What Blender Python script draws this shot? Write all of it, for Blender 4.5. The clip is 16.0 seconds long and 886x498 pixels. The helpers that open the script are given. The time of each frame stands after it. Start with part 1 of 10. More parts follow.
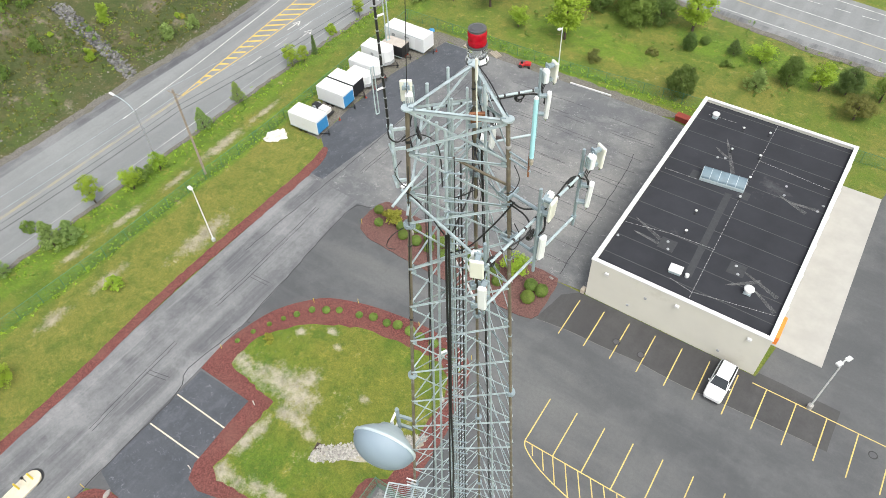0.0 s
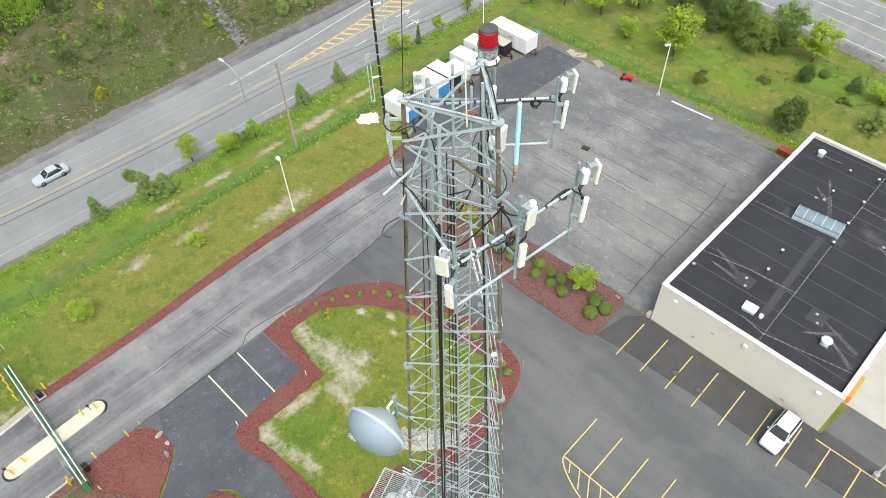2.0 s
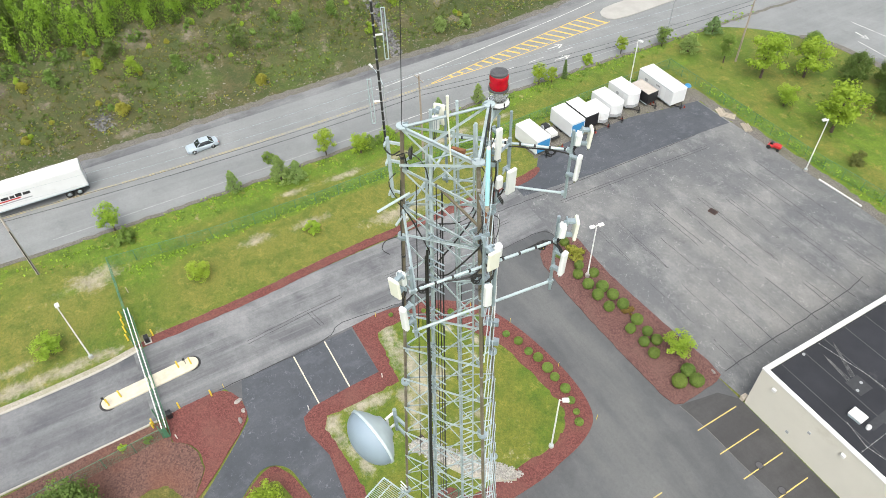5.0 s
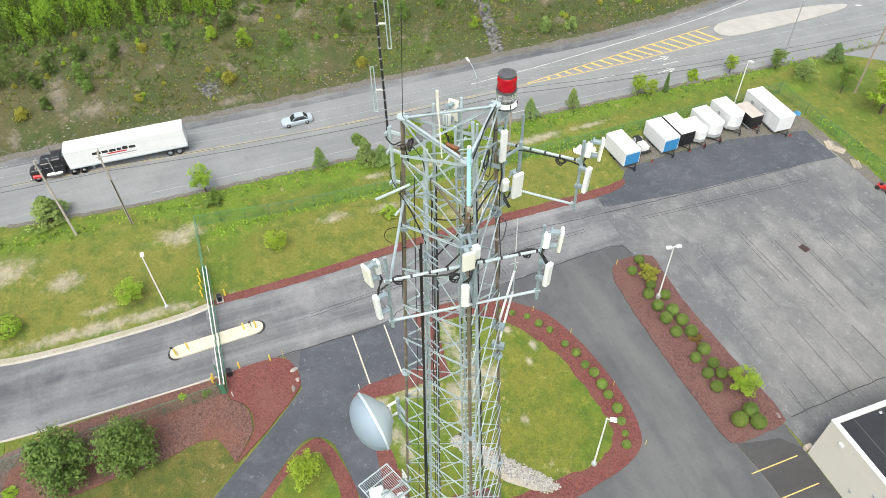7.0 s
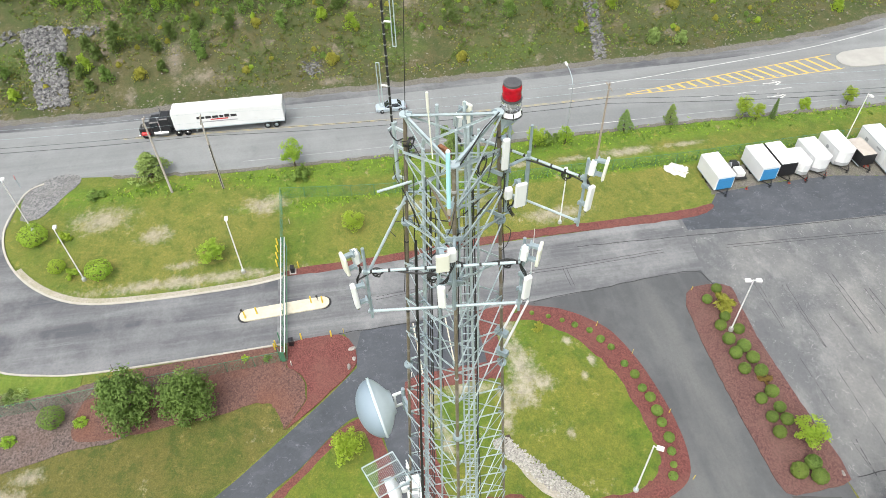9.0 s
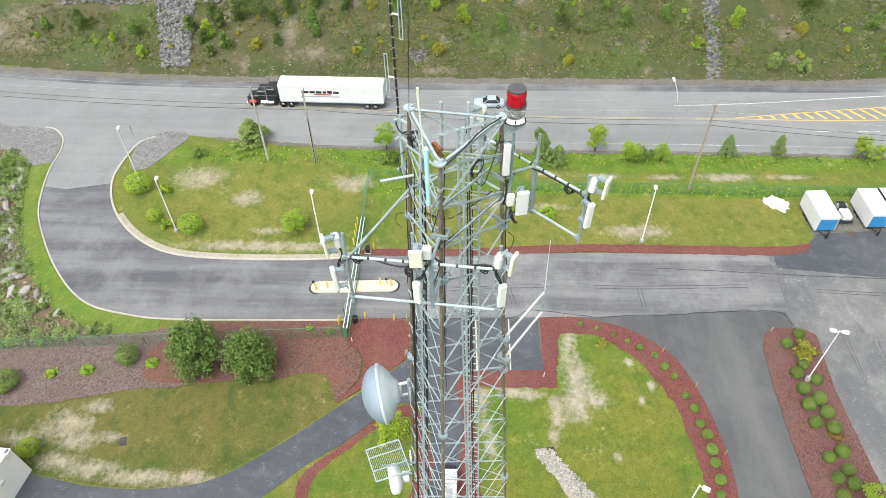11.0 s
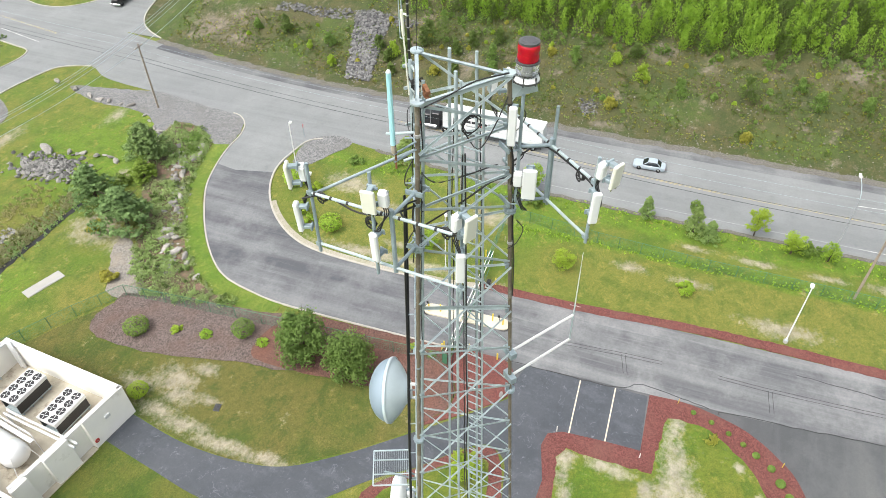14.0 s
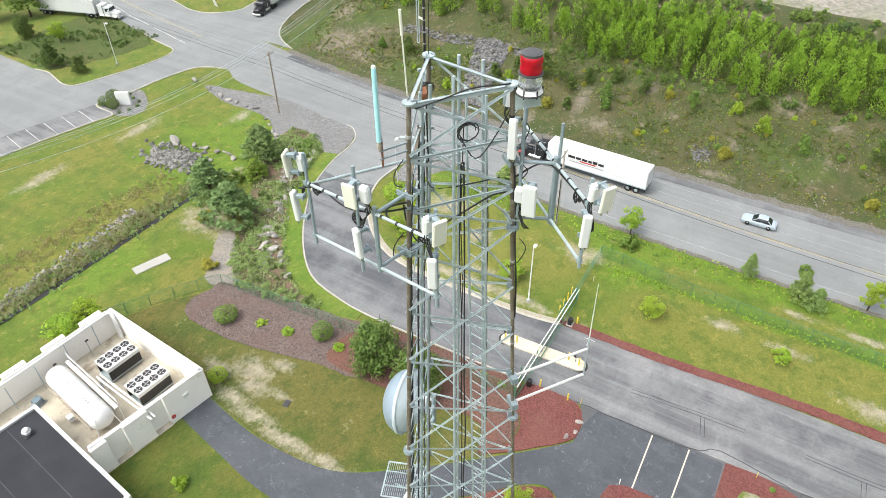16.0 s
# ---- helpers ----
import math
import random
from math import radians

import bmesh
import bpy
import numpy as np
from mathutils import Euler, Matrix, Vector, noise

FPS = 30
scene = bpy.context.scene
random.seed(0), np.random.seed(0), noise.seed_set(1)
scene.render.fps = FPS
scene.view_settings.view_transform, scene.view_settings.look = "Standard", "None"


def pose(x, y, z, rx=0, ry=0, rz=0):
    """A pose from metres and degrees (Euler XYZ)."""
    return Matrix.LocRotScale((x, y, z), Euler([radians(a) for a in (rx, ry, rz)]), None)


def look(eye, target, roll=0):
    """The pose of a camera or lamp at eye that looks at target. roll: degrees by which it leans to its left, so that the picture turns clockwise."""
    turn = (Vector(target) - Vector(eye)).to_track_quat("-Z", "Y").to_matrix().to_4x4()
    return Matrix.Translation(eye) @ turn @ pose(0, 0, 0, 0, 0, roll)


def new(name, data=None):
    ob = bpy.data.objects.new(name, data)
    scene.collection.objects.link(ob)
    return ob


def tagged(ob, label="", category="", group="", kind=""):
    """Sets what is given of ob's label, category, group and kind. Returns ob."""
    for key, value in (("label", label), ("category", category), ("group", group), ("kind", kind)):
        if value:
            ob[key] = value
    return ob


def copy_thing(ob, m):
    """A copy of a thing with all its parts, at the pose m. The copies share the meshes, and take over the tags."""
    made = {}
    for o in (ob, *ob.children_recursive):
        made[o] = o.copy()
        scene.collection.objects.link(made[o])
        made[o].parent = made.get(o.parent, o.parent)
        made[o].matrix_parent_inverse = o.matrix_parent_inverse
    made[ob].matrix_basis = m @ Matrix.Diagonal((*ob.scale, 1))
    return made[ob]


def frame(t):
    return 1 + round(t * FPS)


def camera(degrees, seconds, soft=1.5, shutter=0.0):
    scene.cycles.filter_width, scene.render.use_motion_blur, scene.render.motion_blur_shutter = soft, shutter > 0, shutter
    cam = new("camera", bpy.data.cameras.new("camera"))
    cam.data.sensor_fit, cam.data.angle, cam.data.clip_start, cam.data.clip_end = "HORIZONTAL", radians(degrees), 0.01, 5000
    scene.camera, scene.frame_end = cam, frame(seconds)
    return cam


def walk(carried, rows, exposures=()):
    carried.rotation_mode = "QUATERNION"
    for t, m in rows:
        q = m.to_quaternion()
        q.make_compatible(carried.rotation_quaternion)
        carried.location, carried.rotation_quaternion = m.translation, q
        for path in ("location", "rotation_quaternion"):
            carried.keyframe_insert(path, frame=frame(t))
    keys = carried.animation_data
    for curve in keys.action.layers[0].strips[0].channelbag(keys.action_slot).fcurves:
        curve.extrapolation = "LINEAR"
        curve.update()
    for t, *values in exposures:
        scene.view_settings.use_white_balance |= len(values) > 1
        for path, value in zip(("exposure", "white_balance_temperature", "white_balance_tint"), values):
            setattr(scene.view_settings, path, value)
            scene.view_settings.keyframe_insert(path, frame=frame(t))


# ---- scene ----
cam = camera(65.5, 16.0, 0.7)
PATH = [
    (0, (0.002, -0.239, 61.836), (-0.782, 0.816, 60.328), -2.9),
    (0.5, (0.336, 0.046, 61.765), (-0.496, 1.064, 60.259), -2.8),
    (1, (0.651, 0.33, 61.704), (-0.229, 1.308, 60.198), -2.8),
    (1.5, (0.995, 0.577, 61.704), (0.069, 1.515, 60.2), -2.7),
    (2, (1.344, 0.803, 61.781), (0.376, 1.699, 60.277), -2.6),
    (2.5, (1.668, 1.092, 61.831), (0.654, 1.949, 60.335), -2.5),
    (3, (1.985, 1.351, 61.942), (0.923, 2.171, 60.459), -2.4),
    (3.5, (2.267, 1.657, 61.989), (1.159, 2.438, 60.518), -2.4),
    (4, (2.521, 1.971, 62.035), (1.37, 2.712, 60.576), -2.3),
    (6.5, (3.559, 3.738, 62.007), (2.263, 4.218, 60.561), -2.0),
    (7, (3.681, 4.139, 61.966), (2.366, 4.561, 60.52), -1.9),
    (7.5, (3.861, 4.524, 61.989), (2.527, 4.887, 60.543), -1.9),
    (8, (3.974, 4.931, 62.006), (2.626, 5.234, 60.56), -1.9),
    (8.5, (4.082, 5.343, 62.046), (2.722, 5.585, 60.6), -1.8),
    (9, (4.145, 5.764, 62.071), (2.777, 5.945, 60.624), -1.8),
    (11.5, (4.252, 7.99, 62.065), (2.884, 7.848, 60.614), -1.2),
    (12, (4.257, 8.453, 61.835), (2.898, 8.244, 60.383), -1.1),
    (12.5, (4.134, 8.931, 61.412), (2.777, 8.65, 59.97), -0.9),
    (13, (3.96, 9.375, 60.939), (2.589, 9.022, 59.526), -0.8),
    (13.5, (3.866, 9.829, 60.544), (2.484, 9.4, 59.164), -0.7),
    (14, (3.7, 10.274, 60.131), (2.311, 9.763, 58.787), -0.6),
    (14.5, (3.528, 10.695, 59.78), (2.127, 10.099, 58.483), -0.5),
    (15, (3.381, 11.099, 59.685), (1.997, 10.433, 58.404), -0.6),
    (15.5, (3.21, 11.497, 59.697), (1.86, 10.766, 58.415), -0.6),
    (16, (3.049, 11.913, 59.773), (1.736, 11.116, 58.493), -0.5),
]
walk(cam, [(t, look(eye, target, roll)) for t, eye, target, roll in PATH], exposures=[(0.0, 0.93, 6500, 7), (4.0, 0.98, 6500, 7), (8.0, 1.01, 6500, 7), (12.0, 1.08, 6500, 7), (16.0, 1.12, 6500, 7)])

# ---- world, sun: a bright overcast day ----
world = bpy.data.worlds.new("overcast_sky")
scene.world = world
world.use_nodes = True
wn = world.node_tree
sky = wn.nodes.new("ShaderNodeTexSky")
sky.sky_type, sky.sun_disc = "NISHITA", False
sky.sun_elevation, sky.sun_rotation = radians(58), radians(122)
sky.air_density, sky.dust_density, sky.ozone_density = 1.0, 6.0, 1.0
veil = wn.nodes.new("ShaderNodeHueSaturation")
veil.inputs["Saturation"].default_value = 0.35
wn.links.new(sky.outputs[0], veil.inputs["Color"])
wn.links.new(veil.outputs[0], wn.nodes["Background"].inputs["Color"])
wn.nodes["Background"].inputs["Strength"].default_value = 0.15

sun_data = bpy.data.lights.new("sun", "SUN")
sun_data.energy, sun_data.angle, sun_data.color = 0.75, radians(50), (1.0, 0.97, 0.92)
sun = new("sun", sun_data)
sun.matrix_world = look((0, 0, 200), (-0.55 * 0.848 * 200, 0.55 * 0.53 * 200, 0))

# ---- materials ----


def shade(name, rough=0.7, metal=0.0):
    m = bpy.data.materials.new(name)
    m.use_nodes = True
    b = m.node_tree.nodes["Principled BSDF"]
    b.inputs["Roughness"].default_value, b.inputs["Metallic"].default_value = rough, metal
    return m, m.node_tree, b


def place(nt):
    return nt.nodes.new("ShaderNodeNewGeometry").outputs["Position"]


def noise_of(nt, vec, scale, detail=4.0, rough=0.6, lo=0.35, hi=0.65):
    """A noise of so many waves a metre, stretched to 0..1 between lo and hi."""
    n = nt.nodes.new("ShaderNodeTexNoise")
    n.inputs["Scale"].default_value, n.inputs["Detail"].default_value, n.inputs["Roughness"].default_value = scale, detail, rough
    nt.links.new(vec, n.inputs["Vector"])
    r = nt.nodes.new("ShaderNodeMapRange")
    r.inputs["From Min"].default_value, r.inputs["From Max"].default_value = lo, hi
    nt.links.new(n.outputs["Fac"], r.inputs["Value"])
    return r.outputs["Result"]


def blend(nt, fac, a, b):
    n = nt.nodes.new("ShaderNodeMix")
    n.data_type = "RGBA"
    for v, sock in ((fac, n.inputs["Factor"]), (a, n.inputs["A"]), (b, n.inputs["B"])):
        if hasattr(v, "is_linked"):
            nt.links.new(v, sock)
        else:
            sock.default_value = (*v, 1) if isinstance(v, tuple) else v
    return n.outputs["Result"]


def maths(nt, op, a, b=0.0, c=0.0):
    n = nt.nodes.new("ShaderNodeMath")
    n.operation = op
    for v, sock in zip((a, b, c), n.inputs):
        if hasattr(v, "is_linked"):
            nt.links.new(v, sock)
        else:
            sock.default_value = v
    return n.outputs[0]


def bump(nt, b, height, dist):
    n = nt.nodes.new("ShaderNodeBump")
    n.inputs["Distance"].default_value, n.inputs["Strength"].default_value = dist, 0.6
    nt.links.new(height, n.inputs["Height"])
    nt.links.new(n.outputs[0], b.inputs["Normal"])


def plain(name, color, rough=0.6, metal=0.0, vary=0.25, scale=3.0, fine=40.0, dist=0.002, stain=None, stain_at=0.62, own=0.0):
    """Paint, metal, plastic, concrete: a colour with broad and fine variation and, if given, stains."""
    m, nt, b = shade(name, rough, metal)
    pos = place(nt)
    dark = tuple(c * (1 - vary) for c in color)
    col = blend(nt, noise_of(nt, pos, scale), dark, color)
    grain = noise_of(nt, pos, fine, 3.0)
    col = blend(nt, maths(nt, "MULTIPLY", grain, 0.35), col, tuple(c * (1 - 0.6 * vary) for c in color))
    if stain:
        col = blend(nt, noise_of(nt, pos, scale * 0.6, 6.0, 0.7, stain_at, stain_at + 0.12), col, stain)
    if own:
        info = nt.nodes.new("ShaderNodeObjectInfo")
        hs = nt.nodes.new("ShaderNodeHueSaturation")
        nt.links.new(maths(nt, "MULTIPLY_ADD", info.outputs["Random"], own, 1 - own / 2), hs.inputs["Value"])
        nt.links.new(col, hs.inputs["Color"])
        col = hs.outputs[0]
    nt.links.new(col, b.inputs["Base Color"])
    bump(nt, b, grain, dist)
    return m


def asphalt(name, color, light, worn=0.5, streak=(0.05, 0.5), scuffs=0.0, stains=0.6, faded=(), scratches=0.0):
    """Asphalt: stone grain, broad tyre-worn and faded zones drawn out along one way, dark oil and seal stains."""
    m, nt, b = shade(name, 0.85)
    pos = place(nt)
    mapping = nt.nodes.new("ShaderNodeMapping")
    mapping.inputs["Scale"].default_value = (streak[1], streak[0], 1)
    nt.links.new(pos, mapping.inputs["Vector"])
    col = blend(nt, maths(nt, "MULTIPLY", noise_of(nt, mapping.outputs[0], 1.0, 5.0, 0.6, 0.4, 0.7), worn), color, light)
    col = blend(nt, noise_of(nt, pos, 0.12, 6.0, 0.65, 0.45, 0.75), col, light)
    col = blend(nt, maths(nt, "MULTIPLY", noise_of(nt, pos, 0.35, 7.0, 0.7, 0.56, 0.72), stains), col, tuple(c * 0.5 for c in color))
    if faded:
        sep = nt.nodes.new("ShaderNodeSeparateXYZ")
        nt.links.new(pos, sep.inputs[0])
        edge = noise_of(nt, pos, 0.14, 7.0, 0.7, 0.25, 0.75)
        lanes = nt.nodes.new("ShaderNodeMapping")
        lanes.inputs["Scale"].default_value = (0.06, 0.42, 1)
        nt.links.new(pos, lanes.inputs["Vector"])
        drawn = noise_of(nt, lanes.outputs[0], 1.0, 6.0, 0.65, 0.36, 0.6)
        for cx, cy, rx, ry, amount in faded:
            dx = maths(nt, "DIVIDE", maths(nt, "SUBTRACT", sep.outputs[0], cx), rx)
            dy = maths(nt, "DIVIDE", maths(nt, "SUBTRACT", sep.outputs[1], cy), ry)
            d2 = maths(nt, "ADD", maths(nt, "MULTIPLY", dx, dx), maths(nt, "MULTIPLY", dy, dy))
            near = nt.nodes.new("ShaderNodeMapRange")
            near.inputs["From Min"].default_value, near.inputs["From Max"].default_value = 1.5, 0.2
            near.inputs["To Max"].default_value = amount
            nt.links.new(maths(nt, "ADD", d2, maths(nt, "MULTIPLY_ADD", edge, 1.3, -0.65)), near.inputs["Value"])
            col = blend(nt, maths(nt, "MULTIPLY", near.outputs["Result"], maths(nt, "MULTIPLY_ADD", drawn, 0.65, 0.35)), col, tuple(c * k for c, k in zip(light, (1.05, 1.04, 1.01))))
    if scratches:
        lines = noise_of(nt, pos, 0.55, 3.0, 0.6, 0.0, 1.0)
        ridge = nt.nodes.new("ShaderNodeMapRange")
        ridge.inputs["From Min"].default_value, ridge.inputs["From Max"].default_value = 0.014, 0.002
        nt.links.new(maths(nt, "ABSOLUTE", maths(nt, "SUBTRACT", lines, 0.5)), ridge.inputs["Value"])
        broken = maths(nt, "MULTIPLY", ridge.outputs["Result"], noise_of(nt, pos, 0.9, 6.0, 0.8, 0.5, 0.62))
        col = blend(nt, maths(nt, "MULTIPLY", broken, scratches), col, tuple(c * 2.4 for c in light))
        col = blend(nt, maths(nt, "MULTIPLY", noise_of(nt, pos, 0.8, 9.0, 0.85, 0.58, 0.66), scratches * 0.6), col, tuple(c * 1.9 for c in light))
    if scuffs:
        col = blend(nt, maths(nt, "MULTIPLY", noise_of(nt, mapping.outputs[0], 3.5, 8.0, 0.75, 0.52, 0.64), scuffs), col, tuple(c * 1.5 for c in light))
    col = blend(nt, maths(nt, "MULTIPLY", noise_of(nt, pos, 3.0, 6.0, 0.8, 0.45, 0.6), 0.12 + 0.2 * stains), col, tuple(c * 0.6 for c in color))
    grain = noise_of(nt, pos, 60.0, 2.0, 0.7, 0.3, 0.7)
    col = blend(nt, maths(nt, "MULTIPLY", grain, 0.3), col, tuple(c * 0.6 for c in color))
    nt.links.new(col, b.inputs["Base Color"])
    bump(nt, b, grain, 0.004)
    return m


def speckle(name, low, high, odd, scale=9.0, dist=0.03, broad=0.3):
    """Mulch, gravel, soil: small pieces of uneven tone."""
    m, nt, b = shade(name, 0.95)
    pos = place(nt)
    v = nt.nodes.new("ShaderNodeTexVoronoi")
    v.inputs["Scale"].default_value = scale
    nt.links.new(pos, v.inputs["Vector"])
    sep = nt.nodes.new("ShaderNodeSeparateColor")
    nt.links.new(v.outputs["Color"], sep.inputs[0])
    col = blend(nt, sep.outputs[0], low, high)
    col = blend(nt, maths(nt, "MULTIPLY", noise_of(nt, pos, broad, 5.0, 0.6, 0.45, 0.7), 0.6), col, odd)
    nt.links.new(col, b.inputs["Base Color"])
    bump(nt, b, v.outputs["Distance"], dist)
    return m


def lawn(name, fresh, dry, soil, bare=0.62, patches=(), parched=(), lush=()):
    """Mown grass: fresh and dry zones, fine blades, thin spots that show the soil, and worn patches at given places."""
    m, nt, b = shade(name, 0.9)
    pos = place(nt)
    dryness = noise_of(nt, pos, 0.13, 6.0, 0.62, 0.40, 0.62)
    if parched:
        sep0 = nt.nodes.new("ShaderNodeSeparateXYZ")
        nt.links.new(pos, sep0.inputs[0])
        for cx, cy, rx, ry in parched:
            dx = maths(nt, "DIVIDE", maths(nt, "SUBTRACT", sep0.outputs[0], cx), rx)
            dy = maths(nt, "DIVIDE", maths(nt, "SUBTRACT", sep0.outputs[1], cy), ry)
            d2 = maths(nt, "ADD", maths(nt, "MULTIPLY", dx, dx), maths(nt, "MULTIPLY", dy, dy))
            near = nt.nodes.new("ShaderNodeMapRange")
            near.inputs["From Min"].default_value, near.inputs["From Max"].default_value = 1.15, 0.55
            near.inputs["To Max"].default_value = 0.85
            nt.links.new(maths(nt, "ADD", d2, maths(nt, "MULTIPLY", maths(nt, "SUBTRACT", dryness, 0.5), -0.5)), near.inputs["Value"])
            dryness = maths(nt, "MAXIMUM", dryness, near.outputs["Result"])
    col = blend(nt, dryness, fresh, dry)
    if lush:
        sep1 = nt.nodes.new("ShaderNodeSeparateXYZ")
        nt.links.new(pos, sep1.inputs[0])
        rough_edge = noise_of(nt, pos, 0.16, 8.0, 0.72, 0.3, 0.7)
        for cx, cy, rx, ry in lush:
            dx = maths(nt, "DIVIDE", maths(nt, "SUBTRACT", sep1.outputs[0], cx), rx)
            dy = maths(nt, "DIVIDE", maths(nt, "SUBTRACT", sep1.outputs[1], cy), ry)
            d2 = maths(nt, "ADD", maths(nt, "MULTIPLY", dx, dx), maths(nt, "MULTIPLY", dy, dy))
            near = nt.nodes.new("ShaderNodeMapRange")
            near.inputs["From Min"].default_value, near.inputs["From Max"].default_value = 1.2, 0.5
            near.inputs["To Max"].default_value = 0.85
            nt.links.new(maths(nt, "ADD", d2, maths(nt, "MULTIPLY_ADD", rough_edge, 1.4, -0.7)), near.inputs["Value"])
            col = blend(nt, near.outputs["Result"], col, tuple(c * k for c, k in zip(fresh, (1.28, 1.42, 1.0))))
    col = blend(nt, maths(nt, "MULTIPLY", noise_of(nt, pos, 0.4, 7.0, 0.72, 0.48, 0.60), 0.7), col, tuple(c * k for c, k in zip(fresh, (0.58, 0.72, 0.6))))
    col = blend(nt, maths(nt, "MULTIPLY", noise_of(nt, pos, 0.6, 8.0, 0.76, 0.54, 0.62), 0.75), col, tuple(c * k for c, k in zip(dry, (1.4, 1.32, 1.6))))
    col = blend(nt, maths(nt, "MULTIPLY", noise_of(nt, pos, 2.2, 6.0, 0.8, 0.46, 0.60), 0.45), col, tuple(c * 0.55 for c in fresh))
    col = blend(nt, maths(nt, "MULTIPLY", noise_of(nt, pos, 3.4, 5.0, 0.8, 0.52, 0.64), 0.4), col, tuple(c * k for c, k in zip(dry, (1.25, 1.3, 1.2))))
    blades = noise_of(nt, pos, 6.5, 4.0, 0.8, 0.40, 0.60)
    col = blend(nt, maths(nt, "MULTIPLY", blades, 0.5), col, tuple(c * 0.45 for c in fresh))
    tufts = noise_of(nt, pos, 1.9, 8.0, 0.78, 0.36, 0.62)
    worn = noise_of(nt, pos, 0.3, 9.0, 0.76, bare, bare + 0.14)
    if patches:
        edge = noise_of(nt, pos, 0.5, 9.0, 0.78, 0.25, 0.75)
        sep = nt.nodes.new("ShaderNodeSeparateXYZ")
        nt.links.new(pos, sep.inputs[0])
        for cx, cy, rx, ry in patches:
            dx = maths(nt, "DIVIDE", maths(nt, "SUBTRACT", sep.outputs[0], cx), rx)
            dy = maths(nt, "DIVIDE", maths(nt, "SUBTRACT", sep.outputs[1], cy), ry)
            d = maths(nt, "SQRT", maths(nt, "ADD", maths(nt, "MULTIPLY", dx, dx), maths(nt, "MULTIPLY", dy, dy)))
            d = maths(nt, "SUBTRACT", maths(nt, "ADD", d, maths(nt, "MULTIPLY", edge, 2.0)), 0.95)
            r = nt.nodes.new("ShaderNodeMapRange")
            r.inputs["From Min"].default_value, r.inputs["From Max"].default_value = 1.6, 0.25
            nt.links.new(d, r.inputs["Value"])
            worn = maths(nt, "MAXIMUM", worn, r.outputs["Result"])
    thin = nt.nodes.new("ShaderNodeMapRange")
    thin.inputs["From Min"].default_value, thin.inputs["From Max"].default_value = -0.10, 0.75
    nt.links.new(maths(nt, "SUBTRACT", worn, maths(nt, "MULTIPLY", tufts, 0.55)), thin.inputs["Value"])
    ground = blend(nt, noise_of(nt, pos, 0.8, 6.0, 0.7, 0.4, 0.65), soil, tuple(c * 0.62 for c in soil))
    col = blend(nt, maths(nt, "MULTIPLY", thin.outputs["Result"], maths(nt, "MULTIPLY_ADD", blades, -0.2, 0.96)), col, ground)
    nt.links.new(col, b.inputs["Base Color"])
    bump(nt, b, blades, 0.05)
    return m


def stony(name, low, high):
    """Broken stone: each piece in a grey of its own, with grain."""
    m, nt, b = shade(name, 0.9)
    geo = nt.nodes.new("ShaderNodeNewGeometry")
    col = blend(nt, geo.outputs["Random Per Island"], low, high)
    grain = noise_of(nt, place(nt), 9.0, 4.0)
    col = blend(nt, maths(nt, "MULTIPLY", grain, 0.4), col, tuple(c * 0.6 for c in low))
    nt.links.new(col, b.inputs["Base Color"])
    bump(nt, b, grain, 0.02)
    return m


def leafy(name, dark, bright):
    m, nt, b = shade(name, 0.75)
    geo = nt.nodes.new("ShaderNodeNewGeometry")
    info = nt.nodes.new("ShaderNodeObjectInfo")
    tone = maths(nt, "MULTIPLY_ADD", geo.outputs["Random Per Island"], 0.55, maths(nt, "MULTIPLY", noise_of(nt, geo.outputs["Position"], 0.45, 3.0, 0.6, 0.35, 0.65), 0.45))
    col = blend(nt, tone, dark, bright)
    col = blend(nt, maths(nt, "MULTIPLY", info.outputs["Random"], 0.5), col, tuple(0.5 * (a + c) * f for a, c, f in zip(dark, bright, (1.25, 0.95, 0.7))))
    nt.links.new(col, b.inputs["Base Color"])
    glow = nt.nodes.new("ShaderNodeBsdfTranslucent")
    nt.links.new(col, glow.inputs["Color"])
    mix = nt.nodes.new("ShaderNodeMixShader")
    mix.inputs[0].default_value = 0.34
    nt.links.new(b.outputs[0], mix.inputs[1])
    nt.links.new(glow.outputs[0], mix.inputs[2])
    nt.links.new(mix.outputs[0], nt.nodes["Material Output"].inputs["Surface"])
    return m


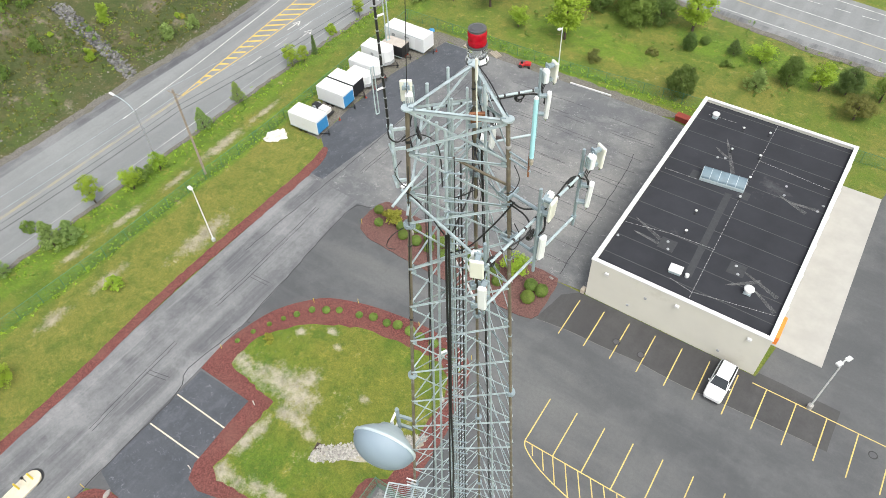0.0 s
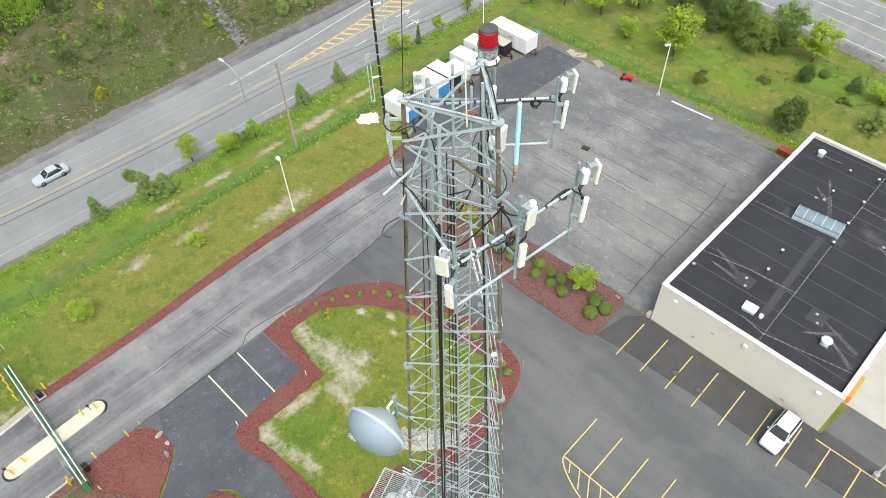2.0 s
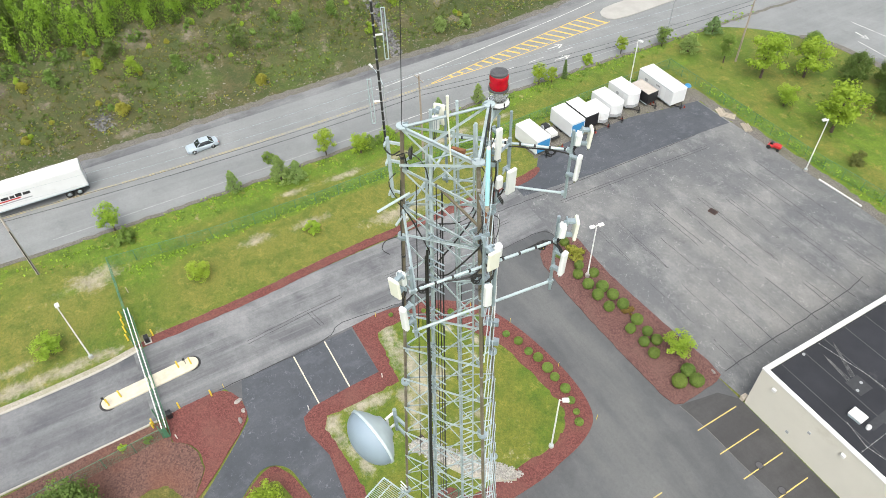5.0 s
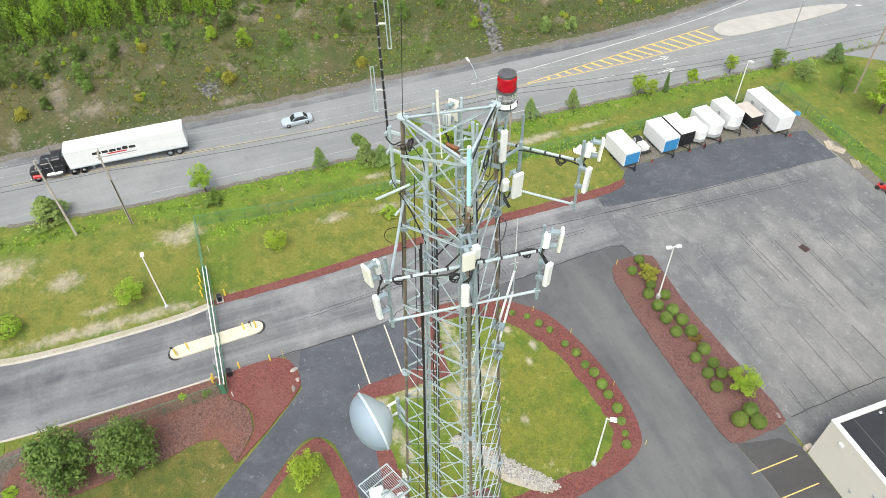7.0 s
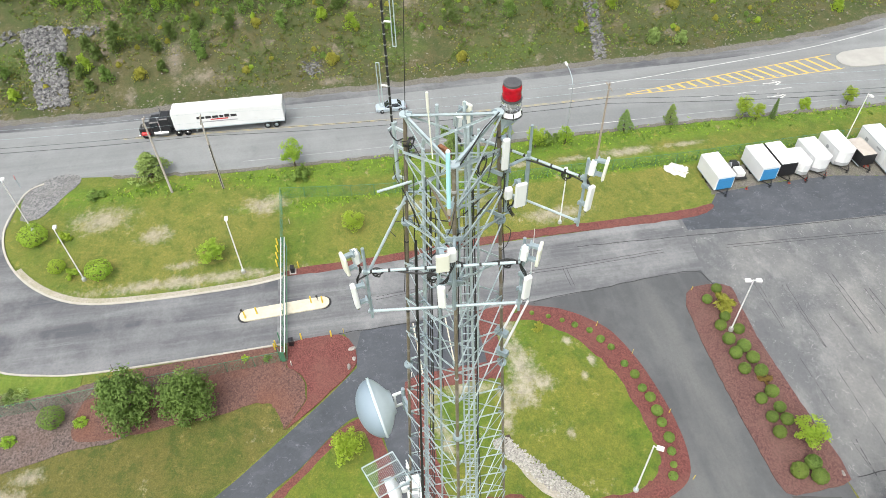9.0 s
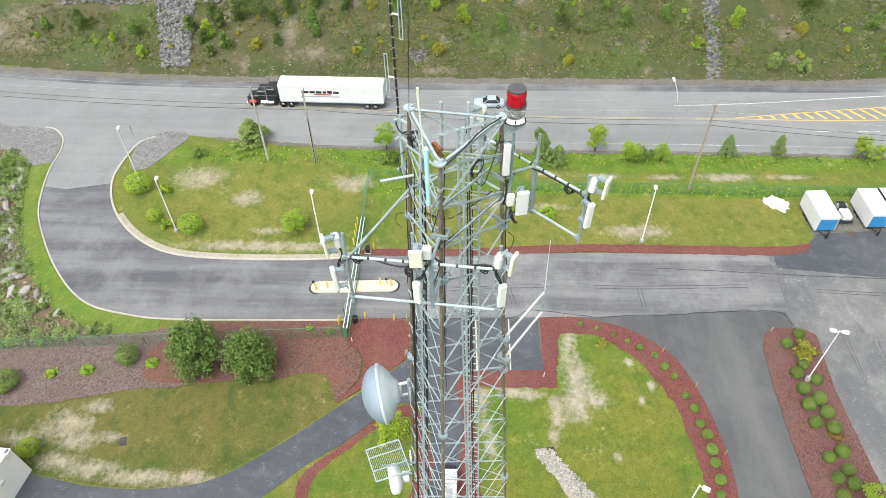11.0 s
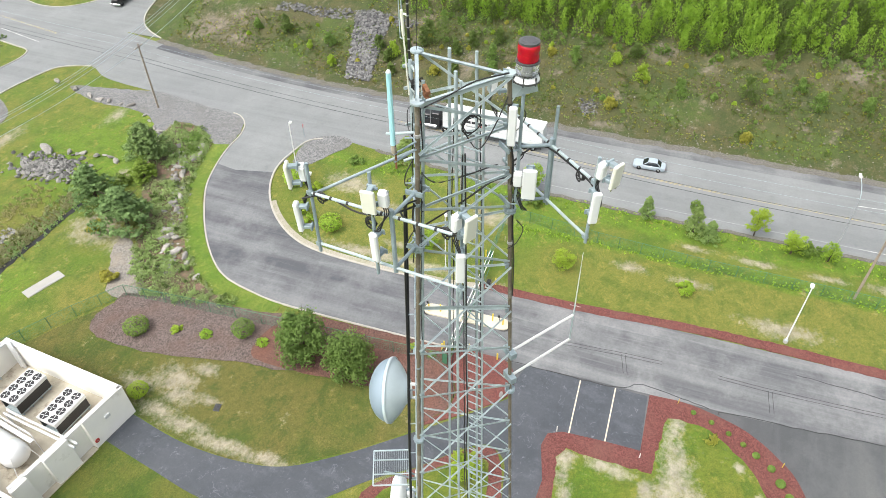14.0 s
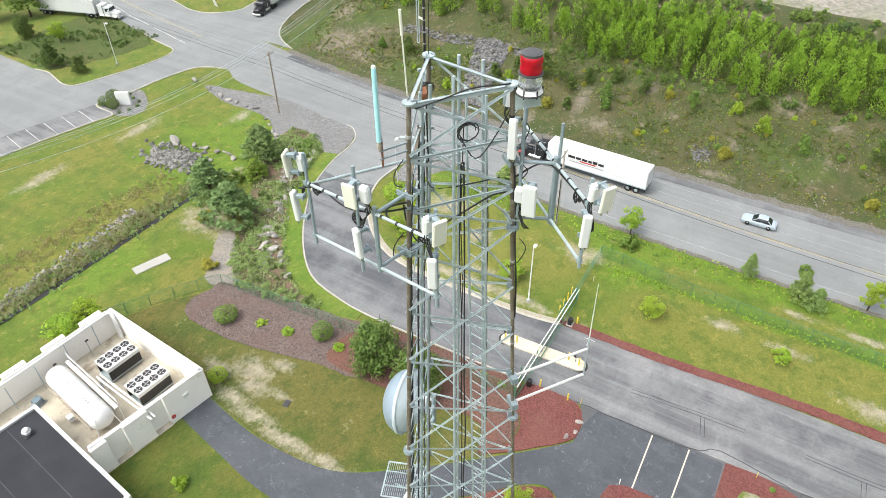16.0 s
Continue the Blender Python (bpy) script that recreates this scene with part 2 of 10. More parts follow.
GRASS, DRY, SOIL = (0.095, 0.156, 0.009), (0.200, 0.182, 0.034), (0.37, 0.325, 0.25)
M = {
    "lawn": lawn("lawn_grass", GRASS, DRY, SOIL, 0.60, [(-27.5, -36.5, 0.7, 2.0), (-29.5, -32, 0.9, 1.5), (-25.2, -32, 0.8, 2.0), (-24.4, -28.5, 0.7, 2.8), (-23.8, -23.5, 0.7, 3.6), (-23.9, -18.3, 0.6, 2.4), (-46, -53.5, 2.2, 1.4), (-58.5, -63, 1.4, 1.0), (-58.2, 29, 1.2, 4), (-63, 11, 0.8, 2.2), (-62.5, 18, 0.8, 2), (-54.6, -18, 0.9, 12), (-69.3, 18, 0.5, 2), (-69, 26, 0.6, 3), (-68.8, 34, 0.5, 2.5), (-69, 42.5, 0.8, 4), (-69.2, 51, 0.5, 3), (-47, -58, 3, 4), (-66.8, -8.5, 1.6, 3), (-67.5, -30, 2.2, 3.5), (-63.3, -22.5, 1.4, 2), (-57.4, -18.5, 0.6, 1.8), (-29, -32.5, 1.6, 3), (-27, -38, 1.4, 2.5), (-59.5, -87, 4, 1.2), (-41, -88, 4, 1.2), (-71.5, -75, 2.5, 1.2)],
                  [(-60, 25, 6.5, 34), (-62, -20, 9, 15), (-47, -57, 6, 5), (-37, -70.5, 17, 4.5), (-50, -88, 14, 4), (-25, 90, 26, 4)],
                  [(-73, 30, 3.2, 70), (-66.3, 40, 1.6, 50), (-38, 83.4, 24, 1.7), (-10, 85.5, 9, 2.5), (-14, 101, 16, 4), (-38, 92, 13, 4), (-62, -70, 14, 12), (-68, -3, 5, 5), (-30, -62, 9, 4)]),
    "island_lawn": lawn("island_grass", (0.094, 0.160, 0.008), (0.18, 0.175, 0.022), (0.40, 0.355, 0.285), 0.58, [(-40.4, 18.5, 1.9, 0.9), (-38.4, 18.8, 2.0, 1.1), (-36.4, 19.1, 2.0, 1.3), (-34.6, 19.2, 1.8, 1.6), (-33.0, 18.4, 1.6, 1.7), (-32.6, 16.8, 1.5, 0.9), (-31.0, 16.5, 1.2, 0.6), (-29.4, 16.2, 1.0, 0.5), (-33.4, 21.0, 0.9, 1.3), (-34.3, 14.2, 0.8, 1.3), (-34.2, 12.4, 0.8, 1.4), (-33.6, 8.9, 1.2, 0.9), (-32.0, 9.0, 1.2, 0.7), (-30.2, 9.6, 1.1, 0.6), (-28.2, 9.9, 1.3, 0.6), (-38.3, 24.8, 0.5, 0.5), (-35.4, 26.7, 0.6, 0.4), (-33.6, 25.4, 0.5, 0.4), (-27.5, 22, 0.6, 0.4)], [(-27, 21, 9, 8)]),
    "asphalt_new": asphalt("asphalt_dark", (0.066, 0.069, 0.073), (0.128, 0.13, 0.132), 0.4, (0.16, 0.03), 0.1, 0.15, [(-37, 35.5, 7, 2.0, 0.7), (-27, 36.2, 9, 2.2, 0.8), (-16, 33, 8, 5, 0.7), (-6, 30, 9, 6, 0.5)], 0.06),
    "asphalt_fresh": asphalt("asphalt_fresh", (0.048, 0.054, 0.065), (0.082, 0.087, 0.099), 0.5, (0.1, 0.2), 0.4, 0.3, (), 0.7),
    "asphalt_old": asphalt("asphalt_worn", (0.098, 0.102, 0.109), (0.222, 0.219, 0.212), 0.3, (0.08, 0.06), 0.3, 0.4, [(-27, 60, 11, 7, 0.62), (-37, 62, 8, 5, 0.4), (-24, 53, 6, 5, 0.45), (-20.2, 66, 2.0, 12, 0.5)], 0.45),
    "asphalt_drive": asphalt("asphalt_drive", (0.090, 0.093, 0.100), (0.28, 0.28, 0.282), 0.65, (0.02, 0.5), 0.15, 0.4),
    "asphalt_gate": asphalt("asphalt_entrance", (0.074, 0.077, 0.086), (0.235, 0.237, 0.242), 0.65, (0.03, 0.4), 0.15, 0.4),
    "asphalt_road": asphalt("asphalt_road", (0.172, 0.179, 0.182), (0.238, 0.246, 0.248), 0.7, (0.012, 0.6), 0.0, 0.35),
    "seam_faint": plain("old_crack_sealer", (0.06, 0.061, 0.064), 0.7, vary=0.3, scale=1.5, stain=(0.13, 0.13, 0.13), stain_at=0.5),
    "white_faint": plain("worn_edge_paint", (0.33, 0.33, 0.325), 0.75, vary=0.2, scale=1.5, stain=(0.235, 0.24, 0.24), stain_at=0.42),
    "yard_white": plain("white_stucco", (0.82, 0.80, 0.75), 0.8, vary=0.06, scale=0.5, fine=25, stain=(0.62, 0.60, 0.54), stain_at=0.6),
    "seam": plain("crack_sealer", (0.02, 0.02, 0.022), 0.5, vary=0.3),
    "mulch": speckle("red_mulch", (0.075, 0.022, 0.019), (0.165, 0.055, 0.047), (0.14, 0.06, 0.048), 9.0),
    "mulch_old": speckle("brown_mulch", (0.052, 0.040, 0.036), (0.16, 0.12, 0.108), (0.11, 0.066, 0.052), 7.5),
    "gravel": speckle("grey_gravel", (0.085, 0.086, 0.09), (0.225, 0.222, 0.22), (0.13, 0.125, 0.12), 6.0),
    "sand": speckle("pale_sand", (0.26, 0.235, 0.19), (0.36, 0.33, 0.28), (0.2, 0.2, 0.10), 7.0, 0.01),
    "grit": speckle("brown_grit", (0.08, 0.074, 0.066), (0.165, 0.152, 0.135), (0.09, 0.09, 0.05), 9.0, 0.02, 0.5),
    "quarry": speckle("quarry_gravel", (0.15, 0.14, 0.12), (0.27, 0.25, 0.215), (0.11, 0.13, 0.05), 2.0, 0.02, 0.12),
    "concrete": plain("pale_concrete", (0.345, 0.335, 0.312), 0.85, vary=0.15, scale=0.4, stain=(0.34, 0.32, 0.29)),
    "kerb": plain("kerb_concrete", (0.40, 0.375, 0.33), 0.85, vary=0.2, scale=0.8, stain=(0.3, 0.28, 0.2)),
    "white_line": plain("white_road_paint", (0.54, 0.53, 0.51), 0.7, vary=0.25, scale=1.5, stain=(0.27, 0.27, 0.265), stain_at=0.48),
    "yellow_line": plain("yellow_road_paint", (0.58, 0.40, 0.09), 0.7, vary=0.2, scale=1.5, stain=(0.3, 0.25, 0.15), stain_at=0.58),
    "yellow_faint": plain("faded_centre_paint", (0.40, 0.32, 0.15), 0.7, vary=0.2, scale=1.2, stain=(0.25, 0.235, 0.2), stain_at=0.47),
    "stall_line": plain("stall_paint", (0.55, 0.43, 0.14), 0.7, vary=0.2, scale=1.5, stain=(0.25, 0.21, 0.12), stain_at=0.6),
    "cream_line": plain("cream_stall_paint", (0.56, 0.51, 0.40), 0.7, vary=0.2, scale=1.5),
    "wall": plain("cream_stucco", (0.57, 0.55, 0.485), 0.85, vary=0.06, scale=0.3, fine=25, stain=(0.49, 0.465, 0.40), stain_at=0.6),
    "white": plain("white_paint", (0.60, 0.60, 0.592), 0.45, vary=0.06, scale=0.6, stain=(0.52, 0.52, 0.50), stain_at=0.64),
    "white_metal": plain("white_trailer_skin", (0.60, 0.61, 0.615), 0.4, vary=0.07, scale=0.5, stain=(0.5, 0.5, 0.48), stain_at=0.6),
    "black": plain("black_paint", (0.015, 0.015, 0.017), 0.35, vary=0.3),
    "rubber": plain("tyre_rubber", (0.02, 0.02, 0.02), 0.9, vary=0.3),
    "chrome": plain("chrome", (0.7, 0.7, 0.7), 0.15, 1.0, vary=0.1),
    "blue": plain("blue_paint", (0.035, 0.20, 0.42), 0.45, vary=0.1),
    "red": plain("red_paint", (0.42, 0.02, 0.02), 0.4, vary=0.15),
    "orange": plain("orange_paint", (0.75, 0.22, 0.03), 0.5, vary=0.1),
    "yellow": plain("yellow_post_paint", (0.68, 0.50, 0.05), 0.5, vary=0.15),
    "membrane": plain("black_roof_membrane", (0.032, 0.033, 0.039), 0.7, vary=0.3, scale=0.25, fine=8, stain=(0.075, 0.075, 0.08), stain_at=0.64),
    "seam_grey": plain("roof_seam", (0.075, 0.077, 0.08), 0.6, vary=0.3, scale=0.6),
    "dust": plain("roof_dust_streak", (0.17, 0.17, 0.168), 0.9, vary=0.5, scale=2.0, stain=(0.05, 0.05, 0.053), stain_at=0.5),
    "patch": plain("roof_patch", (0.05, 0.052, 0.056), 0.7, vary=0.2),
    "galv": plain("galvanised_steel", (0.40, 0.475, 0.50), 0.5, 0.12, vary=0.25, scale=5.0, fine=30, stain=(0.33, 0.36, 0.36), stain_at=0.58),
    "galv_dark": plain("dull_galvanised_steel", (0.27, 0.335, 0.365), 0.5, 0.15, vary=0.25, scale=6.0),
    "leg": plain("weathered_leg_steel", (0.19, 0.16, 0.115), 0.7, 0.3, vary=0.35, scale=4.0, stain=(0.26, 0.25, 0.23), stain_at=0.55),
    "rust": plain("rusted_steel", (0.26, 0.11, 0.05), 0.85, 0.1, vary=0.5, scale=14.0, stain=(0.14, 0.06, 0.03), stain_at=0.52),
    "cable": plain("black_cable", (0.014, 0.014, 0.015), 0.55, vary=0.3),
    "radome": plain("radome_plastic", (0.66, 0.66, 0.58), 0.5, vary=0.05, scale=1.5),
    "radome_white": plain("white_radome", (0.66, 0.675, 0.68), 0.45, vary=0.05, scale=1.5),
    "cyan": plain("pale_cyan_fibreglass", (0.36, 0.66, 0.72), 0.45, vary=0.06, scale=3.0),
    "dish": plain("grey_blue_radome", (0.205, 0.262, 0.315), 0.55, vary=0.08, scale=0.8),
    "dish_back": plain("pale_dish_back", (0.44, 0.51, 0.54), 0.5, 0.1, vary=0.08),
    "grey": plain("grey_paint", (0.30, 0.31, 0.32), 0.5, vary=0.15),
    "wood": plain("pole_wood", (0.30, 0.25, 0.20), 0.9, vary=0.3, scale=3.0, fine=20),
    "bark": plain("bark", (0.09, 0.065, 0.05), 0.95, vary=0.4),
    "lumber": plain("pale_lumber", (0.40, 0.35, 0.28), 0.8, vary=0.25, own=0.4),
    "fence": plain("green_fence_coating", (0.055, 0.17, 0.095), 0.6, vary=0.2),
    "glass": plain("dark_car_glass", (0.02, 0.025, 0.03), 0.08, vary=0.1),
    "silver": plain("silver_car_paint", (0.37, 0.43, 0.48), 0.3, 0.2, vary=0.05),
    "rock": plain("grey_rock", (0.30, 0.28, 0.26), 0.9, vary=0.35, scale=2.5, dist=0.02, own=0.5),
    "rock_pale": plain("white_rock", (0.62, 0.60, 0.56), 0.9, vary=0.2, scale=2.0),
    "leaf": leafy("leaf_green", (0.08, 0.15, 0.022), (0.185, 0.29, 0.055)),
    "leaf_bright": leafy("leaf_bright", (0.14, 0.26, 0.015), (0.31, 0.45, 0.04)),
    "leaf_yellow": leafy("leaf_yellow", (0.17, 0.18, 0.02), (0.33, 0.34, 0.045)),
    "leaf_dark": leafy("leaf_dark", (0.05, 0.10, 0.026), (0.13, 0.21, 0.058)),
    "leaf_pine": leafy("needle_green", (0.115, 0.195, 0.05), (0.27, 0.39, 0.12)),
    "leaf_sapling": leafy("sapling_green", (0.105, 0.22, 0.014), (0.34, 0.54, 0.06)),
    "leaf_fresh": leafy("leaf_fresh_green", (0.10, 0.185, 0.022), (0.225, 0.355, 0.052)),
    "leaf_olive": leafy("olive_scrub", (0.072, 0.090, 0.016), (0.175, 0.185, 0.042)),
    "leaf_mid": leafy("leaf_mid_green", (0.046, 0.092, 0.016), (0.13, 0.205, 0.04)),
    "leaf_pale": leafy("leaf_pale", (0.14, 0.20, 0.07), (0.34, 0.42, 0.20)),
}


def emitter(name, color, glow):
    m, nt, b = shade(name, 0.15)
    pos = place(nt)
    nt.links.new(blend(nt, noise_of(nt, pos, 9.0), tuple(c * 0.6 for c in color), color), b.inputs["Base Color"])
    b.inputs["Emission Color"].default_value, b.inputs["Emission Strength"].default_value = (*color, 1), glow
    return m


M["beacon_red"] = emitter("lit_red_lens", (0.40, 0.002, 0.016), 0.05)
gm, gnt, gb = shade("clear_lens", 0.05)
gb.inputs["Base Color"].default_value, gb.inputs["Transmission Weight"].default_value, gb.inputs["IOR"].default_value = (0.85, 0.88, 0.9, 1), 0.45, 1.45
M["clear"] = gm
hm, hnt, hb = shade("beacon_glass", 0.03)
hb.inputs["Base Color"].default_value, hb.inputs["Transmission Weight"].default_value, hb.inputs["IOR"].default_value = (0.93, 0.95, 0.96, 1), 0.9, 1.45
M["beacon_glass"] = hm
M["grey_clip"] = plain("dull_metal_clip", (0.34, 0.34, 0.335), 0.6, vary=0.3)
M["garden_bed"] = lawn("garden_bed_soil", (0.10, 0.125, 0.045), (0.145, 0.095, 0.068), (0.20, 0.115, 0.088), 0.42)
M["yard_concrete"] = plain("tan_yard_concrete", (0.50, 0.45, 0.36), 0.85, vary=0.25, scale=0.6, stain=(0.22, 0.18, 0.14), stain_at=0.56)
M["drain_rust"] = plain("rusted_drain_iron", (0.075, 0.042, 0.034), 0.8, vary=0.4, scale=6.0)
M["lid"] = plain("dark_lid_paint", (0.07, 0.07, 0.075), 0.5, vary=0.2)
M["glazing"] = plain("grey_blue_glazing", (0.16, 0.22, 0.26), 0.2, vary=0.2, scale=1.2)
M["faded_red"] = plain("faded_red_plastic", (0.28, 0.045, 0.03), 0.6, vary=0.25)
M["mulch_planter"] = speckle("faded_red_mulch", (0.062, 0.028, 0.025), (0.150, 0.072, 0.062), (0.125, 0.07, 0.058), 9.0)
M["mulch_tree"] = speckle("rust_brown_mulch", (0.062, 0.032, 0.026), (0.150, 0.078, 0.062), (0.155, 0.058, 0.032), 8.0, 0.03, 0.16)
M["leaf_ball"] = leafy("clipped_leaf", (0.060, 0.110, 0.014), (0.165, 0.25, 0.045))
M["leaf_tree"] = leafy("tree_leaf", (0.056, 0.110, 0.018), (0.160, 0.262, 0.055))
M["beige_tarp"] = plain("dusty_beige_cover", (0.40, 0.36, 0.32), 0.8, vary=0.15, scale=1.5)
M["gravel_pale"] = speckle("pale_brown_gravel", (0.13, 0.12, 0.11), (0.26, 0.235, 0.21), (0.24, 0.20, 0.15), 6.0, 0.02, 0.5)
M["leaf_reed"] = leafy("dry_reed", (0.17, 0.185, 0.085), (0.38, 0.385, 0.21))
M["leaf_blue"] = leafy("blue_green_needle", (0.085, 0.155, 0.050), (0.21, 0.325, 0.115))
M["leaf_cover"] = leafy("ground_cover_leaf", (0.15, 0.25, 0.075), (0.33, 0.46, 0.18))
M["leaf_rust"] = leafy("rusty_leaf", (0.12, 0.10, 0.02), (0.26, 0.19, 0.05))
M["riprap"] = stony("broken_stone", (0.05, 0.05, 0.053), (0.225, 0.22, 0.215))
M["culvert_stone"] = stony("weathered_culvert_stone", (0.075, 0.073, 0.07), (0.30, 0.29, 0.275))
M["pale_stone"] = stony("pale_broken_stone", (0.14, 0.135, 0.128), (0.43, 0.415, 0.39))
M["drain_stone"] = stony("pale_drain_stone", (0.20, 0.19, 0.175), (0.46, 0.44, 0.40))
M["pebble"] = stony("road_pebble", (0.13, 0.12, 0.11), (0.26, 0.24, 0.22))
M["fenced_lawn"] = lawn("olive_worn_grass", (0.070, 0.104, 0.009), (0.150, 0.124, 0.028), (0.37, 0.325, 0.25), 0.58,
                        [(-27.5, -36.5, 0.9, 2.4), (-29.5, -32, 1.1, 1.8), (-25.4, -32, 0.9, 2.2), (-24.6, -28.5, 0.8, 3.0), (-24.0, -23.5, 0.8, 3.8), (-24.1, -18.3, 0.7, 2.6), (-29, -32.5, 1.6, 2.6), (-27.6, -31, 1.2, 2.0), (-31.5, -30.5, 0.8, 1.6), (-28, -27.5, 0.6, 1.2)], [(-30, -27, 6, 9), (-33, -6, 3, 5)])
M["yard_lawn"] = lawn("deep_green_grass", (0.068, 0.118, 0.007), (0.125, 0.125, 0.018), (0.30, 0.26, 0.19), 0.68)
M["rough_field"] = lawn("rough_field_grass", (0.058, 0.098, 0.010), (0.092, 0.095, 0.024), (0.2, 0.16, 0.12), 0.66)
M["asphalt_stalls"] = asphalt("asphalt_stalls", (0.043, 0.042, 0.043), (0.078, 0.077, 0.077), 0.5, (0.03, 0.2), 0.1, 0.2)
M["joint_pale"] = plain("pale_gritty_joint", (0.15, 0.148, 0.142), 0.9, vary=0.4, scale=2.0)
M["verge_lawn"] = lawn("verge_grass", (0.108, 0.195, 0.012), (0.17, 0.20, 0.03), (0.38, 0.335, 0.26), 0.7)
for key in ("membrane", "patch", "seam_grey"):
    M[key].node_tree.nodes["Principled BSDF"].inputs["Specular IOR Level"].default_value = 0.18
M["grey_wood"] = plain("silvered_pole_wood", (0.42, 0.385, 0.345), 0.9, vary=0.25, scale=3.0, fine=20)


# ---- building helpers ----
def mesh_of(name, bm, material):
    me = bpy.data.meshes.new(name)
    bm.to_mesh(me)
    bm.free()
    me.materials.append(M[material] if isinstance(material, str) else material)
    return me


def part(name, bm, material, parent, label=""):
    """One mesh object under a thing or a part (or at top level, with no parent)."""
    ob = new(name, mesh_of(name, bm, material))
    ob.parent = parent
    return tagged(ob, label)


def thing(name, label, category, at=None, group="", kind=""):
    ob = new(name)
    ob.empty_display_size = 0.2
    if at is not None:
        ob.matrix_basis = at
    return tagged(ob, label, category, group, kind)


def box(bm, x0, x1, y0, y1, z0, z1, bevel=0.0, m=None):
    t = Matrix.Translation(((x0 + x1) / 2, (y0 + y1) / 2, (z0 + z1) / 2)) @ Matrix.Diagonal((x1 - x0, y1 - y0, z1 - z0, 1))
    vs = bmesh.ops.create_cube(bm, size=1, matrix=(m @ t) if m is not None else t)["verts"]
    if bevel:
        es = list({e for v in vs for e in v.link_edges})
        bmesh.ops.bevel(bm, geom=es, offset=bevel, segments=1, affect="EDGES", profile=0.5)
    return bm


def tube(bm, p, q, r, seg=8, r2=None, caps=True):
    p, q = Vector(p), Vector(q)
    d = q - p
    m = Matrix.Translation((p + q) / 2) @ d.to_track_quat("Z", "Y").to_matrix().to_4x4()
    bmesh.ops.create_cone(bm, cap_ends=caps, segments=seg, radius1=r, radius2=r if r2 is None else r2, depth=d.length, matrix=m)
    return bm


def rod(bm, p, q, w, h=None):
    """A square bar between two points."""
    p, q = Vector(p), Vector(q)
    d = q - p
    m = Matrix.Translation((p + q) / 2) @ d.to_track_quat("Z", "Y").to_matrix().to_4x4() @ Matrix.Diagonal((w, h or w, d.length, 1))
    bmesh.ops.create_cube(bm, size=1, matrix=m)
    return bm


def angle_iron(bm, p, q, w, out, th=0.008, lip=1.0):
    """An L-section bar from p to q with its legs along 'out' (lip times as wide) and square to it."""
    p, q, out = Vector(p), Vector(q), Vector(out)
    d = (q - p).normalized()
    a = (out - d * out.dot(d)).normalized()
    c = d.cross(a)
    for u, v, wide in ((a, c, w * lip), (c, a, w)):
        pts = [s + u * k * wide + v * j * th for s in (p, q) for k, j in ((0, 0), (1, 0), (1, 1), (0, 1))]
        vs = [bm.verts.new(x) for x in pts]
        for f in ((0, 1, 2, 3), (7, 6, 5, 4), (0, 4, 5, 1), (1, 5, 6, 2), (2, 6, 7, 3), (3, 7, 4, 0)):
            bm.faces.new([vs[i] for i in f])
    return bm


def hose(bm, pts, r, seg=6):
    """A bent cable through points."""
    pts = [Vector(p) for p in pts]
    fine = []
    for i in range(len(pts) - 1):
        p0, p1, p2, p3 = pts[max(i - 1, 0)], pts[i], pts[i + 1], pts[min(i + 2, len(pts) - 1)]
        n = 4
        for k in range(n):
            t = k / n
            fine.append(0.5 * (2 * p1 + (p2 - p0) * t + (2 * p0 - 5 * p1 + 4 * p2 - p3) * t * t + (3 * p1 - p0 - 3 * p2 + p3) * t ** 3))
    fine.append(pts[-1])
    rings = []
    for i, p in enumerate(fine):
        d = (fine[min(i + 1, len(fine) - 1)] - fine[max(i - 1, 0)]).normalized()
        a = d.orthogonal().normalized()
        c = d.cross(a)
        rings.append([bm.verts.new(p + r * (math.cos(k * math.tau / seg) * a + math.sin(k * math.tau / seg) * c)) for k in range(seg)])
    for one, two in zip(rings, rings[1:]):
        best = min(range(seg), key=lambda s: (one[0].co - two[s].co).length)
        for k in range(seg):
            bm.faces.new((one[k], one[(k + 1) % seg], two[(k + 1 + best) % seg], two[(k + best) % seg]))
    return bm


def loop_cable(bm, centre, a, b, radius, r, turns=3):
    """A coil of cable in the plane of a and b."""
    a, b = Vector(a).normalized(), Vector(b).normalized()
    pts = [Vector(centre) + (radius + 0.012 * (k % 5 - 2)) * (math.cos(k * 0.7) * a + math.sin(k * 0.7) * b) + 0.012 * (k / 9 - turns / 2) * a.cross(b) for k in range(int(turns * 9))]
    return hose(bm, pts, r, 5)


def poly(bm, pts, z0, z1):
    """A flat slab over an outline."""
    lo = [bm.verts.new((x, y, z0)) for x, y in pts]
    hi = [bm.verts.new((x, y, z1)) for x, y in pts]
    bm.faces.new(hi)
    for i in range(len(pts)):
        j = (i + 1) % len(pts)
        bm.faces.new((lo[i], lo[j], hi[j], hi[i]))
    bmesh.ops.recalc_face_normals(bm, faces=bm.faces[:])
    bmesh.ops.triangulate(bm, faces=[f for f in bm.faces if len(f.verts) > 4])
    return bm


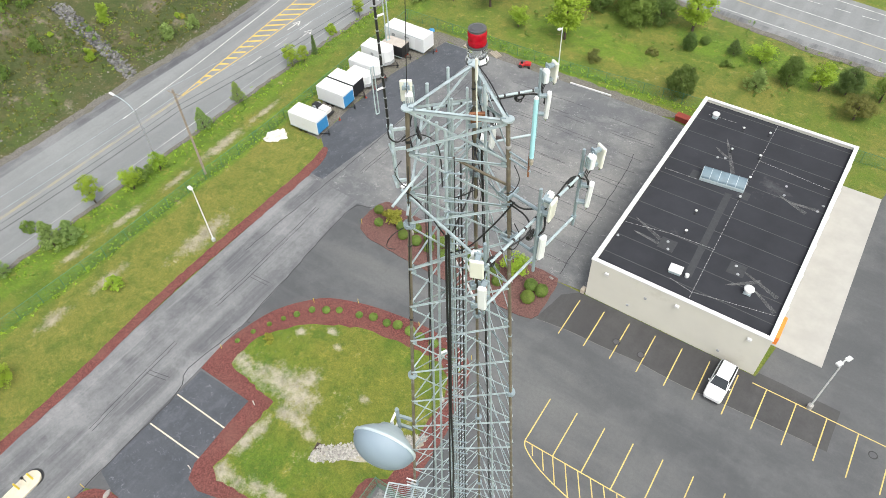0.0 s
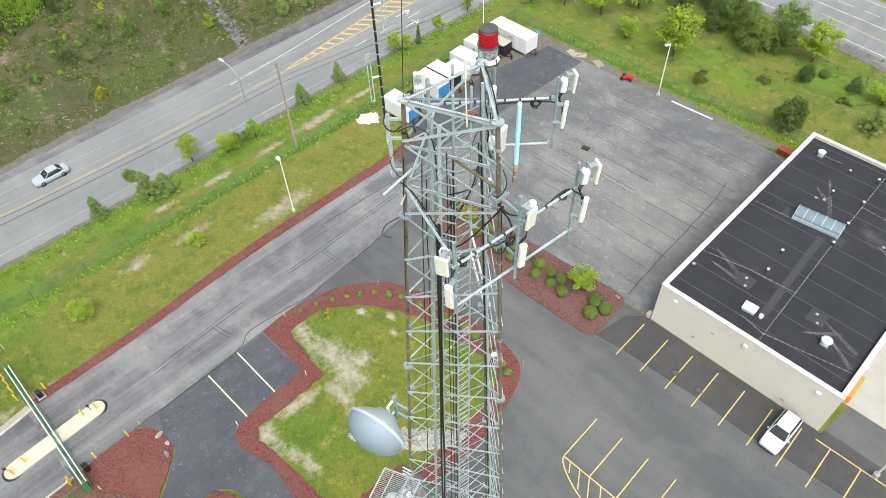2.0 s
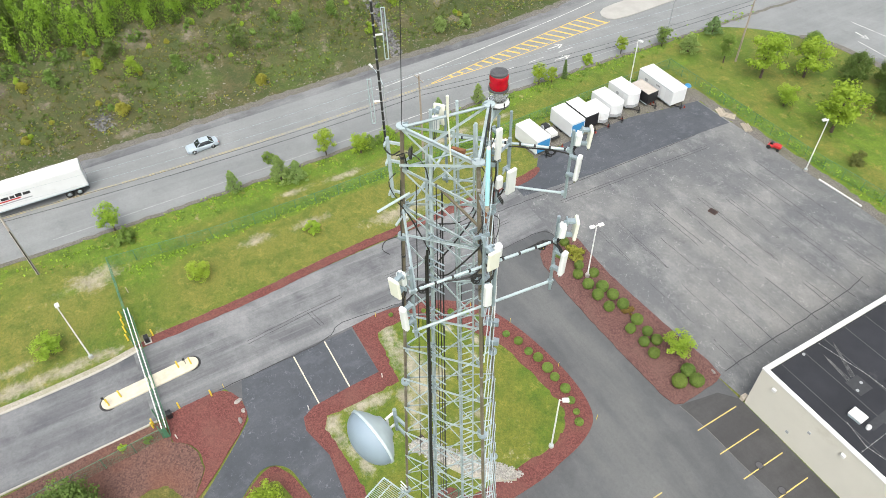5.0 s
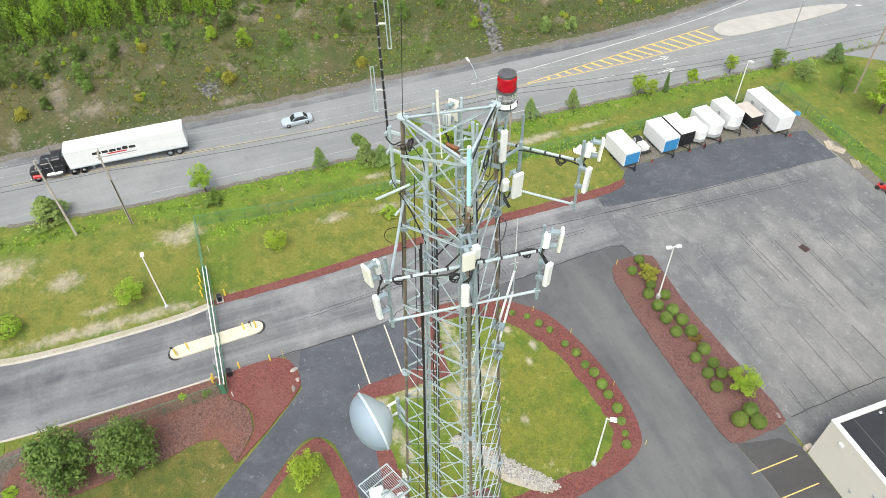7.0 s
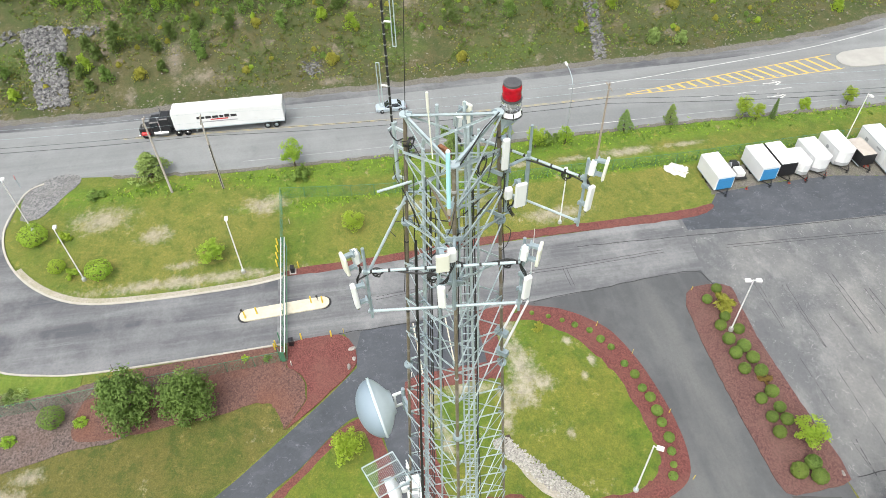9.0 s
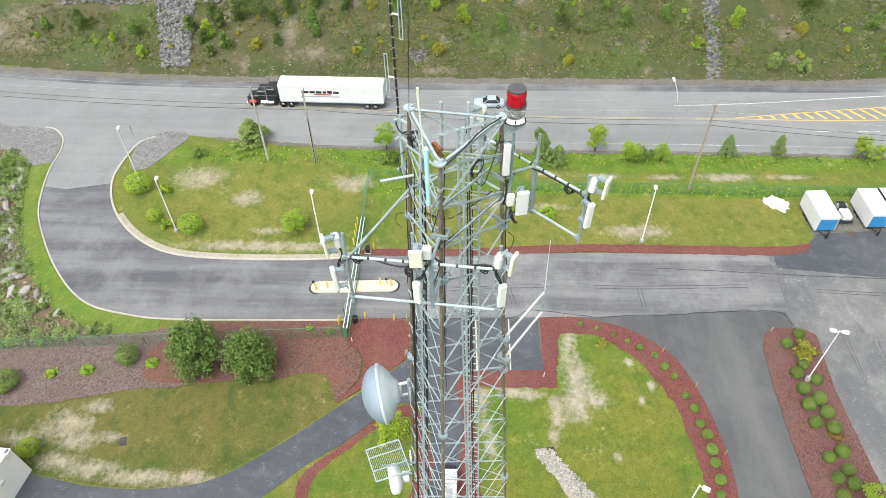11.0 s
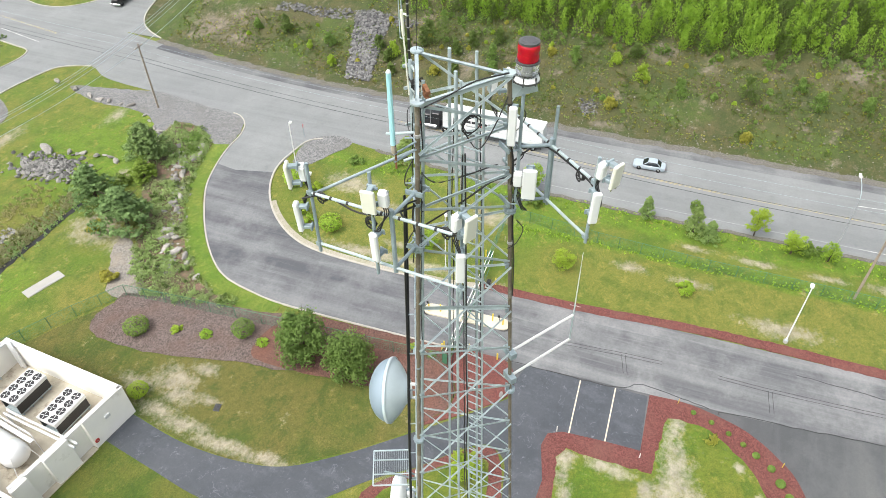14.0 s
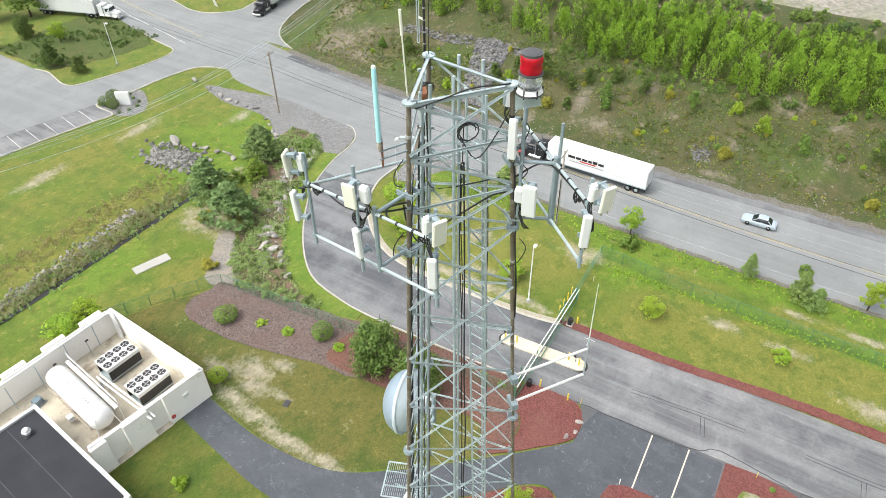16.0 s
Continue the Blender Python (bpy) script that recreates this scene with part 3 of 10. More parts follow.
def smooth(pts, n=5, closed=False):
    """A Catmull-Rom line through points in the plane."""
    out, k = [], len(pts)
    for i in range(k if closed else k - 1):
        idx = [(i - 1) % k, i, (i + 1) % k, (i + 2) % k] if closed else [max(i - 1, 0), i, i + 1, min(i + 2, k - 1)]
        p0, p1, p2, p3 = (np.array(pts[j], float) for j in idx)
        for t in np.arange(n) / n:
            out.append(tuple(0.5 * (2 * p1 + (p2 - p0) * t + (2 * p0 - 5 * p1 + 4 * p2 - p3) * t * t + (3 * p1 - p0 - 3 * p2 + p3) * t ** 3)))
    return out if closed else out + [tuple(pts[-1])]


def ragged(pts, amount, step=0.8, seed=1, closed=True):
    """The outline cut into short steps and pushed in and out, for edges of soil and grass."""
    rnd, out = random.Random(seed), []
    for i in range(len(pts) if closed else len(pts) - 1):
        a, b = Vector(pts[i]), Vector(pts[(i + 1) % len(pts)])
        n = max(1, int((b - a).length / step))
        for k in range(n):
            p = a.lerp(b, k / n)
            out.append((p.x + rnd.uniform(-amount, amount), p.y + rnd.uniform(-amount, amount)))
    return out


def strip(bm, pts, width, z0, z1, closed=False):
    """A band of that width along a line in the plane: kerbs, painted lines, seams."""
    P = [Vector((*p, 0)) for p in pts]
    n, rows = len(P), []
    for i, p in enumerate(P):
        a, b = (P[(i - 1) % n], P[(i + 1) % n]) if closed else (P[max(i - 1, 0)], P[min(i + 1, n - 1)])
        d = (b - a).normalized()
        s = Vector((-d.y, d.x, 0)) * width / 2
        rows.append([bm.verts.new((*(p + k * s).xy, z)) for k, z in ((-1, z0), (-1, z1), (1, z1), (1, z0))])
    for i in range(n if closed else n - 1):
        one, two = rows[i], rows[(i + 1) % n]
        for k in range(3):
            bm.faces.new((one[k], two[k], two[k + 1], one[k + 1]))
    if not closed:
        bm.faces.new(rows[0])
        bm.faces.new(rows[-1][::-1])
    bmesh.ops.recalc_face_normals(bm, faces=bm.faces[:])
    return bm


def setting(name, bm, material, label="", category=""):
    return tagged(part(name, bm, material, None), label, category, kind="structure")


def lathe(bm, rings, m, seg=40):
    loops = [[bm.verts.new(m @ Vector((r * math.cos(k * math.tau / seg), r * math.sin(k * math.tau / seg), z))) for k in range(seg)] if r > 1e-4 else [bm.verts.new(m @ Vector((0, 0, z)))] for r, z in rings]
    for one, two in zip(loops, loops[1:]):
        for k in range(seg):
            if len(one) == 1:
                bm.faces.new((one[0], two[k], two[(k + 1) % seg]))
            elif len(two) == 1:
                bm.faces.new((one[k], one[(k + 1) % seg], two[0]))
            else:
                bm.faces.new((one[k], one[(k + 1) % seg], two[(k + 1) % seg], two[k]))
    bmesh.ops.recalc_face_normals(bm, faces=bm.faces[:])
    for f in bm.faces:
        f.smooth = True
    return bm


# ---- ground ----
def step01(v):
    v = min(max(v, 0.0), 1.0)
    return v * v * (3 - 2 * v)


def road_far(y):
    """The road's edge at the foot of the hill."""
    if y > 60:
        return -91.7 - 0.0035 * (y - 60) ** 2
    return -91.7 - 0.0016 * min(y + 30, 0) ** 2


def bank_end(x):
    """Where the bank runs out at the side road."""
    return float(np.interp(x, (-160, -123.7, -115.2, -107.7, -103.2, -100.3, -98.2), (-104, -100.8, -99.2, -96.7, -93.9, -90.4, -86)))


def height(x, y):
    d = road_far(y) - 2.2 - x
    h = 0.0
    if d > 0:
        end = step01((y - bank_end(x) - 1.5) / 11)
        h = (0.30 * min(d, 42) + 0.06 * max(d - 42, 0)) * end
        h = min(h, 16) + end * step01(d / 6) * (0.7 * noise.noise((x * 0.12, y * 0.12, 0)) + 0.35 * noise.noise((x * 0.4, y * 0.4, 3)))
    # a shallow swale beside the low lawn
    along = y + 65.4
    if -60 < x < 10:
        h -= 0.5 * max(0.0, 1 - abs(along) / 4.0)
    return h


def axis(lo, hi, fine):
    mid = list(np.arange(lo, hi + 0.01, fine))
    far = [25, 60, 120, 250, 500, 1000, 2000]
    return [lo - f for f in far[::-1]] + mid + [hi + f for f in far]


hill_mat = lawn("rough_hillside", (0.050, 0.072, 0.012), (0.096, 0.081, 0.033), (0.215, 0.178, 0.14), 0.53,
                [(-103.6, -77, 3.6, 4.6), (-107.2, -72, 2.4, 3.6), (-100.8, -70, 1.8, 3.0), (-100.8, -79, 1.6, 2.6), (-112.5, -82, 3.5, 3), (-102.6, -23.6, 4.2, 1.2), (-95.6, -30.4, 2.0, 0.8), (-106, -35, 1.8, 1.5), (-98.3, -18.9, 1.5, 3.5), (-94.8, 2.3, 0.8, 3.0), (-109.6, 15.6, 1.2, 1.0), (-112.5, 8, 2, 2.5), (-110.5, 16, 2, 1.2), (-114, 39, 2.5, 3), (-109, -14, 1.5, 1.5), (-103, 60, 1.5, 2)], [(-97, -2, 4, 7), (-104, -70, 8, 10), (-113, 30, 3, 20), (-97, -38, 4, 10)],
                [(-103, -90.5, 5, 5), (-107, -88, 6, 5), (-104, -84.5, 3, 3), (-101, -89, 5, 5), (-112, -74, 6, 6), (-99, -58, 4, 5), (-97, 30, 4, 9), (-101, 12, 4, 6), (-106, -52, 5, 5)])
gx, gy = axis(-170, 60, 2.0), axis(-160, 150, 2.0)
verts = [(x, y, height(x, y)) for y in gy for x in gx]
faces, which = [], []
for j in range(len(gy) - 1):
    for i in range(len(gx) - 1):
        k = j * len(gx) + i
        faces.append((k, k + 1, k + len(gx) + 1, k + len(gx)))
        d = road_far(gy[j]) - 2.2 - gx[i]
        which.append(0 if d < -0.7 or gy[j] < bank_end(gx[i]) - 2.5 else 2 if d > 45 + 3 * noise.noise((gy[j] * 0.1, 1, 1)) and gy[j] > -28 else 1)
me = bpy.data.meshes.new("ground")
me.from_pydata(verts, [], faces)
me.materials.append(M["lawn"])
me.materials.append(hill_mat)
me.materials.append(M["quarry"])
me.polygons.foreach_set("material_index", which)
me.polygons.foreach_set("use_smooth", [True] * len(faces))
ground = tagged(new("ground", me), "green and dry grass with bare soil patches and a rough bank", "ground", kind="structure")

# ---- the public road ----
far_edge = [(road_far(y), y) for y in range(-95, 171, 5)]
near_edge = smooth([(-69, 170), (-71.5, 120), (-73, 85), (-74.2, 50), (-74.3, 10), (-75, -15), (-77, -34), (-78.2, -40), (-76, -52.6), (-79.3, -64), (-81.2, -84), (-84.3, -91), (-84.6, -100), (-86.2, -109), (-89.4, -126), (-91.4, -133), (-107, -200), (-150, -320)], 5)
west = smooth([(-205, -330), (-128, -195), (-109, -140), (-104.5, -126), (-103.2, -120.5), (-104.3, -115.2), (-108.7, -111.2), (-113, -111.2), (-128, -113), (-160, -116), (-160, -104), (-123.7, -100.8), (-115.2, -99.2), (-107.7, -96.7), (-103.2, -93.9), (-100.3, -90.4), (-98.2, -86)], 5)
road = setting("road", poly(bmesh.new(), near_edge + west + far_edge, -0.3, 0.03), "asphalt_road", "faded grey asphalt road with worn lane paint", "road")
bm = bmesh.new()
strip(bm, smooth([(-90, -24), (-90, 0), (-89.9, 30), (-90.3, 62), (-93.5, 90), (-100, 125)], 6), 0.12, 0.03, 0.036)
strip(bm, smooth([(-76.6, -12), (-76.2, 15), (-76, 50), (-75.3, 80), (-73.5, 115)], 6), 0.12, 0.03, 0.036)
setting("road_edge_line", strip(bmesh.new(), smooth([(-85.7, 38.5), (-86.5, 50), (-87.7, 60.9), (-90.6, 84), (-96.5, 110)], 6), 0.16, 0.03, 0.037), "white_line", "solid white edge line on the far side of the road", "road marking")
setting("road_edge_line", bm, "white_faint", "almost worn-off white edge lines", "road marking")
bm = bmesh.new()
strip(bm, [(-76.1, 38), (-76.05, 46)], 0.13, 0.03, 0.0365)
strip(bm, [(-89.1, -107.8), (-90.6, -115.2), (-93.8, -131), (-104, -165)], 0.15, 0.03, 0.036)
for y0 in (58, 64, 70):
    strip(bm, [(-79.6, y0), (-79.7, y0 + 3)], 0.13, 0.03, 0.036)
for x, y in ((-81.4, 69), (-77.9, 68)):
    strip(bm, [(x, y), (x, y + 2.4)], 0.25, 0.03, 0.036)
    strip(bm, [(x - 0.6, y + 1.9), (x, y + 3.0), (x + 0.6, y + 1.9)], 0.3, 0.03, 0.037)
for k in range(5):
    strip(bm, [(-84.5 + 1.2 * k, 113 + 0.6 * k), (-81.5 + 1.2 * k, 119 + 0.6 * k)], 0.5, 0.03, 0.036)
setting("road_marking_white", bm, "white_line", "worn white lane lines and arrows", "road marking")
bm = bmesh.new()
setting("road_centre_line", strip(strip(bmesh.new(), [(-99.7, -140.9), (-96.9, -127.3), (-93.4, -107.2)], 0.1, 0.03, 0.036), [(-99.4, -140.9), (-96.6, -127.3), (-93.1, -107.2)], 0.1, 0.03, 0.036), "yellow_faint", "faded yellow double centre line", "road marking")
yellow = smooth([(-85.2, -30), (-84.0, -10), (-82.6, 15), (-82.4, 47)], 6)
for off in (-0.13, 0.13):
    strip(bm, [(x + off, y) for x, y in yellow], 0.1, 0.03, 0.036)
setting("road_centre_line", bm, "yellow_faint", "faded yellow double centre line", "road marking")
bm = bmesh.new()
left = smooth([(-82.7, 47), (-84.8, 62), (-87.6, 84)], 6)
right = smooth([(-82.5, 47), (-82.3, 62), (-83.3, 84)], 6)
strip(bm, left, 0.16, 0.03, 0.036)
strip(bm, right, 0.16, 0.03, 0.036)
for y in np.arange(51, 84, 1.9):
    f = (y - 47) / 37
    strip(bm, [(-82.5 - 0.6 * f, y), (-82.7 - 4.6 * f, y - 2.2 * min(1, f * 1.5))], 0.42, 0.03, 0.037)
setting("road_marking_yellow", bm, "yellow_line", "yellow centre line and striped median paint", "road marking")
setting("traffic_island", poly(bmesh.new(), smooth([(-83.4, 85.2), (-83.2, 98), (-83.9, 109), (-85.7, 111), (-87.6, 100), (-87.7, 86)], 4, True), 0, 0.15), "concrete", "pale concrete traffic island", "traffic island")
setting("road_shoulder", strip(bmesh.new(), [(road_far(y) + 1.0, y) for y in range(-84, 150, 4)], 2.3, 0, 0.045), "asphalt_gate", "dark asphalt shoulder under the bank", "shoulder")
setting("road_shoulder", strip(bmesh.new(), ragged([(road_far(y) - 0.5, y) for y in range(-86, 150, 4)], 0.3, 0.9, 14, False), 1.5, 0, 0.052), "grit", "thin gritty brown edge under the bank", "shoulder")
setting("road_shoulder", strip(bmesh.new(), ragged([(x + 0.1, y) for x, y in near_edge if -34 < y < 130], 0.2, 0.9, 15, False), 0.7, 0, 0.04), "grit", "thin gritty edge beside the verge", "shoulder")
kerbside = smooth([(-75.6, 88), (-74.8, 91.6), (-72.9, 96.7), (-70.2, 101.0), (-66.9, 104.6), (-62.8, 107.6), (-59.1, 110.0), (-54.5, 111.4), (-48, 111.4), (-38, 110.8), (-29, 110.2), (-20.4, 109.2), (-10.9, 107.7), (-1.9, 106.8), (20, 104), (60, 98)], 4)
setting("highway", poly(bmesh.new(), kerbside + [(60, 117), (20, 122), (-6, 125.6), (-10, 126.4), (-30, 127.6), (-54, 127.8), (-76, 140), (-84, 130), (-84, 100)], -0.3, 0.038), "asphalt_road", "pale grey highway beyond the grass", "road")
setting("highway_shoulder", strip(bmesh.new(), ragged([(x, y - 0.1) for x, y in kerbside if x > -62], 0.25, 0.9, 41, False), 1.3, 0, 0.046), "grit", "gritty brown edge of the highway", "shoulder")
setting("highway_shoulder", strip(bmesh.new(), [(x, y + 1.3) for x, y in kerbside if x > -52], 1.4, 0, 0.043), "asphalt_drive", "darker asphalt shoulder of the highway", "shoulder")
bm = bmesh.new()
for line in ([(-55.7, 115.0), (-47.6, 114.5), (-38.3, 113.8), (-30.3, 113.2), (-21.4, 112.1), (-12, 111), (-2.6, 110), (20, 107), (60, 101.5)], [(-60.8, 119.6), (-45.9, 121.1), (-38.4, 120.9), (-32.2, 120.4), (-21.2, 119.3), (-14.2, 118.2), (-4, 117.0), (60, 108.5)], [(-30, 126.5), (-12, 125.0), (-6.3, 124.2), (60, 115.5)]):
    strip(bm, smooth(line, 4), 0.16, 0.038, 0.045)
for k in range(22):
    x = -56 + 4.4 * k
    strip(bm, [(x, 124.4 - 0.058 * (x + 56)), (x + 2.6, 124.4 - 0.058 * (x + 58.6))], 0.14, 0.038, 0.045)
for x, y in ((-58, 117.2), (-46, 124.0), (-40, 117.6)):
    strip(bm, [(x, y), (x + 1.8, y - 0.1)], 0.25, 0.038, 0.045)
    strip(bm, [(x + 1.5, y - 0.6), (x + 2.7, y - 0.12), (x + 1.5, y + 0.5)], 0.28, 0.038, 0.046)
setting("highway_marking", bm, "white_line", "white highway lane lines", "road marking")
setting("highway_centre_line", strip(bmesh.new(), smooth([(-30, 117.3), (-24.5, 116.4), (-17.9, 115.4), (-13.3, 114.9), (-3.5, 113.6), (20, 110.5), (60, 105)], 4), 0.26, 0.038, 0.045), "yellow_faint", "yellow highway centre line", "road marking")

# ---- drives and lots ----
service_edges = smooth([(-38.7, 1.7), (-35.1, -2.1), (-29.9, -8.2), (-27.2, -11.5), (-24.1, -16.2), (-23.0, -20.8), (-22.9, -27.3), (-24.1, -34.5)], 6) + smooth([(-20.6, -35.1), (-19.4, -28.2), (-18.5, -22.6), (-18.7, -17.8), (-20.7, -13.3), (-25.6, -7.9), (-28.2, -4.4), (-31.6, -0.8), (-32.8, 1.4), (-31.8, 3.2), (-29.5, 3.9), (-25, 4.6)], 6)
lot = [(-44, 0.4), (-41, 1.8)] + service_edges + [ (-18, 2), (-10, -6), (46, -6), (46, 90), (9, 90), (9, 80), (4, 46), (-47, 46), (-47, 24), (-45.2, 16)]
setting("parking_lot", poly(bmesh.new(), lot, -0.3, 0.03), "asphalt_new", "dark asphalt parking lot and service drive", "parking lot")
setting("service_drive", poly(bmesh.new(), service_edges + [(-20, 3), (-20, 6.9), (-30.9, 7.4), (-34.5, 6.4), (-36.2, 6.6), (-37.0, 12.2), (-37.1, 15.6), (-43.9, 15.4), (-43.6, 2.5), (-41, 1.8)], -0.3, 0.034), "asphalt_fresh", "dark blue-black asphalt service drive and pad", "driveway")
rear = [(-45.7, 43.4), (-15, 46.4), (-14.9, 79.4), (-18.4, 80), (-27.5, 80.3), (-37, 80.2), (-49, 80.0), (-56.8, 79.8), (-57.6, 75), (-58.9, 68), (-59, 58), (-58.4, 51), (-56.3, 49.3), (-54.6, 43.4)]
setting("rear_lot", poly(bmesh.new(), rear, -0.3, 0.036), "asphalt_old", "worn cracked grey asphalt yard", "yard")
inner = smooth([(-77.8, -36.6), (-76.0, -40.5), (-73.0, -41.8), (-67.2, -42.2), (-61.4, -40.0), (-56.3, -35.6), (-53.1, -29.8), (-52.3, -21.5), (-52.5, -11), (-53.3, -5.2), (-53.5, 6), (-54.3, 20), (-54.5, 44)], 5)
outer = smooth([(-45.7, 43.8), (-45.5, 36), (-44.9, 29.7), (-44.5, 23.5), (-44.2, 15), (-43.8, 6), (-43.4, -0.5), (-43.3, -6), (-43.0, -13), (-42.8, -26), (-43.4, -32), (-45.2, -37.6), (-50.4, -43.2), (-57.6, -48.3), (-62.1, -50.4), (-68.3, -51.9), (-73, -52.2), (-75.8, -52.9)], 5)
setting("driveway", poly(bmesh.new(), inner + outer, -0.3, 0.042), "asphalt_drive", "grey asphalt entrance drive with tyre-worn lanes", "driveway")
setting("entrance_drive", poly(bmesh.new(), [p for p in inner if p[1] < -7] + [(-53.0, -6.8), (-43.25, -6.8)] + [p for p in outer if p[1] < -7], -0.3, 0.046), "asphalt_gate", "darker asphalt of the curved entrance outside the gate", "driveway")
setting("drive_apron", poly(bmesh.new(), [(-66.05, -42.0), (-67.2, -42.15), (-73, -41.75), (-76, -40.5), (-77.8, -36.8), (-79.6, -42), (-79.6, -55.5), (-78.3, -55.3), (-76.1, -53.1), (-73, -52.1), (-68.3, -51.8), (-65.2, -51.1), (-64.7, -47.8)], -0.3, 0.052), "asphalt_road", "pale grey asphalt apron where the drive meets the road", "driveway")
kerb_in = smooth([(-76.5, -39.3), (-75.4, -41.0), (-73.0, -41.8), (-67.2, -42.2), (-61.4, -40.0), (-56.3, -35.6), (-53.1, -29.8), (-52.3, -21.5), (-52.5, -11), (-53.2, -6)], 6)
kerb_out = smooth([(-43.2, -6.5), (-43.0, -13), (-42.8, -26), (-43.4, -32), (-45.2, -37.6), (-50.4, -43.2), (-57.6, -48.3), (-62.1, -50.4), (-68.3, -51.9), (-73, -52.2), (-76.1, -53.2), (-78.1, -55.2), (-78.6, -56.9)], 6)
for line, width in ((kerb_in, 0.26), (kerb_out, 0.2)):
    setting("kerb", strip(bmesh.new(), line, width, 0, 0.14), "kerb", "sand-stained concrete kerb", "kerb")
setting("kerb", strip(bmesh.new(), smooth([(-160, -104), (-123.7, -100.7), (-115.2, -99.1), (-107.7, -96.6), (-103.2, -93.8), (-100.3, -90.3), (-98.2, -86)], 5), 0.25, 0, 0.14), "kerb", "pale concrete kerb of the side road", "kerb")
setting("kerb", strip(bmesh.new(), smooth([(-128, -113), (-113, -111.2), (-108.7, -111.1), (-104.3, -115.1), (-103.2, -120.5), (-104.5, -126), (-106.4, -132.8)], 5), 0.25, 0, 0.14), "kerb", "pale concrete kerb at the corner of the side road", "kerb")
# sandy wash beside the inner kerb
bm = bmesh.new()
strip(bm, [(x - 0.5, y + 0.15) for x, y in kerb_in[26:]], 0.75, 0, 0.05)
setting("sand_verge", bm, "sand", "pale sand washed along the kerb", "soil")
setting("mulch_strip", poly(bmesh.new(), ragged(smooth([(-53.3, -5), (-53.5, 7), (-54.5, 22), (-54.4, 44), (-55.3, 48.6), (-56.5, 49.3), (-55.9, 44), (-55.8, 22), (-54.7, 7), (-54.3, -5)], 4, True), 0.08, 0.7, 4), 0, 0.09), "mulch", "red mulch strip beside the drive", "mulch bed")
# lawn island with a mulch ring
ring = smooth([(-44.1, 15.6), (-44.3, 19.5), (-43.3, 24), (-42.2, 26.3), (-40.8, 28.1), (-38.7, 30.0), (-34.4, 31.6), (-29.6, 32.5), (-26.3, 32.75), (-23.7, 32.6), (-21.6, 32.0), (-20.4, 30.8), (-19.5, 28.6), (-19.0, 26.1), (-18.5, 23.5), (-18.2, 16.4)], 4) + [(-21, 16.2), (-21.2, 6.6), (-30.9, 7.3), (-34.5, 6.3), (-36.0, 6.6), (-36.7, 8), (-37.0, 12.2), (-37.1, 15.6)]
setting("island_mulch_bed", poly(bmesh.new(), ring, -0.1, 0.10), "mulch", "red mulch ring round the lawn island", "mulch bed")
green = smooth([(-41.7, 17.6), (-42.0, 20.6), (-40.9, 22.9), (-38.8, 25.4), (-37.1, 26.7), (-34.8, 27.9), (-32.6, 28.8), (-29.5, 29.35), (-27, 29.7), (-25.2, 29.85), (-23.7, 29.9), (-22.9, 29.6), (-21.8, 28.6), (-21.1, 27.3), (-20.8, 25.6), (-20.6, 22), (-20.4, 17)], 4) + [(-22.2, 16), (-22.6, 9), (-31.2, 8.4), (-33.6, 8.0), (-34.9, 8.6), (-34.9, 12.2), (-34.9, 16.8)]
setting("island_lawn", poly(bmesh.new(), ragged(green, 0.15, 0.6, 8), -0.05, 0.13), "island_lawn", "patchy green lawn with bare pale soil", "lawn")
setting("rock_channel", poly(bmesh.new(), ragged(smooth([(-28.1, 15.4), (-26, 16.9), (-23.6, 18.3), (-22, 19.9), (-20.6, 22.0), (-19.7, 21.4), (-20.9, 19.1), (-22.9, 17.3), (-25.3, 15.9), (-27.7, 14.8)], 3, True), 0.12, 0.5, 5), 0, 0.15), "sand", "pale sandy bed of a stone drain", "soil")
# planter between the lots
setting("planter_mulch_bed", poly(bmesh.new(), ragged(smooth([(-42.5, 40.2), (-43.2, 41.3), (-43.4, 43.2), (-43.0, 45.1), (-42.0, 45.75), (-39.4, 45.55)], 4) + [(-35.4, 45.4), (-29.2, 45.75), (-24.6, 46.1), (-20.6, 46.5), (-18.6, 46.4), (-18.2, 45.5), (-17.95, 40.7), (-18.3, 39.9), (-19.6, 39.5), (-24.5, 39.35), (-29.7, 39.2), (-36.0, 39.25), (-40.8, 39.5)], 0.05, 0.7, 21), -0.1, 0.12), "mulch_planter", "faded red mulch planting bed with clipped shrubs", "mulch bed")
# wedge lawn by the service drive, and beds near the gate
setting("wedge_mulch_bed", poly(bmesh.new(), smooth([(-32.6, 1.8), (-31.4, 3.0), (-29.5, 3.7), (-25, 4.4), (-20, 2), (-20, -6), (-24, -8.3), (-28.2, -4.2), (-31.3, -0.9)], 4, True), -0.1, 0.09), "mulch", "red mulch edge of the wedge lawn", "mulch bed")
setting("wedge_lawn", poly(bmesh.new(), ragged(smooth([(-31.2, 1.4), (-30, 2.2), (-25.5, 2.9), (-20.5, 1), (-20.5, -5.2), (-23.8, -7), (-27.2, -4.2), (-30.2, -0.8)], 3, True), 0.1, 0.6, 6), -0.05, 0.12), "island_lawn", "small green lawn wedge", "lawn")
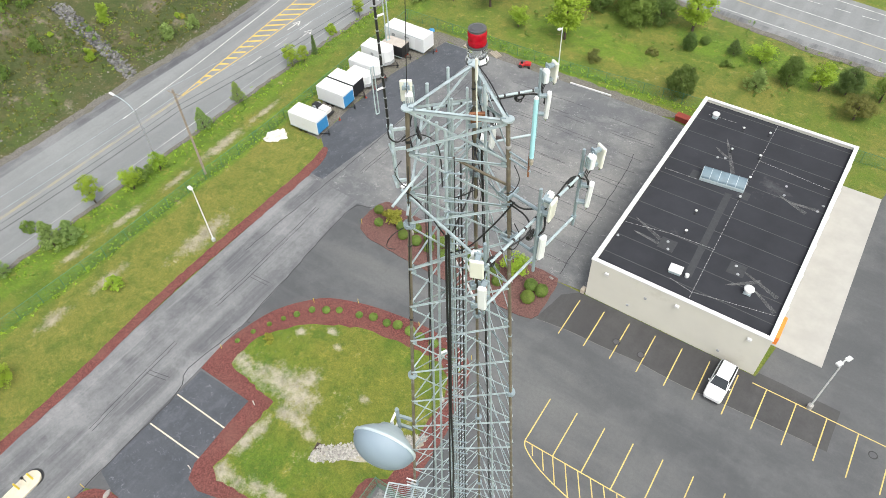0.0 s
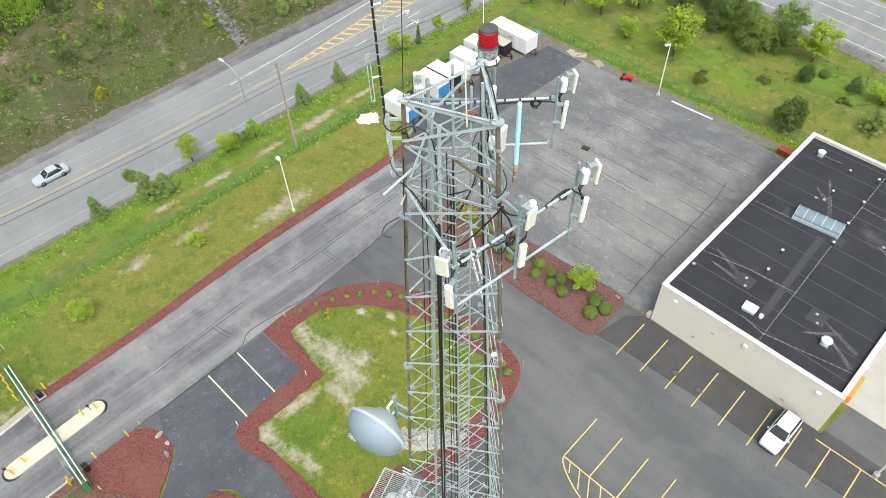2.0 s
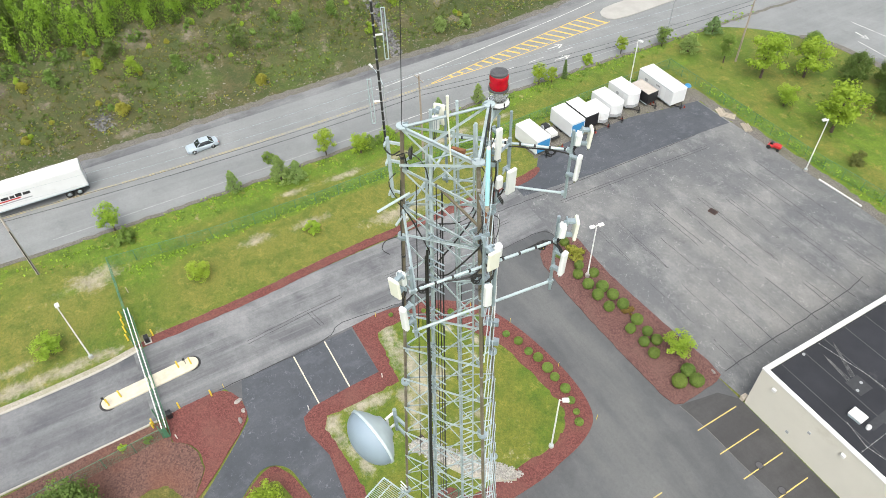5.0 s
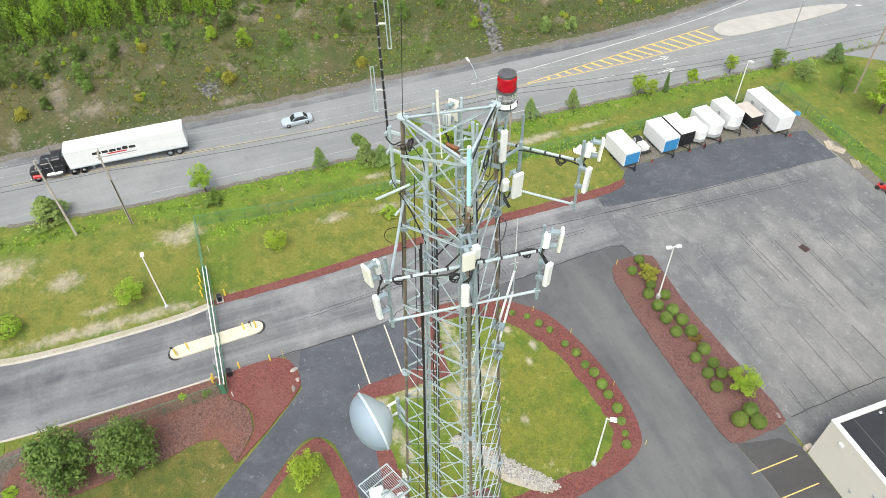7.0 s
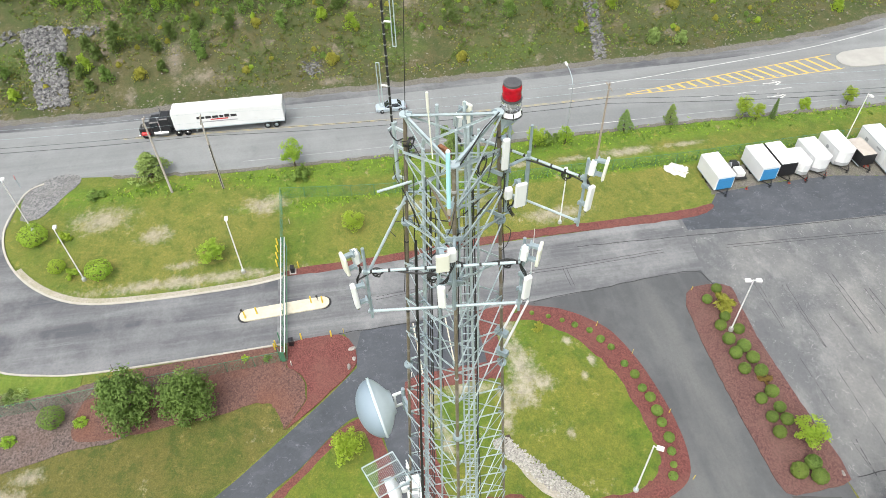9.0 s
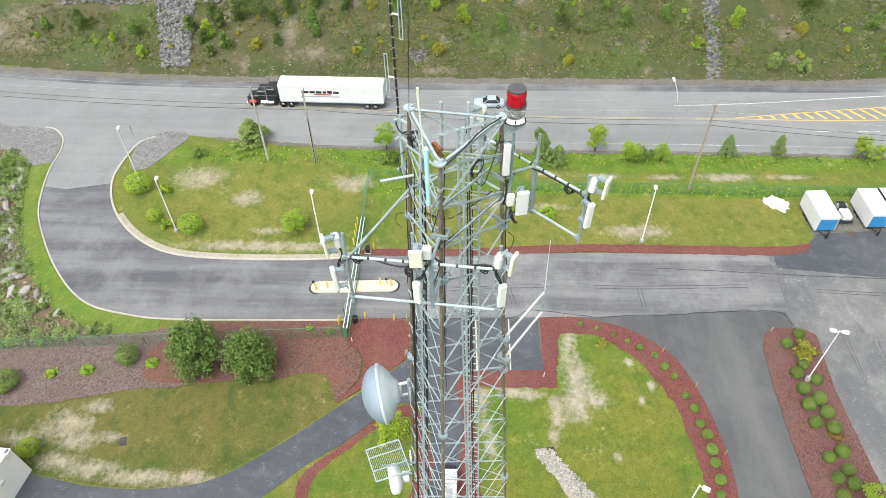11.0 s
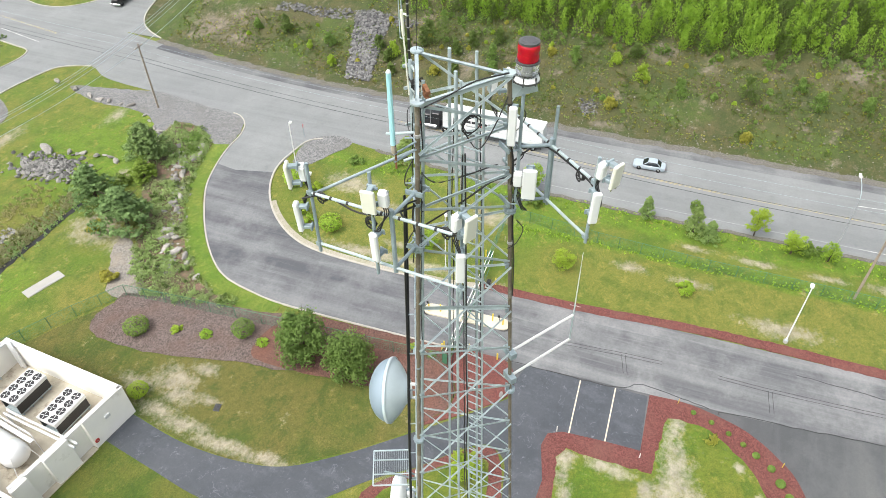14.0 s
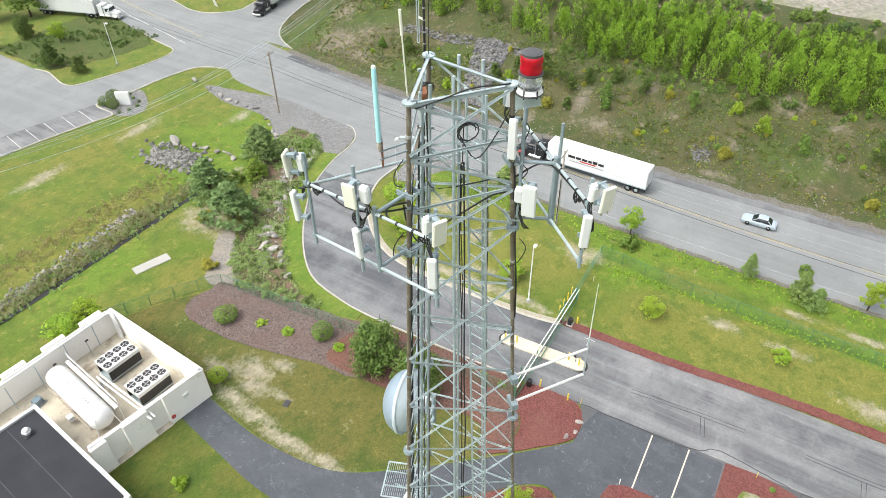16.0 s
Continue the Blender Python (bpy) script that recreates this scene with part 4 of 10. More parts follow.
setting("fenced_lawn", poly(bmesh.new(), ragged(smooth([(-38.7, 1.5), (-35.2, -2.3), (-30.0, -8.4), (-27.3, -11.7), (-24.2, -16.4), (-23.1, -20.8), (-23.0, -27.3), (-24.2, -34.5)], 6) + [(-24.4, -40), (-24.9, -50), (-25.7, -53.2), (-33, -49), (-36.5, -46), (-39, -38), (-40, -28), (-42.6, -20), (-42.8, -6)], 0.08, 0.7, 31), -0.1, 0.012), "fenced_lawn", "olive worn lawn inside the fence with pale bare soil", "lawn")
setting("yard_lawn", poly(bmesh.new(), ragged([(-20.7, -35.1), (-19.5, -28.2), (-18.6, -22.6), (-18.8, -17.8), (-20.5, -13.3), (-19.5, -5), (-10, -6.2), (20, -6.2), (20, -28), (-11.0, -28), (-11.9, -36.2)], 0.06, 0.7, 32), -0.1, 0.014), "yard_lawn", "darker green lawn in front of the plant yard", "lawn")
setting("gate_mulch_bed", poly(bmesh.new(), ragged(smooth([(-43.2, -5.8), (-43.55, -3), (-43.4, 0.1), (-42.0, 1.4), (-40.3, 1.8), (-38.6, 1.3), (-35.2, -2.3), (-32.5, -5.9)], 5) + smooth([(-34.2, -4.6), (-35.7, -3.7), (-37.7, -3.7), (-39, -4.4), (-40.1, -5.7)], 4), 0.05, 0.6, 18), -0.1, 0.11), "mulch", "red mulch bed beside the gate", "mulch bed")
setting("tree_mulch_bed", poly(bmesh.new(), ragged(smooth([(-42.95, -6.0), (-42.9, -13), (-42.6, -19), (-42.1, -24), (-39.6, -26.5), (-36.6, -27.2), (-34.5, -26.2), (-34.6, -20), (-35, -16), (-35.3, -12.8), (-36.0, -9.6), (-36.0, -8.0), (-35.5, -7.1), (-34.0, -6.4), (-32.5, -6.1)], 4) + [(-34.2, -4.7), (-35.7, -3.8), (-37.7, -3.8), (-39, -4.5), (-40.1, -5.75)], 0.1, 0.6, 19), -0.1, 0.086), "mulch_tree", "rust-brown needle-littered mulch under two trees", "mulch bed")
setting("shrub_bed", poly(bmesh.new(), ragged(smooth([(-41.6, -22), (-40.8, -30), (-39.8, -38), (-38.3, -46), (-36.3, -46.6), (-34.0, -47.3), (-32.0, -46.6), (-31.2, -44), (-31.2, -39.6), (-31.8, -35.7), (-32.6, -31.2), (-33.6, -26.9), (-34.2, -22), (-36, -20.5)], 4, True), 0.12, 0.6, 7), -0.1, 0.08), "mulch_old", "faded grey-brown mulch bed behind the fence", "mulch bed")
# the rocky garden slope between fence and drive
garden = smooth([(-69.0, -54.9), (-65.4, -54.1), (-59.1, -51.4), (-53.4, -48.6), (-48.6, -44.6), (-44.4, -40.6), (-42.1, -36.4), (-41.3, -32.7), (-40.3, -33), (-39.4, -38), (-38.6, -43.4), (-40.5, -47.6), (-45.9, -51.0), (-52, -55), (-58, -59), (-64, -62.5), (-69.2, -64), (-72.6, -64.2), (-73.2, -61.1), (-72.3, -58.4), (-70.4, -56)], 3, True)
setting("juniper_bed", poly(bmesh.new(), ragged(garden, 0.25, 0.8, 9), -0.1, 0.06), "garden_bed", "red-brown weedy bed with creeping shrubs and boulders", "mulch bed")
for name, pts in (("gravel_corner", [(-76.5, -88.9), (-77.7, -88.2), (-78.3, -84), (-79.4, -78), (-80.4, -71.9), (-79.1, -63.3), (-78.3, -56.8), (-77.8, -55.0), (-75.7, -53.3), (-72.8, -52.5), (-68.8, -52.3), (-69.4, -54), (-70.8, -57.4), (-73.4, -61.6), (-72.9, -64.2), (-69.2, -64), (-68.4, -64.4), (-73, -69.5), (-74.1, -75.2), (-74.1, -81.8)]), ("gravel_corner", [(-76.2, -40.8), (-73, -41.3), (-69.5, -40.6), (-69.3, -38.3), (-71.8, -36.8), (-75, -34.8), (-77.4, -34.6), (-78, -37.5)])):
    setting(name, poly(bmesh.new(), ragged(smooth(pts, 3, True), 0.15, 0.7, 10), -0.1, 0.058), "gravel", "grey gravel verge at the entrance", "gravel")
setting("path_gravel", poly(bmesh.new(), ragged(smooth([(-38.2, -49.4), (-37.0, -46.6), (-37.6, -44.6), (-39.2, -44.2), (-41.3, -46.2), (-43.2, -48.2), (-46.5, -52.4), (-45.4, -53.6), (-43.0, -52.6)], 3, True), 0.2, 0.6, 23), -0.1, 0.072), "gravel_pale", "pale grey-brown gravel patch by the fence corner", "gravel")
setting("trailer_gravel", poly(bmesh.new(), ragged([(-58.2, 50.2), (-59, 58), (-58.9, 68), (-57.4, 76), (-56.5, 80), (-38, 80), (-20, 80), (-16, 81.8), (-38, 82), (-57, 81.8), (-63.5, 81), (-63.9, 66), (-63.2, 51)], 0.25, 0.8, 11), -0.1, 0.025), "grit", "grey gravel strip under parked trailers", "gravel")
setting("tower_compound_gravel", poly(bmesh.new(), [(-20.5, -4.5), (6, -4.5), (6, 15.8), (-20.5, 15.8)], -0.1, 0.14), "gravel", "grey gravel tower compound", "gravel")
setting("building_apron", poly(bmesh.new(), [(3.9, 50.6), (9.2, 50.6), (8.8, 78.9), (3.9, 78.9)], -0.1, 0.10), "concrete", "pale concrete apron beside the building", "apron")

# the darker strip of asphalt along the shop front, with a pale joint at its edge
front_edge = smooth([(-18.0, 40.2), (-14.4, 40.7), (-9.9, 40.9), (-6.6, 41.1), (-1.8, 41.0), (4.7, 41.4), (12, 41.7)], 4)
setting("stall_strip", poly(bmesh.new(), ragged(front_edge + [(12, 46.6), (4.2, 46.6), (4.0, 46.0), (-15.6, 46.0), (-17.2, 44.6)], 0.03, 1.2, 51), -0.2, 0.0325), "asphalt_stalls", "dark brown-black asphalt strip under the stalls by the shop", "parking lot")
setting("old_seams", strip(bmesh.new(), ragged(front_edge, 0.04, 0.8, 52, False), 0.06, 0.03, 0.0345), "joint_pale", "thin pale joint in the asphalt", "seam")
# painted stall lines
bm = bmesh.new()
for k in range(7):
    x = -15.0 + 2.935 * k
    strip(bm, [(x, 39.8 + 0.05 * k), (x - 0.08, 45.0 + 0.04 * k)], 0.11, 0.03, 0.036)
strip(bm, [(4.0, 45.15), (40, 45.3)], 0.11, 0.03, 0.036)
for k in range(12):
    x = 5.45 + 2.87 * k
    strip(bm, [(x, 40.1), (x - 0.05, 45.2)], 0.11, 0.03, 0.0365)
for k in range(16):
    x = -11.85 + 2.93 * k
    strip(bm, [(x, 27.3), (x - 0.1, 32.5 + 0.04 * k)], 0.11, 0.03, 0.036)
strip(bm, [(-11.85, 27.25), (30, 27.9)], 0.11, 0.03, 0.0365)
strip(bm, smooth([(-11.85, 27.25), (-11.5, 26.7), (-10.4, 26.0), (-8.7, 25.3), (-5.9, 24.6), (0, 23.6), (12, 22.6)], 4), 0.11, 0.03, 0.037)
for x, d in ((-11.1, 1.0), (-10.0, 1.7), (-8.9, 2.3), (-7.6, 2.7), (-6.3, 2.9), (-5, 3.1), (-3.7, 3.2), (-2.4, 3.4), (-1.1, 3.6), (0.2, 3.7)):
    strip(bm, [(x, 27.3), (x + 0.62 * d, 27.3 - d)], 0.1, 0.03, 0.0366)
setting("stall_marking", bm, "stall_line", "faded yellow parking stall lines", "road marking")
bm = bmesh.new()
strip(bm, [(-43.6, 8.4), (-36.5, 8.6)], 0.14, 0.03, 0.047)
strip(bm, [(-43.8, 12.1), (-36.7, 12.15)], 0.14, 0.03, 0.047)
setting("pad_stall_marking", bm, "cream_line", "cream parking stall lines on the pad", "road marking")
# sealed seams and cracks in the asphalt
rnd = random.Random(31)
bm = bmesh.new()
double = lambda pts, gap: [[(x - gap / 2 * (0 if abs(pts[-1][0] - pts[0][0]) > abs(pts[-1][1] - pts[0][1]) else s), y - gap / 2 * (s if abs(pts[-1][0] - pts[0][0]) > abs(pts[-1][1] - pts[0][1]) else 0)) for x, y in pts] for s in (-1, 1)]
for pts in ([(-48.0, 4.6), (-48.6, 11.6), (-48.9, 17.3)], [(-48.6, 12.2), (-45.4, 12.9)], [(-48.9, 22.2), (-48.9, 27.8), (-49.5, 41)], [(-48.8, 27.5), (-45.2, 27.7)], [(-48.9, 48), (-48.2, 62), (-47.6, 74)]):
    for line in double(pts, 0.42):
        strip(bm, ragged(smooth(line, 4), 0.025, 0.8, 12, False), 0.055, 0.03, 0.049)
for pts in ([(-44.0, 22.6), (-44.5, 23.3), (-44.9, 29.7), (-45.5, 36), (-45.7, 42.5), (-43.7, 43.7), (-42.6, 44)], [(-43.6, 0), (-43.9, 11.9), (-45.2, 14.8), (-44.3, 22.3)], [(-55, 30), (-54.6, 42)], [(-52, 30), (-51, 55), (-50.5, 74)],
            [(-18.7, 47.1), (-19.0, 52.7), (-19.3, 59.9), (-19.6, 66.4), (-20.3, 71.5)]):
    strip(bm, ragged(smooth(pts, 4), 0.07, 0.7, 12, False), 0.09, 0.03, 0.049)
faint = bmesh.new()
for k in range(10):
    y = 48.6 + 3.05 * k
    x = -43 + rnd.uniform(0, 6)
    while x < -19:
        x1 = min(x + rnd.uniform(7, 16), -17.6)
        for dy in (0.0, 0.5) if rnd.random() < 0.6 else (0.0,):
            strip(faint, ragged([(x, y + dy), (x1, y + dy + rnd.uniform(-0.2, 0.4))], 0.05, 0.9, k, False), rnd.uniform(0.05, 0.09), 0.03, 0.049)
        x = x1 + rnd.uniform(0.5, 3)
setting("asphalt_seams", bm, "seam", "black sealed cracks in the asphalt", "seam")
setting("old_seams", faint, "seam_faint", "old weathered crack seams across the yard", "seam")
# darker resurfaced band in front of the trailers
setting("yard_band", poly(bmesh.new(), [(-58.3, 51), (-56.2, 49.2), (-54.6, 44.5), (-52.4, 44.5), (-51.2, 56), (-50.6, 74), (-50.2, 79.7), (-56.8, 79.6), (-57.6, 75), (-58.9, 68), (-59, 58)], -0.3, 0.041), "asphalt_fresh", "darker resurfaced asphalt band in front of the trailers", "yard")
# lush grass between the kerb and the rocky bed
outer_side = [(x + 1.45 * nx, y + 1.45 * ny) for (x, y), (nx, ny) in zip(kerb_out, [(lambda d: (-d.y, d.x))((Vector(kerb_out[min(i + 1, len(kerb_out) - 1)]) - Vector(kerb_out[max(i - 1, 0)])).normalized()) for i in range(len(kerb_out))]) if y < -27 and x > -71]
setting("kerb_lawn", strip(bmesh.new(), ragged(outer_side, 0.15, 0.9, 16, False), 2.6, 0, 0.075), "verge_lawn", "bright green grass strip along the kerb", "lawn")
# stony floor of the swale
setting("swale_bed", strip(bmesh.new(), ragged([(x, -64.5 - 0.01 * (x + 35)) for x in range(-51, 4, 3)], 0.2, 0.9, 17, False), 0.8, -0.6, -0.28), "seam", "dark wet line along the swale", "ditch")


# ---- the lattice tower ----
TC, TURN0, TOP, TAPER, SIDE = Vector((-4.975, 7.187)), -128.13, 55.22, 0.1, 1.58
OUT = {n: Vector((math.cos(radians(TURN0 + k)), math.sin(radians(TURN0 + k)), 0)) for n, k in (("A", 0), ("B", 120), ("C", 240))}


def leg_at(n, z):
    return Vector((*TC, z)) + OUT[n] * (SIDE + TAPER * (TOP - z)) / math.sqrt(3)


def face_at(a, b, f, z, off=0.0):
    """A point on a face of the tower, between legs a and b, pushed outwards by off."""
    p = leg_at(a, z).lerp(leg_at(b, z), f)
    return p + off * (OUT[a] + OUT[b]).normalized()


NODES = [55.22, 54.35, 53.45, 52.65, 51.35, 50.15, 48.9, 47.6, 46.25, 44.95, 43.6, 42.36]
while NODES[-1] > 3:
    NODES.append(NODES[-1] - 1.35 - 0.02 * (42 - NODES[-1]))
NODES.append(0.6)
tower = thing("lattice_tower", "tall three-legged galvanised steel lattice tower with brown weathered legs", "tower", pose(0, 0, 0))
for n in "ABC":
    leg = part("leg", tube(bmesh.new(), leg_at(n, 0.3), leg_at(n, TOP), 0.046, 14, 0.037), "leg", tower, "brown weathered tubular steel leg")
    bm = bmesh.new()
    tube(bm, leg_at(n, TOP), leg_at(n, TOP + 0.03), 0.10, 20)
    tube(bm, leg_at(n, TOP - 0.03), leg_at(n, TOP), 0.05, 12)
    part("cap_plate", bm, "galv", leg, "round pale cap plate")
    for z in (52.65, 47.5, 41.3, 35.2, 29, 23, 17, 11, 5):
        bm = bmesh.new()
        r = 0.038 + 0.01 * (TOP - z) / 55
        tube(bm, leg_at(n, z + 0.012), leg_at(n, z + 0.032), r + 0.075, 18)
        tube(bm, leg_at(n, z - 0.032), leg_at(n, z - 0.012), r + 0.075, 18)
        for k in range(8):
            c = Vector((math.cos(k * math.tau / 8), math.sin(k * math.tau / 8), 0)) * (r + 0.052)
            tube(bm, leg_at(n, z - 0.06) + c, leg_at(n, z + 0.06) + c, 0.012, 6)
        part("flange", bm, "galv_dark", leg, "bolted flange")
for a, b in (("A", "B"), ("B", "C"), ("C", "A")):
    out = (OUT[a] + OUT[b]).normalized()
    for i, z in enumerate(NODES[:-1]):
        w = 0.046 if z > 40 else 0.055
        p, q = leg_at(a, z), leg_at(b, z)
        heavy = i == 0
        if i < 3:
            bm = bmesh.new()
            angle_iron(bm, p + out * 0.03, q + out * 0.03, 0.06 if heavy else 0.036, Vector((0, 0, -1)), 0.01)
            part("horizontal_brace", bm, "galv", tower)
        nxt = NODES[i + 1]
        if i in (0, 1, 2):
            # the short top bays carry one bar each way, alternating
            ends = ((a, b), (b, a)) if i != 1 else ((a, b),)
        else:
            ends = ((a, b), (b, a))
        for k, (s, e) in enumerate(ends):
            bm = bmesh.new()
            angle_iron(bm, leg_at(s, z - 0.05) + out * (0.03 + 0.02 * k), leg_at(e, nxt + 0.06) + out * (0.03 + 0.02 * k), w, out if k else -out, 0.008, 0.4)
            part("diagonal_brace", bm, "galv", tower)
        if z > 40:
            for n, o in ((a, b), (b, a)):
                d = (leg_at(o, z) - leg_at(n, z)).normalized()
                bm = bmesh.new()
                rod(bm, leg_at(n, z) + d * 0.03 + out * 0.02, leg_at(n, z) + d * 0.12 + out * 0.02, 0.008, 0.11)
                part("gusset_plate", bm, "galv_dark", tower)
# climbing ladder inside one face
ladder = part("ladder", bmesh.new(), "galv", tower, "narrow steel climbing ladder")


bm = bmesh.new()
for f in (-0.19, 0.19):
    for z0, z1 in ((0.5, 20), (20, 38), (38, 55.0)):
        d = (leg_at("A", 50) - leg_at("C", 50)).normalized()
        tube(bm, face_at("C", "A", 0.34, z0, -0.16) + d * f, face_at("C", "A", 0.34, z1, -0.16) + d * f, 0.024, 6)
for z in np.arange(1, 55, 0.3):
    rod(bm, face_at("C", "A", 0.34, z, -0.16) - d * 0.19, face_at("C", "A", 0.34, z, -0.16) + d * 0.19, 0.02)
bm.to_mesh(ladder.data)
bm.free()
# vertical pipes that carry cables and mounts
for (a, b, f, off, z1, r) in (("C", "A", 0.36, 0.06, 55.42, 0.026), ("C", "A", 0.66, 0.08, 55.36, 0.03), ("A", "B", 0.28, -0.1, 54.95, 0.028), ("A", "B", 0.385, 0.0, 54.9, 0.034), ("B", "C", 0.45, -0.12, 55.45, 0.028)):
    bm = bmesh.new()
    tube(bm, face_at(a, b, f, 30, off), face_at(a, b, f, z1, off), r, 10)
    part("mounting_pipe", bm, "galv", tower, "grey vertical mounting pipe")
# waveguide ladder: short rungs that the cables are clipped to
for z in NODES[1:24]:
    for dz in (0.3, 0.62, 0.95):
        part("cable_bracket", rod(bmesh.new(), face_at("A", "B", 0.36, z - dz, 0.05), face_at("A", "B", 0.56, z - dz, 0.03), 0.03, 0.012), "galv_dark", tower)
    part("cable_standoff", rod(bmesh.new(), face_at("A", "B", 0.41, z - 0.3, 0.0), face_at("A", "B", 0.41, z - 0.3, 0.2), 0.03, 0.012), "galv_dark", tower)
rnd = random.Random(5)
for f, off, r, ztop in ((0.395, 0.20, 0.024, 52.7), (0.425, 0.22, 0.026, 52.9), (0.47, 0.03, 0.010, 54.4), (0.53, 0.0, 0.017, 54.3), (0.505, 0.01, 0.011, 53.4), (0.20, 0.02, 0.010, 54.2)):
    pts = [face_at("A", "B", f + rnd.uniform(-0.006, 0.006), z, off + rnd.uniform(-0.01, 0.01)) for z in np.arange(0.5, ztop, 2.4)] + [face_at("A", "B", f, ztop, off)]
    part("coax_cable", hose(bmesh.new(), pts, r, 6), "cable", tower, "black coaxial cable")
for f, r in ((0.52, 0.011), (0.55, 0.014)):
    pts = [face_at("B", "C", f + rnd.uniform(-0.015, 0.015), z, -0.14) for z in np.arange(20, 54.8, 1.7)]
    part("coax_cable", hose(bmesh.new(), pts, r, 6), "cable", tower, "black coaxial cable")
# jumpers that sag across the faces towards the antennas
for pts, r in (([face_at("A", "B", 0.34, 52.4, -0.1), face_at("A", "B", 0.2, 52.9, -0.05), face_at("A", "B", 0.06, 53.35, 0.02), leg_at("A", 53.5) + OUT["A"] * 0.1], 0.015),
               ([face_at("A", "B", 0.36, 52.1, -0.1), face_at("B", "C", 0.6, 52.9, -0.35), face_at("B", "C", 0.85, 53.3, -0.1), leg_at("C", 53.35) + OUT["C"] * 0.1], 0.017),
               ([face_at("A", "B", 0.4, 53.3, -0.1), face_at("B", "C", 0.35, 53.5, -0.3), leg_at("C", 53.6) - OUT["C"] * 0.2], 0.013),
               ([face_at("A", "B", 0.38, 51.9, -0.1), face_at("A", "B", 0.6, 52.3, 0.02), face_at("A", "B", 0.85, 53.0, 0.08), leg_at("B", 53.6) + OUT["B"] * 0.12], 0.016),
               ([leg_at("A", 54.6) + OUT["A"] * 0.1, face_at("A", "B", 0.12, 54.75, 0.0), face_at("A", "B", 0.3, 54.5, -0.05), face_at("A", "B", 0.33, 53.6, -0.1)], 0.012),
               ([leg_at("C", 54.9), face_at("B", "C", 0.8, 54.4, 0.03), face_at("B", "C", 0.62, 54.15, 0.05), face_at("B", "C", 0.5, 54.5, -0.05)], 0.011),
               ([face_at("B", "C", 0.98, 55.25, 0.03), face_at("B", "C", 0.6, 55.3, 0.04), face_at("B", "C", 0.3, 55.22, 0.05), face_at("B", "C", 0.05, 55.15, 0.04)], 0.012)):
    part("jumper_cable", hose(bmesh.new(), pts, r, 7), "cable", tower, "black jumper cable")
part("cable_coil", loop_cable(bmesh.new(), face_at("B", "C", 0.55, 54.62, 0.05), (leg_at("C", 54) - leg_at("B", 54)), (0, 0, 1), 0.15, 0.009, 3), "cable", tower, "coil of spare black cable")
part("cable_coil", loop_cable(bmesh.new(), leg_at("A", 54.75) - OUT["A"] * 0.1 + Vector((0.1, 0, 0)), OUT["A"].cross(Vector((0, 0, 1))), (0, 0, 1), 0.09, 0.011, 3), "cable", tower, "small coil of black cable")
bm = bmesh.new()
for dz, dx in ((0, 0), (0.06, 0.03), (-0.05, 0.04)):
    p = face_at("A", "B", 0.66, 55.1 + dz, -0.12)
    box(bm, -0.12, 0.12, -0.03, 0.03, -0.025, 0.025, 0, Matrix.Translation(p + Vector((dx, dx, 0))) @ pose(0, 0, 0, 10 * dz * 10, 0, 30 + 200 * dx))
part("rusted_bracket", bm, "rust", tower, "rusted steel clamp bracket")
bm = bmesh.new()
rod(bm, leg_at("A", 54.35).lerp(leg_at("B", 54.35), 0.45), leg_at("B", 53.9), 0.04, 0.03)
part("weathered_bar", bm, "leg", tower, "brown weathered steel bar")
# steel bands, bolts and strapped cable runs on the upper legs
rnd = random.Random(17)
for n in "ABC":
    for z in (54.55, 53.35, 51.9, 49.6):
        z += rnd.uniform(-0.2, 0.2)
        p = leg_at(n, z)
        part("leg_band", tube(bmesh.new(), p, p + Vector((0, 0, 1)) * rnd.choice((0.03, 0.05)), 0.05, 10), rnd.choice(("galv_dark", "black", "grey_clip")), tower, "clamp band round the leg")
for n, count in (("A", 1), ("B", 1), ("C", 2)):
    for k in range(count):
        a = rnd.uniform(0, 6.28)
        side_step = Vector((math.cos(a), math.sin(a), 0))
        pts = [leg_at(n, z) + side_step * (0.05 + rnd.uniform(0, 0.02)) + Vector((rnd.uniform(-0.015, 0.015), rnd.uniform(-0.015, 0.015), 0)) for z in np.arange(50.5, 54.3 - 0.8 * k, 0.9)]
        part("strapped_cable", hose(bmesh.new(), pts, rnd.uniform(0.008, 0.012), 6), "cable", tower, "black cable strapped along the leg")
for n, z in (("A", 54.2), ("A", 52.6), ("B", 53.1), ("B", 54.4), ("C", 53.9), ("C", 52.4), ("C", 54.7)):
    p = leg_at(n, z) + OUT[n] * 0.12
    q = p + Vector((rnd.uniform(-0.25, 0.25), rnd.uniform(-0.25, 0.25), -0.45))
    part("drip_loop", hose(bmesh.new(), [p, p.lerp(q, 0.4) + OUT[n] * 0.14, q + OUT[n] * 0.05, q - OUT[n] * 0.1 - Vector((0, 0, 1)) * 0.12], 0.009, 6), "cable", tower, "thin black drip loop")
for f, z0 in ((0.36, 46.5), (0.66, 46.0)):
    for k in range(2):
        pts = [face_at("C", "A", f + 0.05 * (k - 0.5) + rnd.uniform(-0.01, 0.01), z, 0.13 + rnd.uniform(-0.02, 0.02)) for z in np.arange(z0, 54.6 - k, 0.9)]
        part("strapped_cable", hose(bmesh.new(), pts, 0.010, 6), "cable", tower, "black cable strapped along the pipe")
# concrete feet
for n in "ABC":
    part("footing", tube(bmesh.new(), leg_at(n, -0.2), leg_at(n, 0.5), 0.6, 24), "concrete", tower, "round concrete footing")

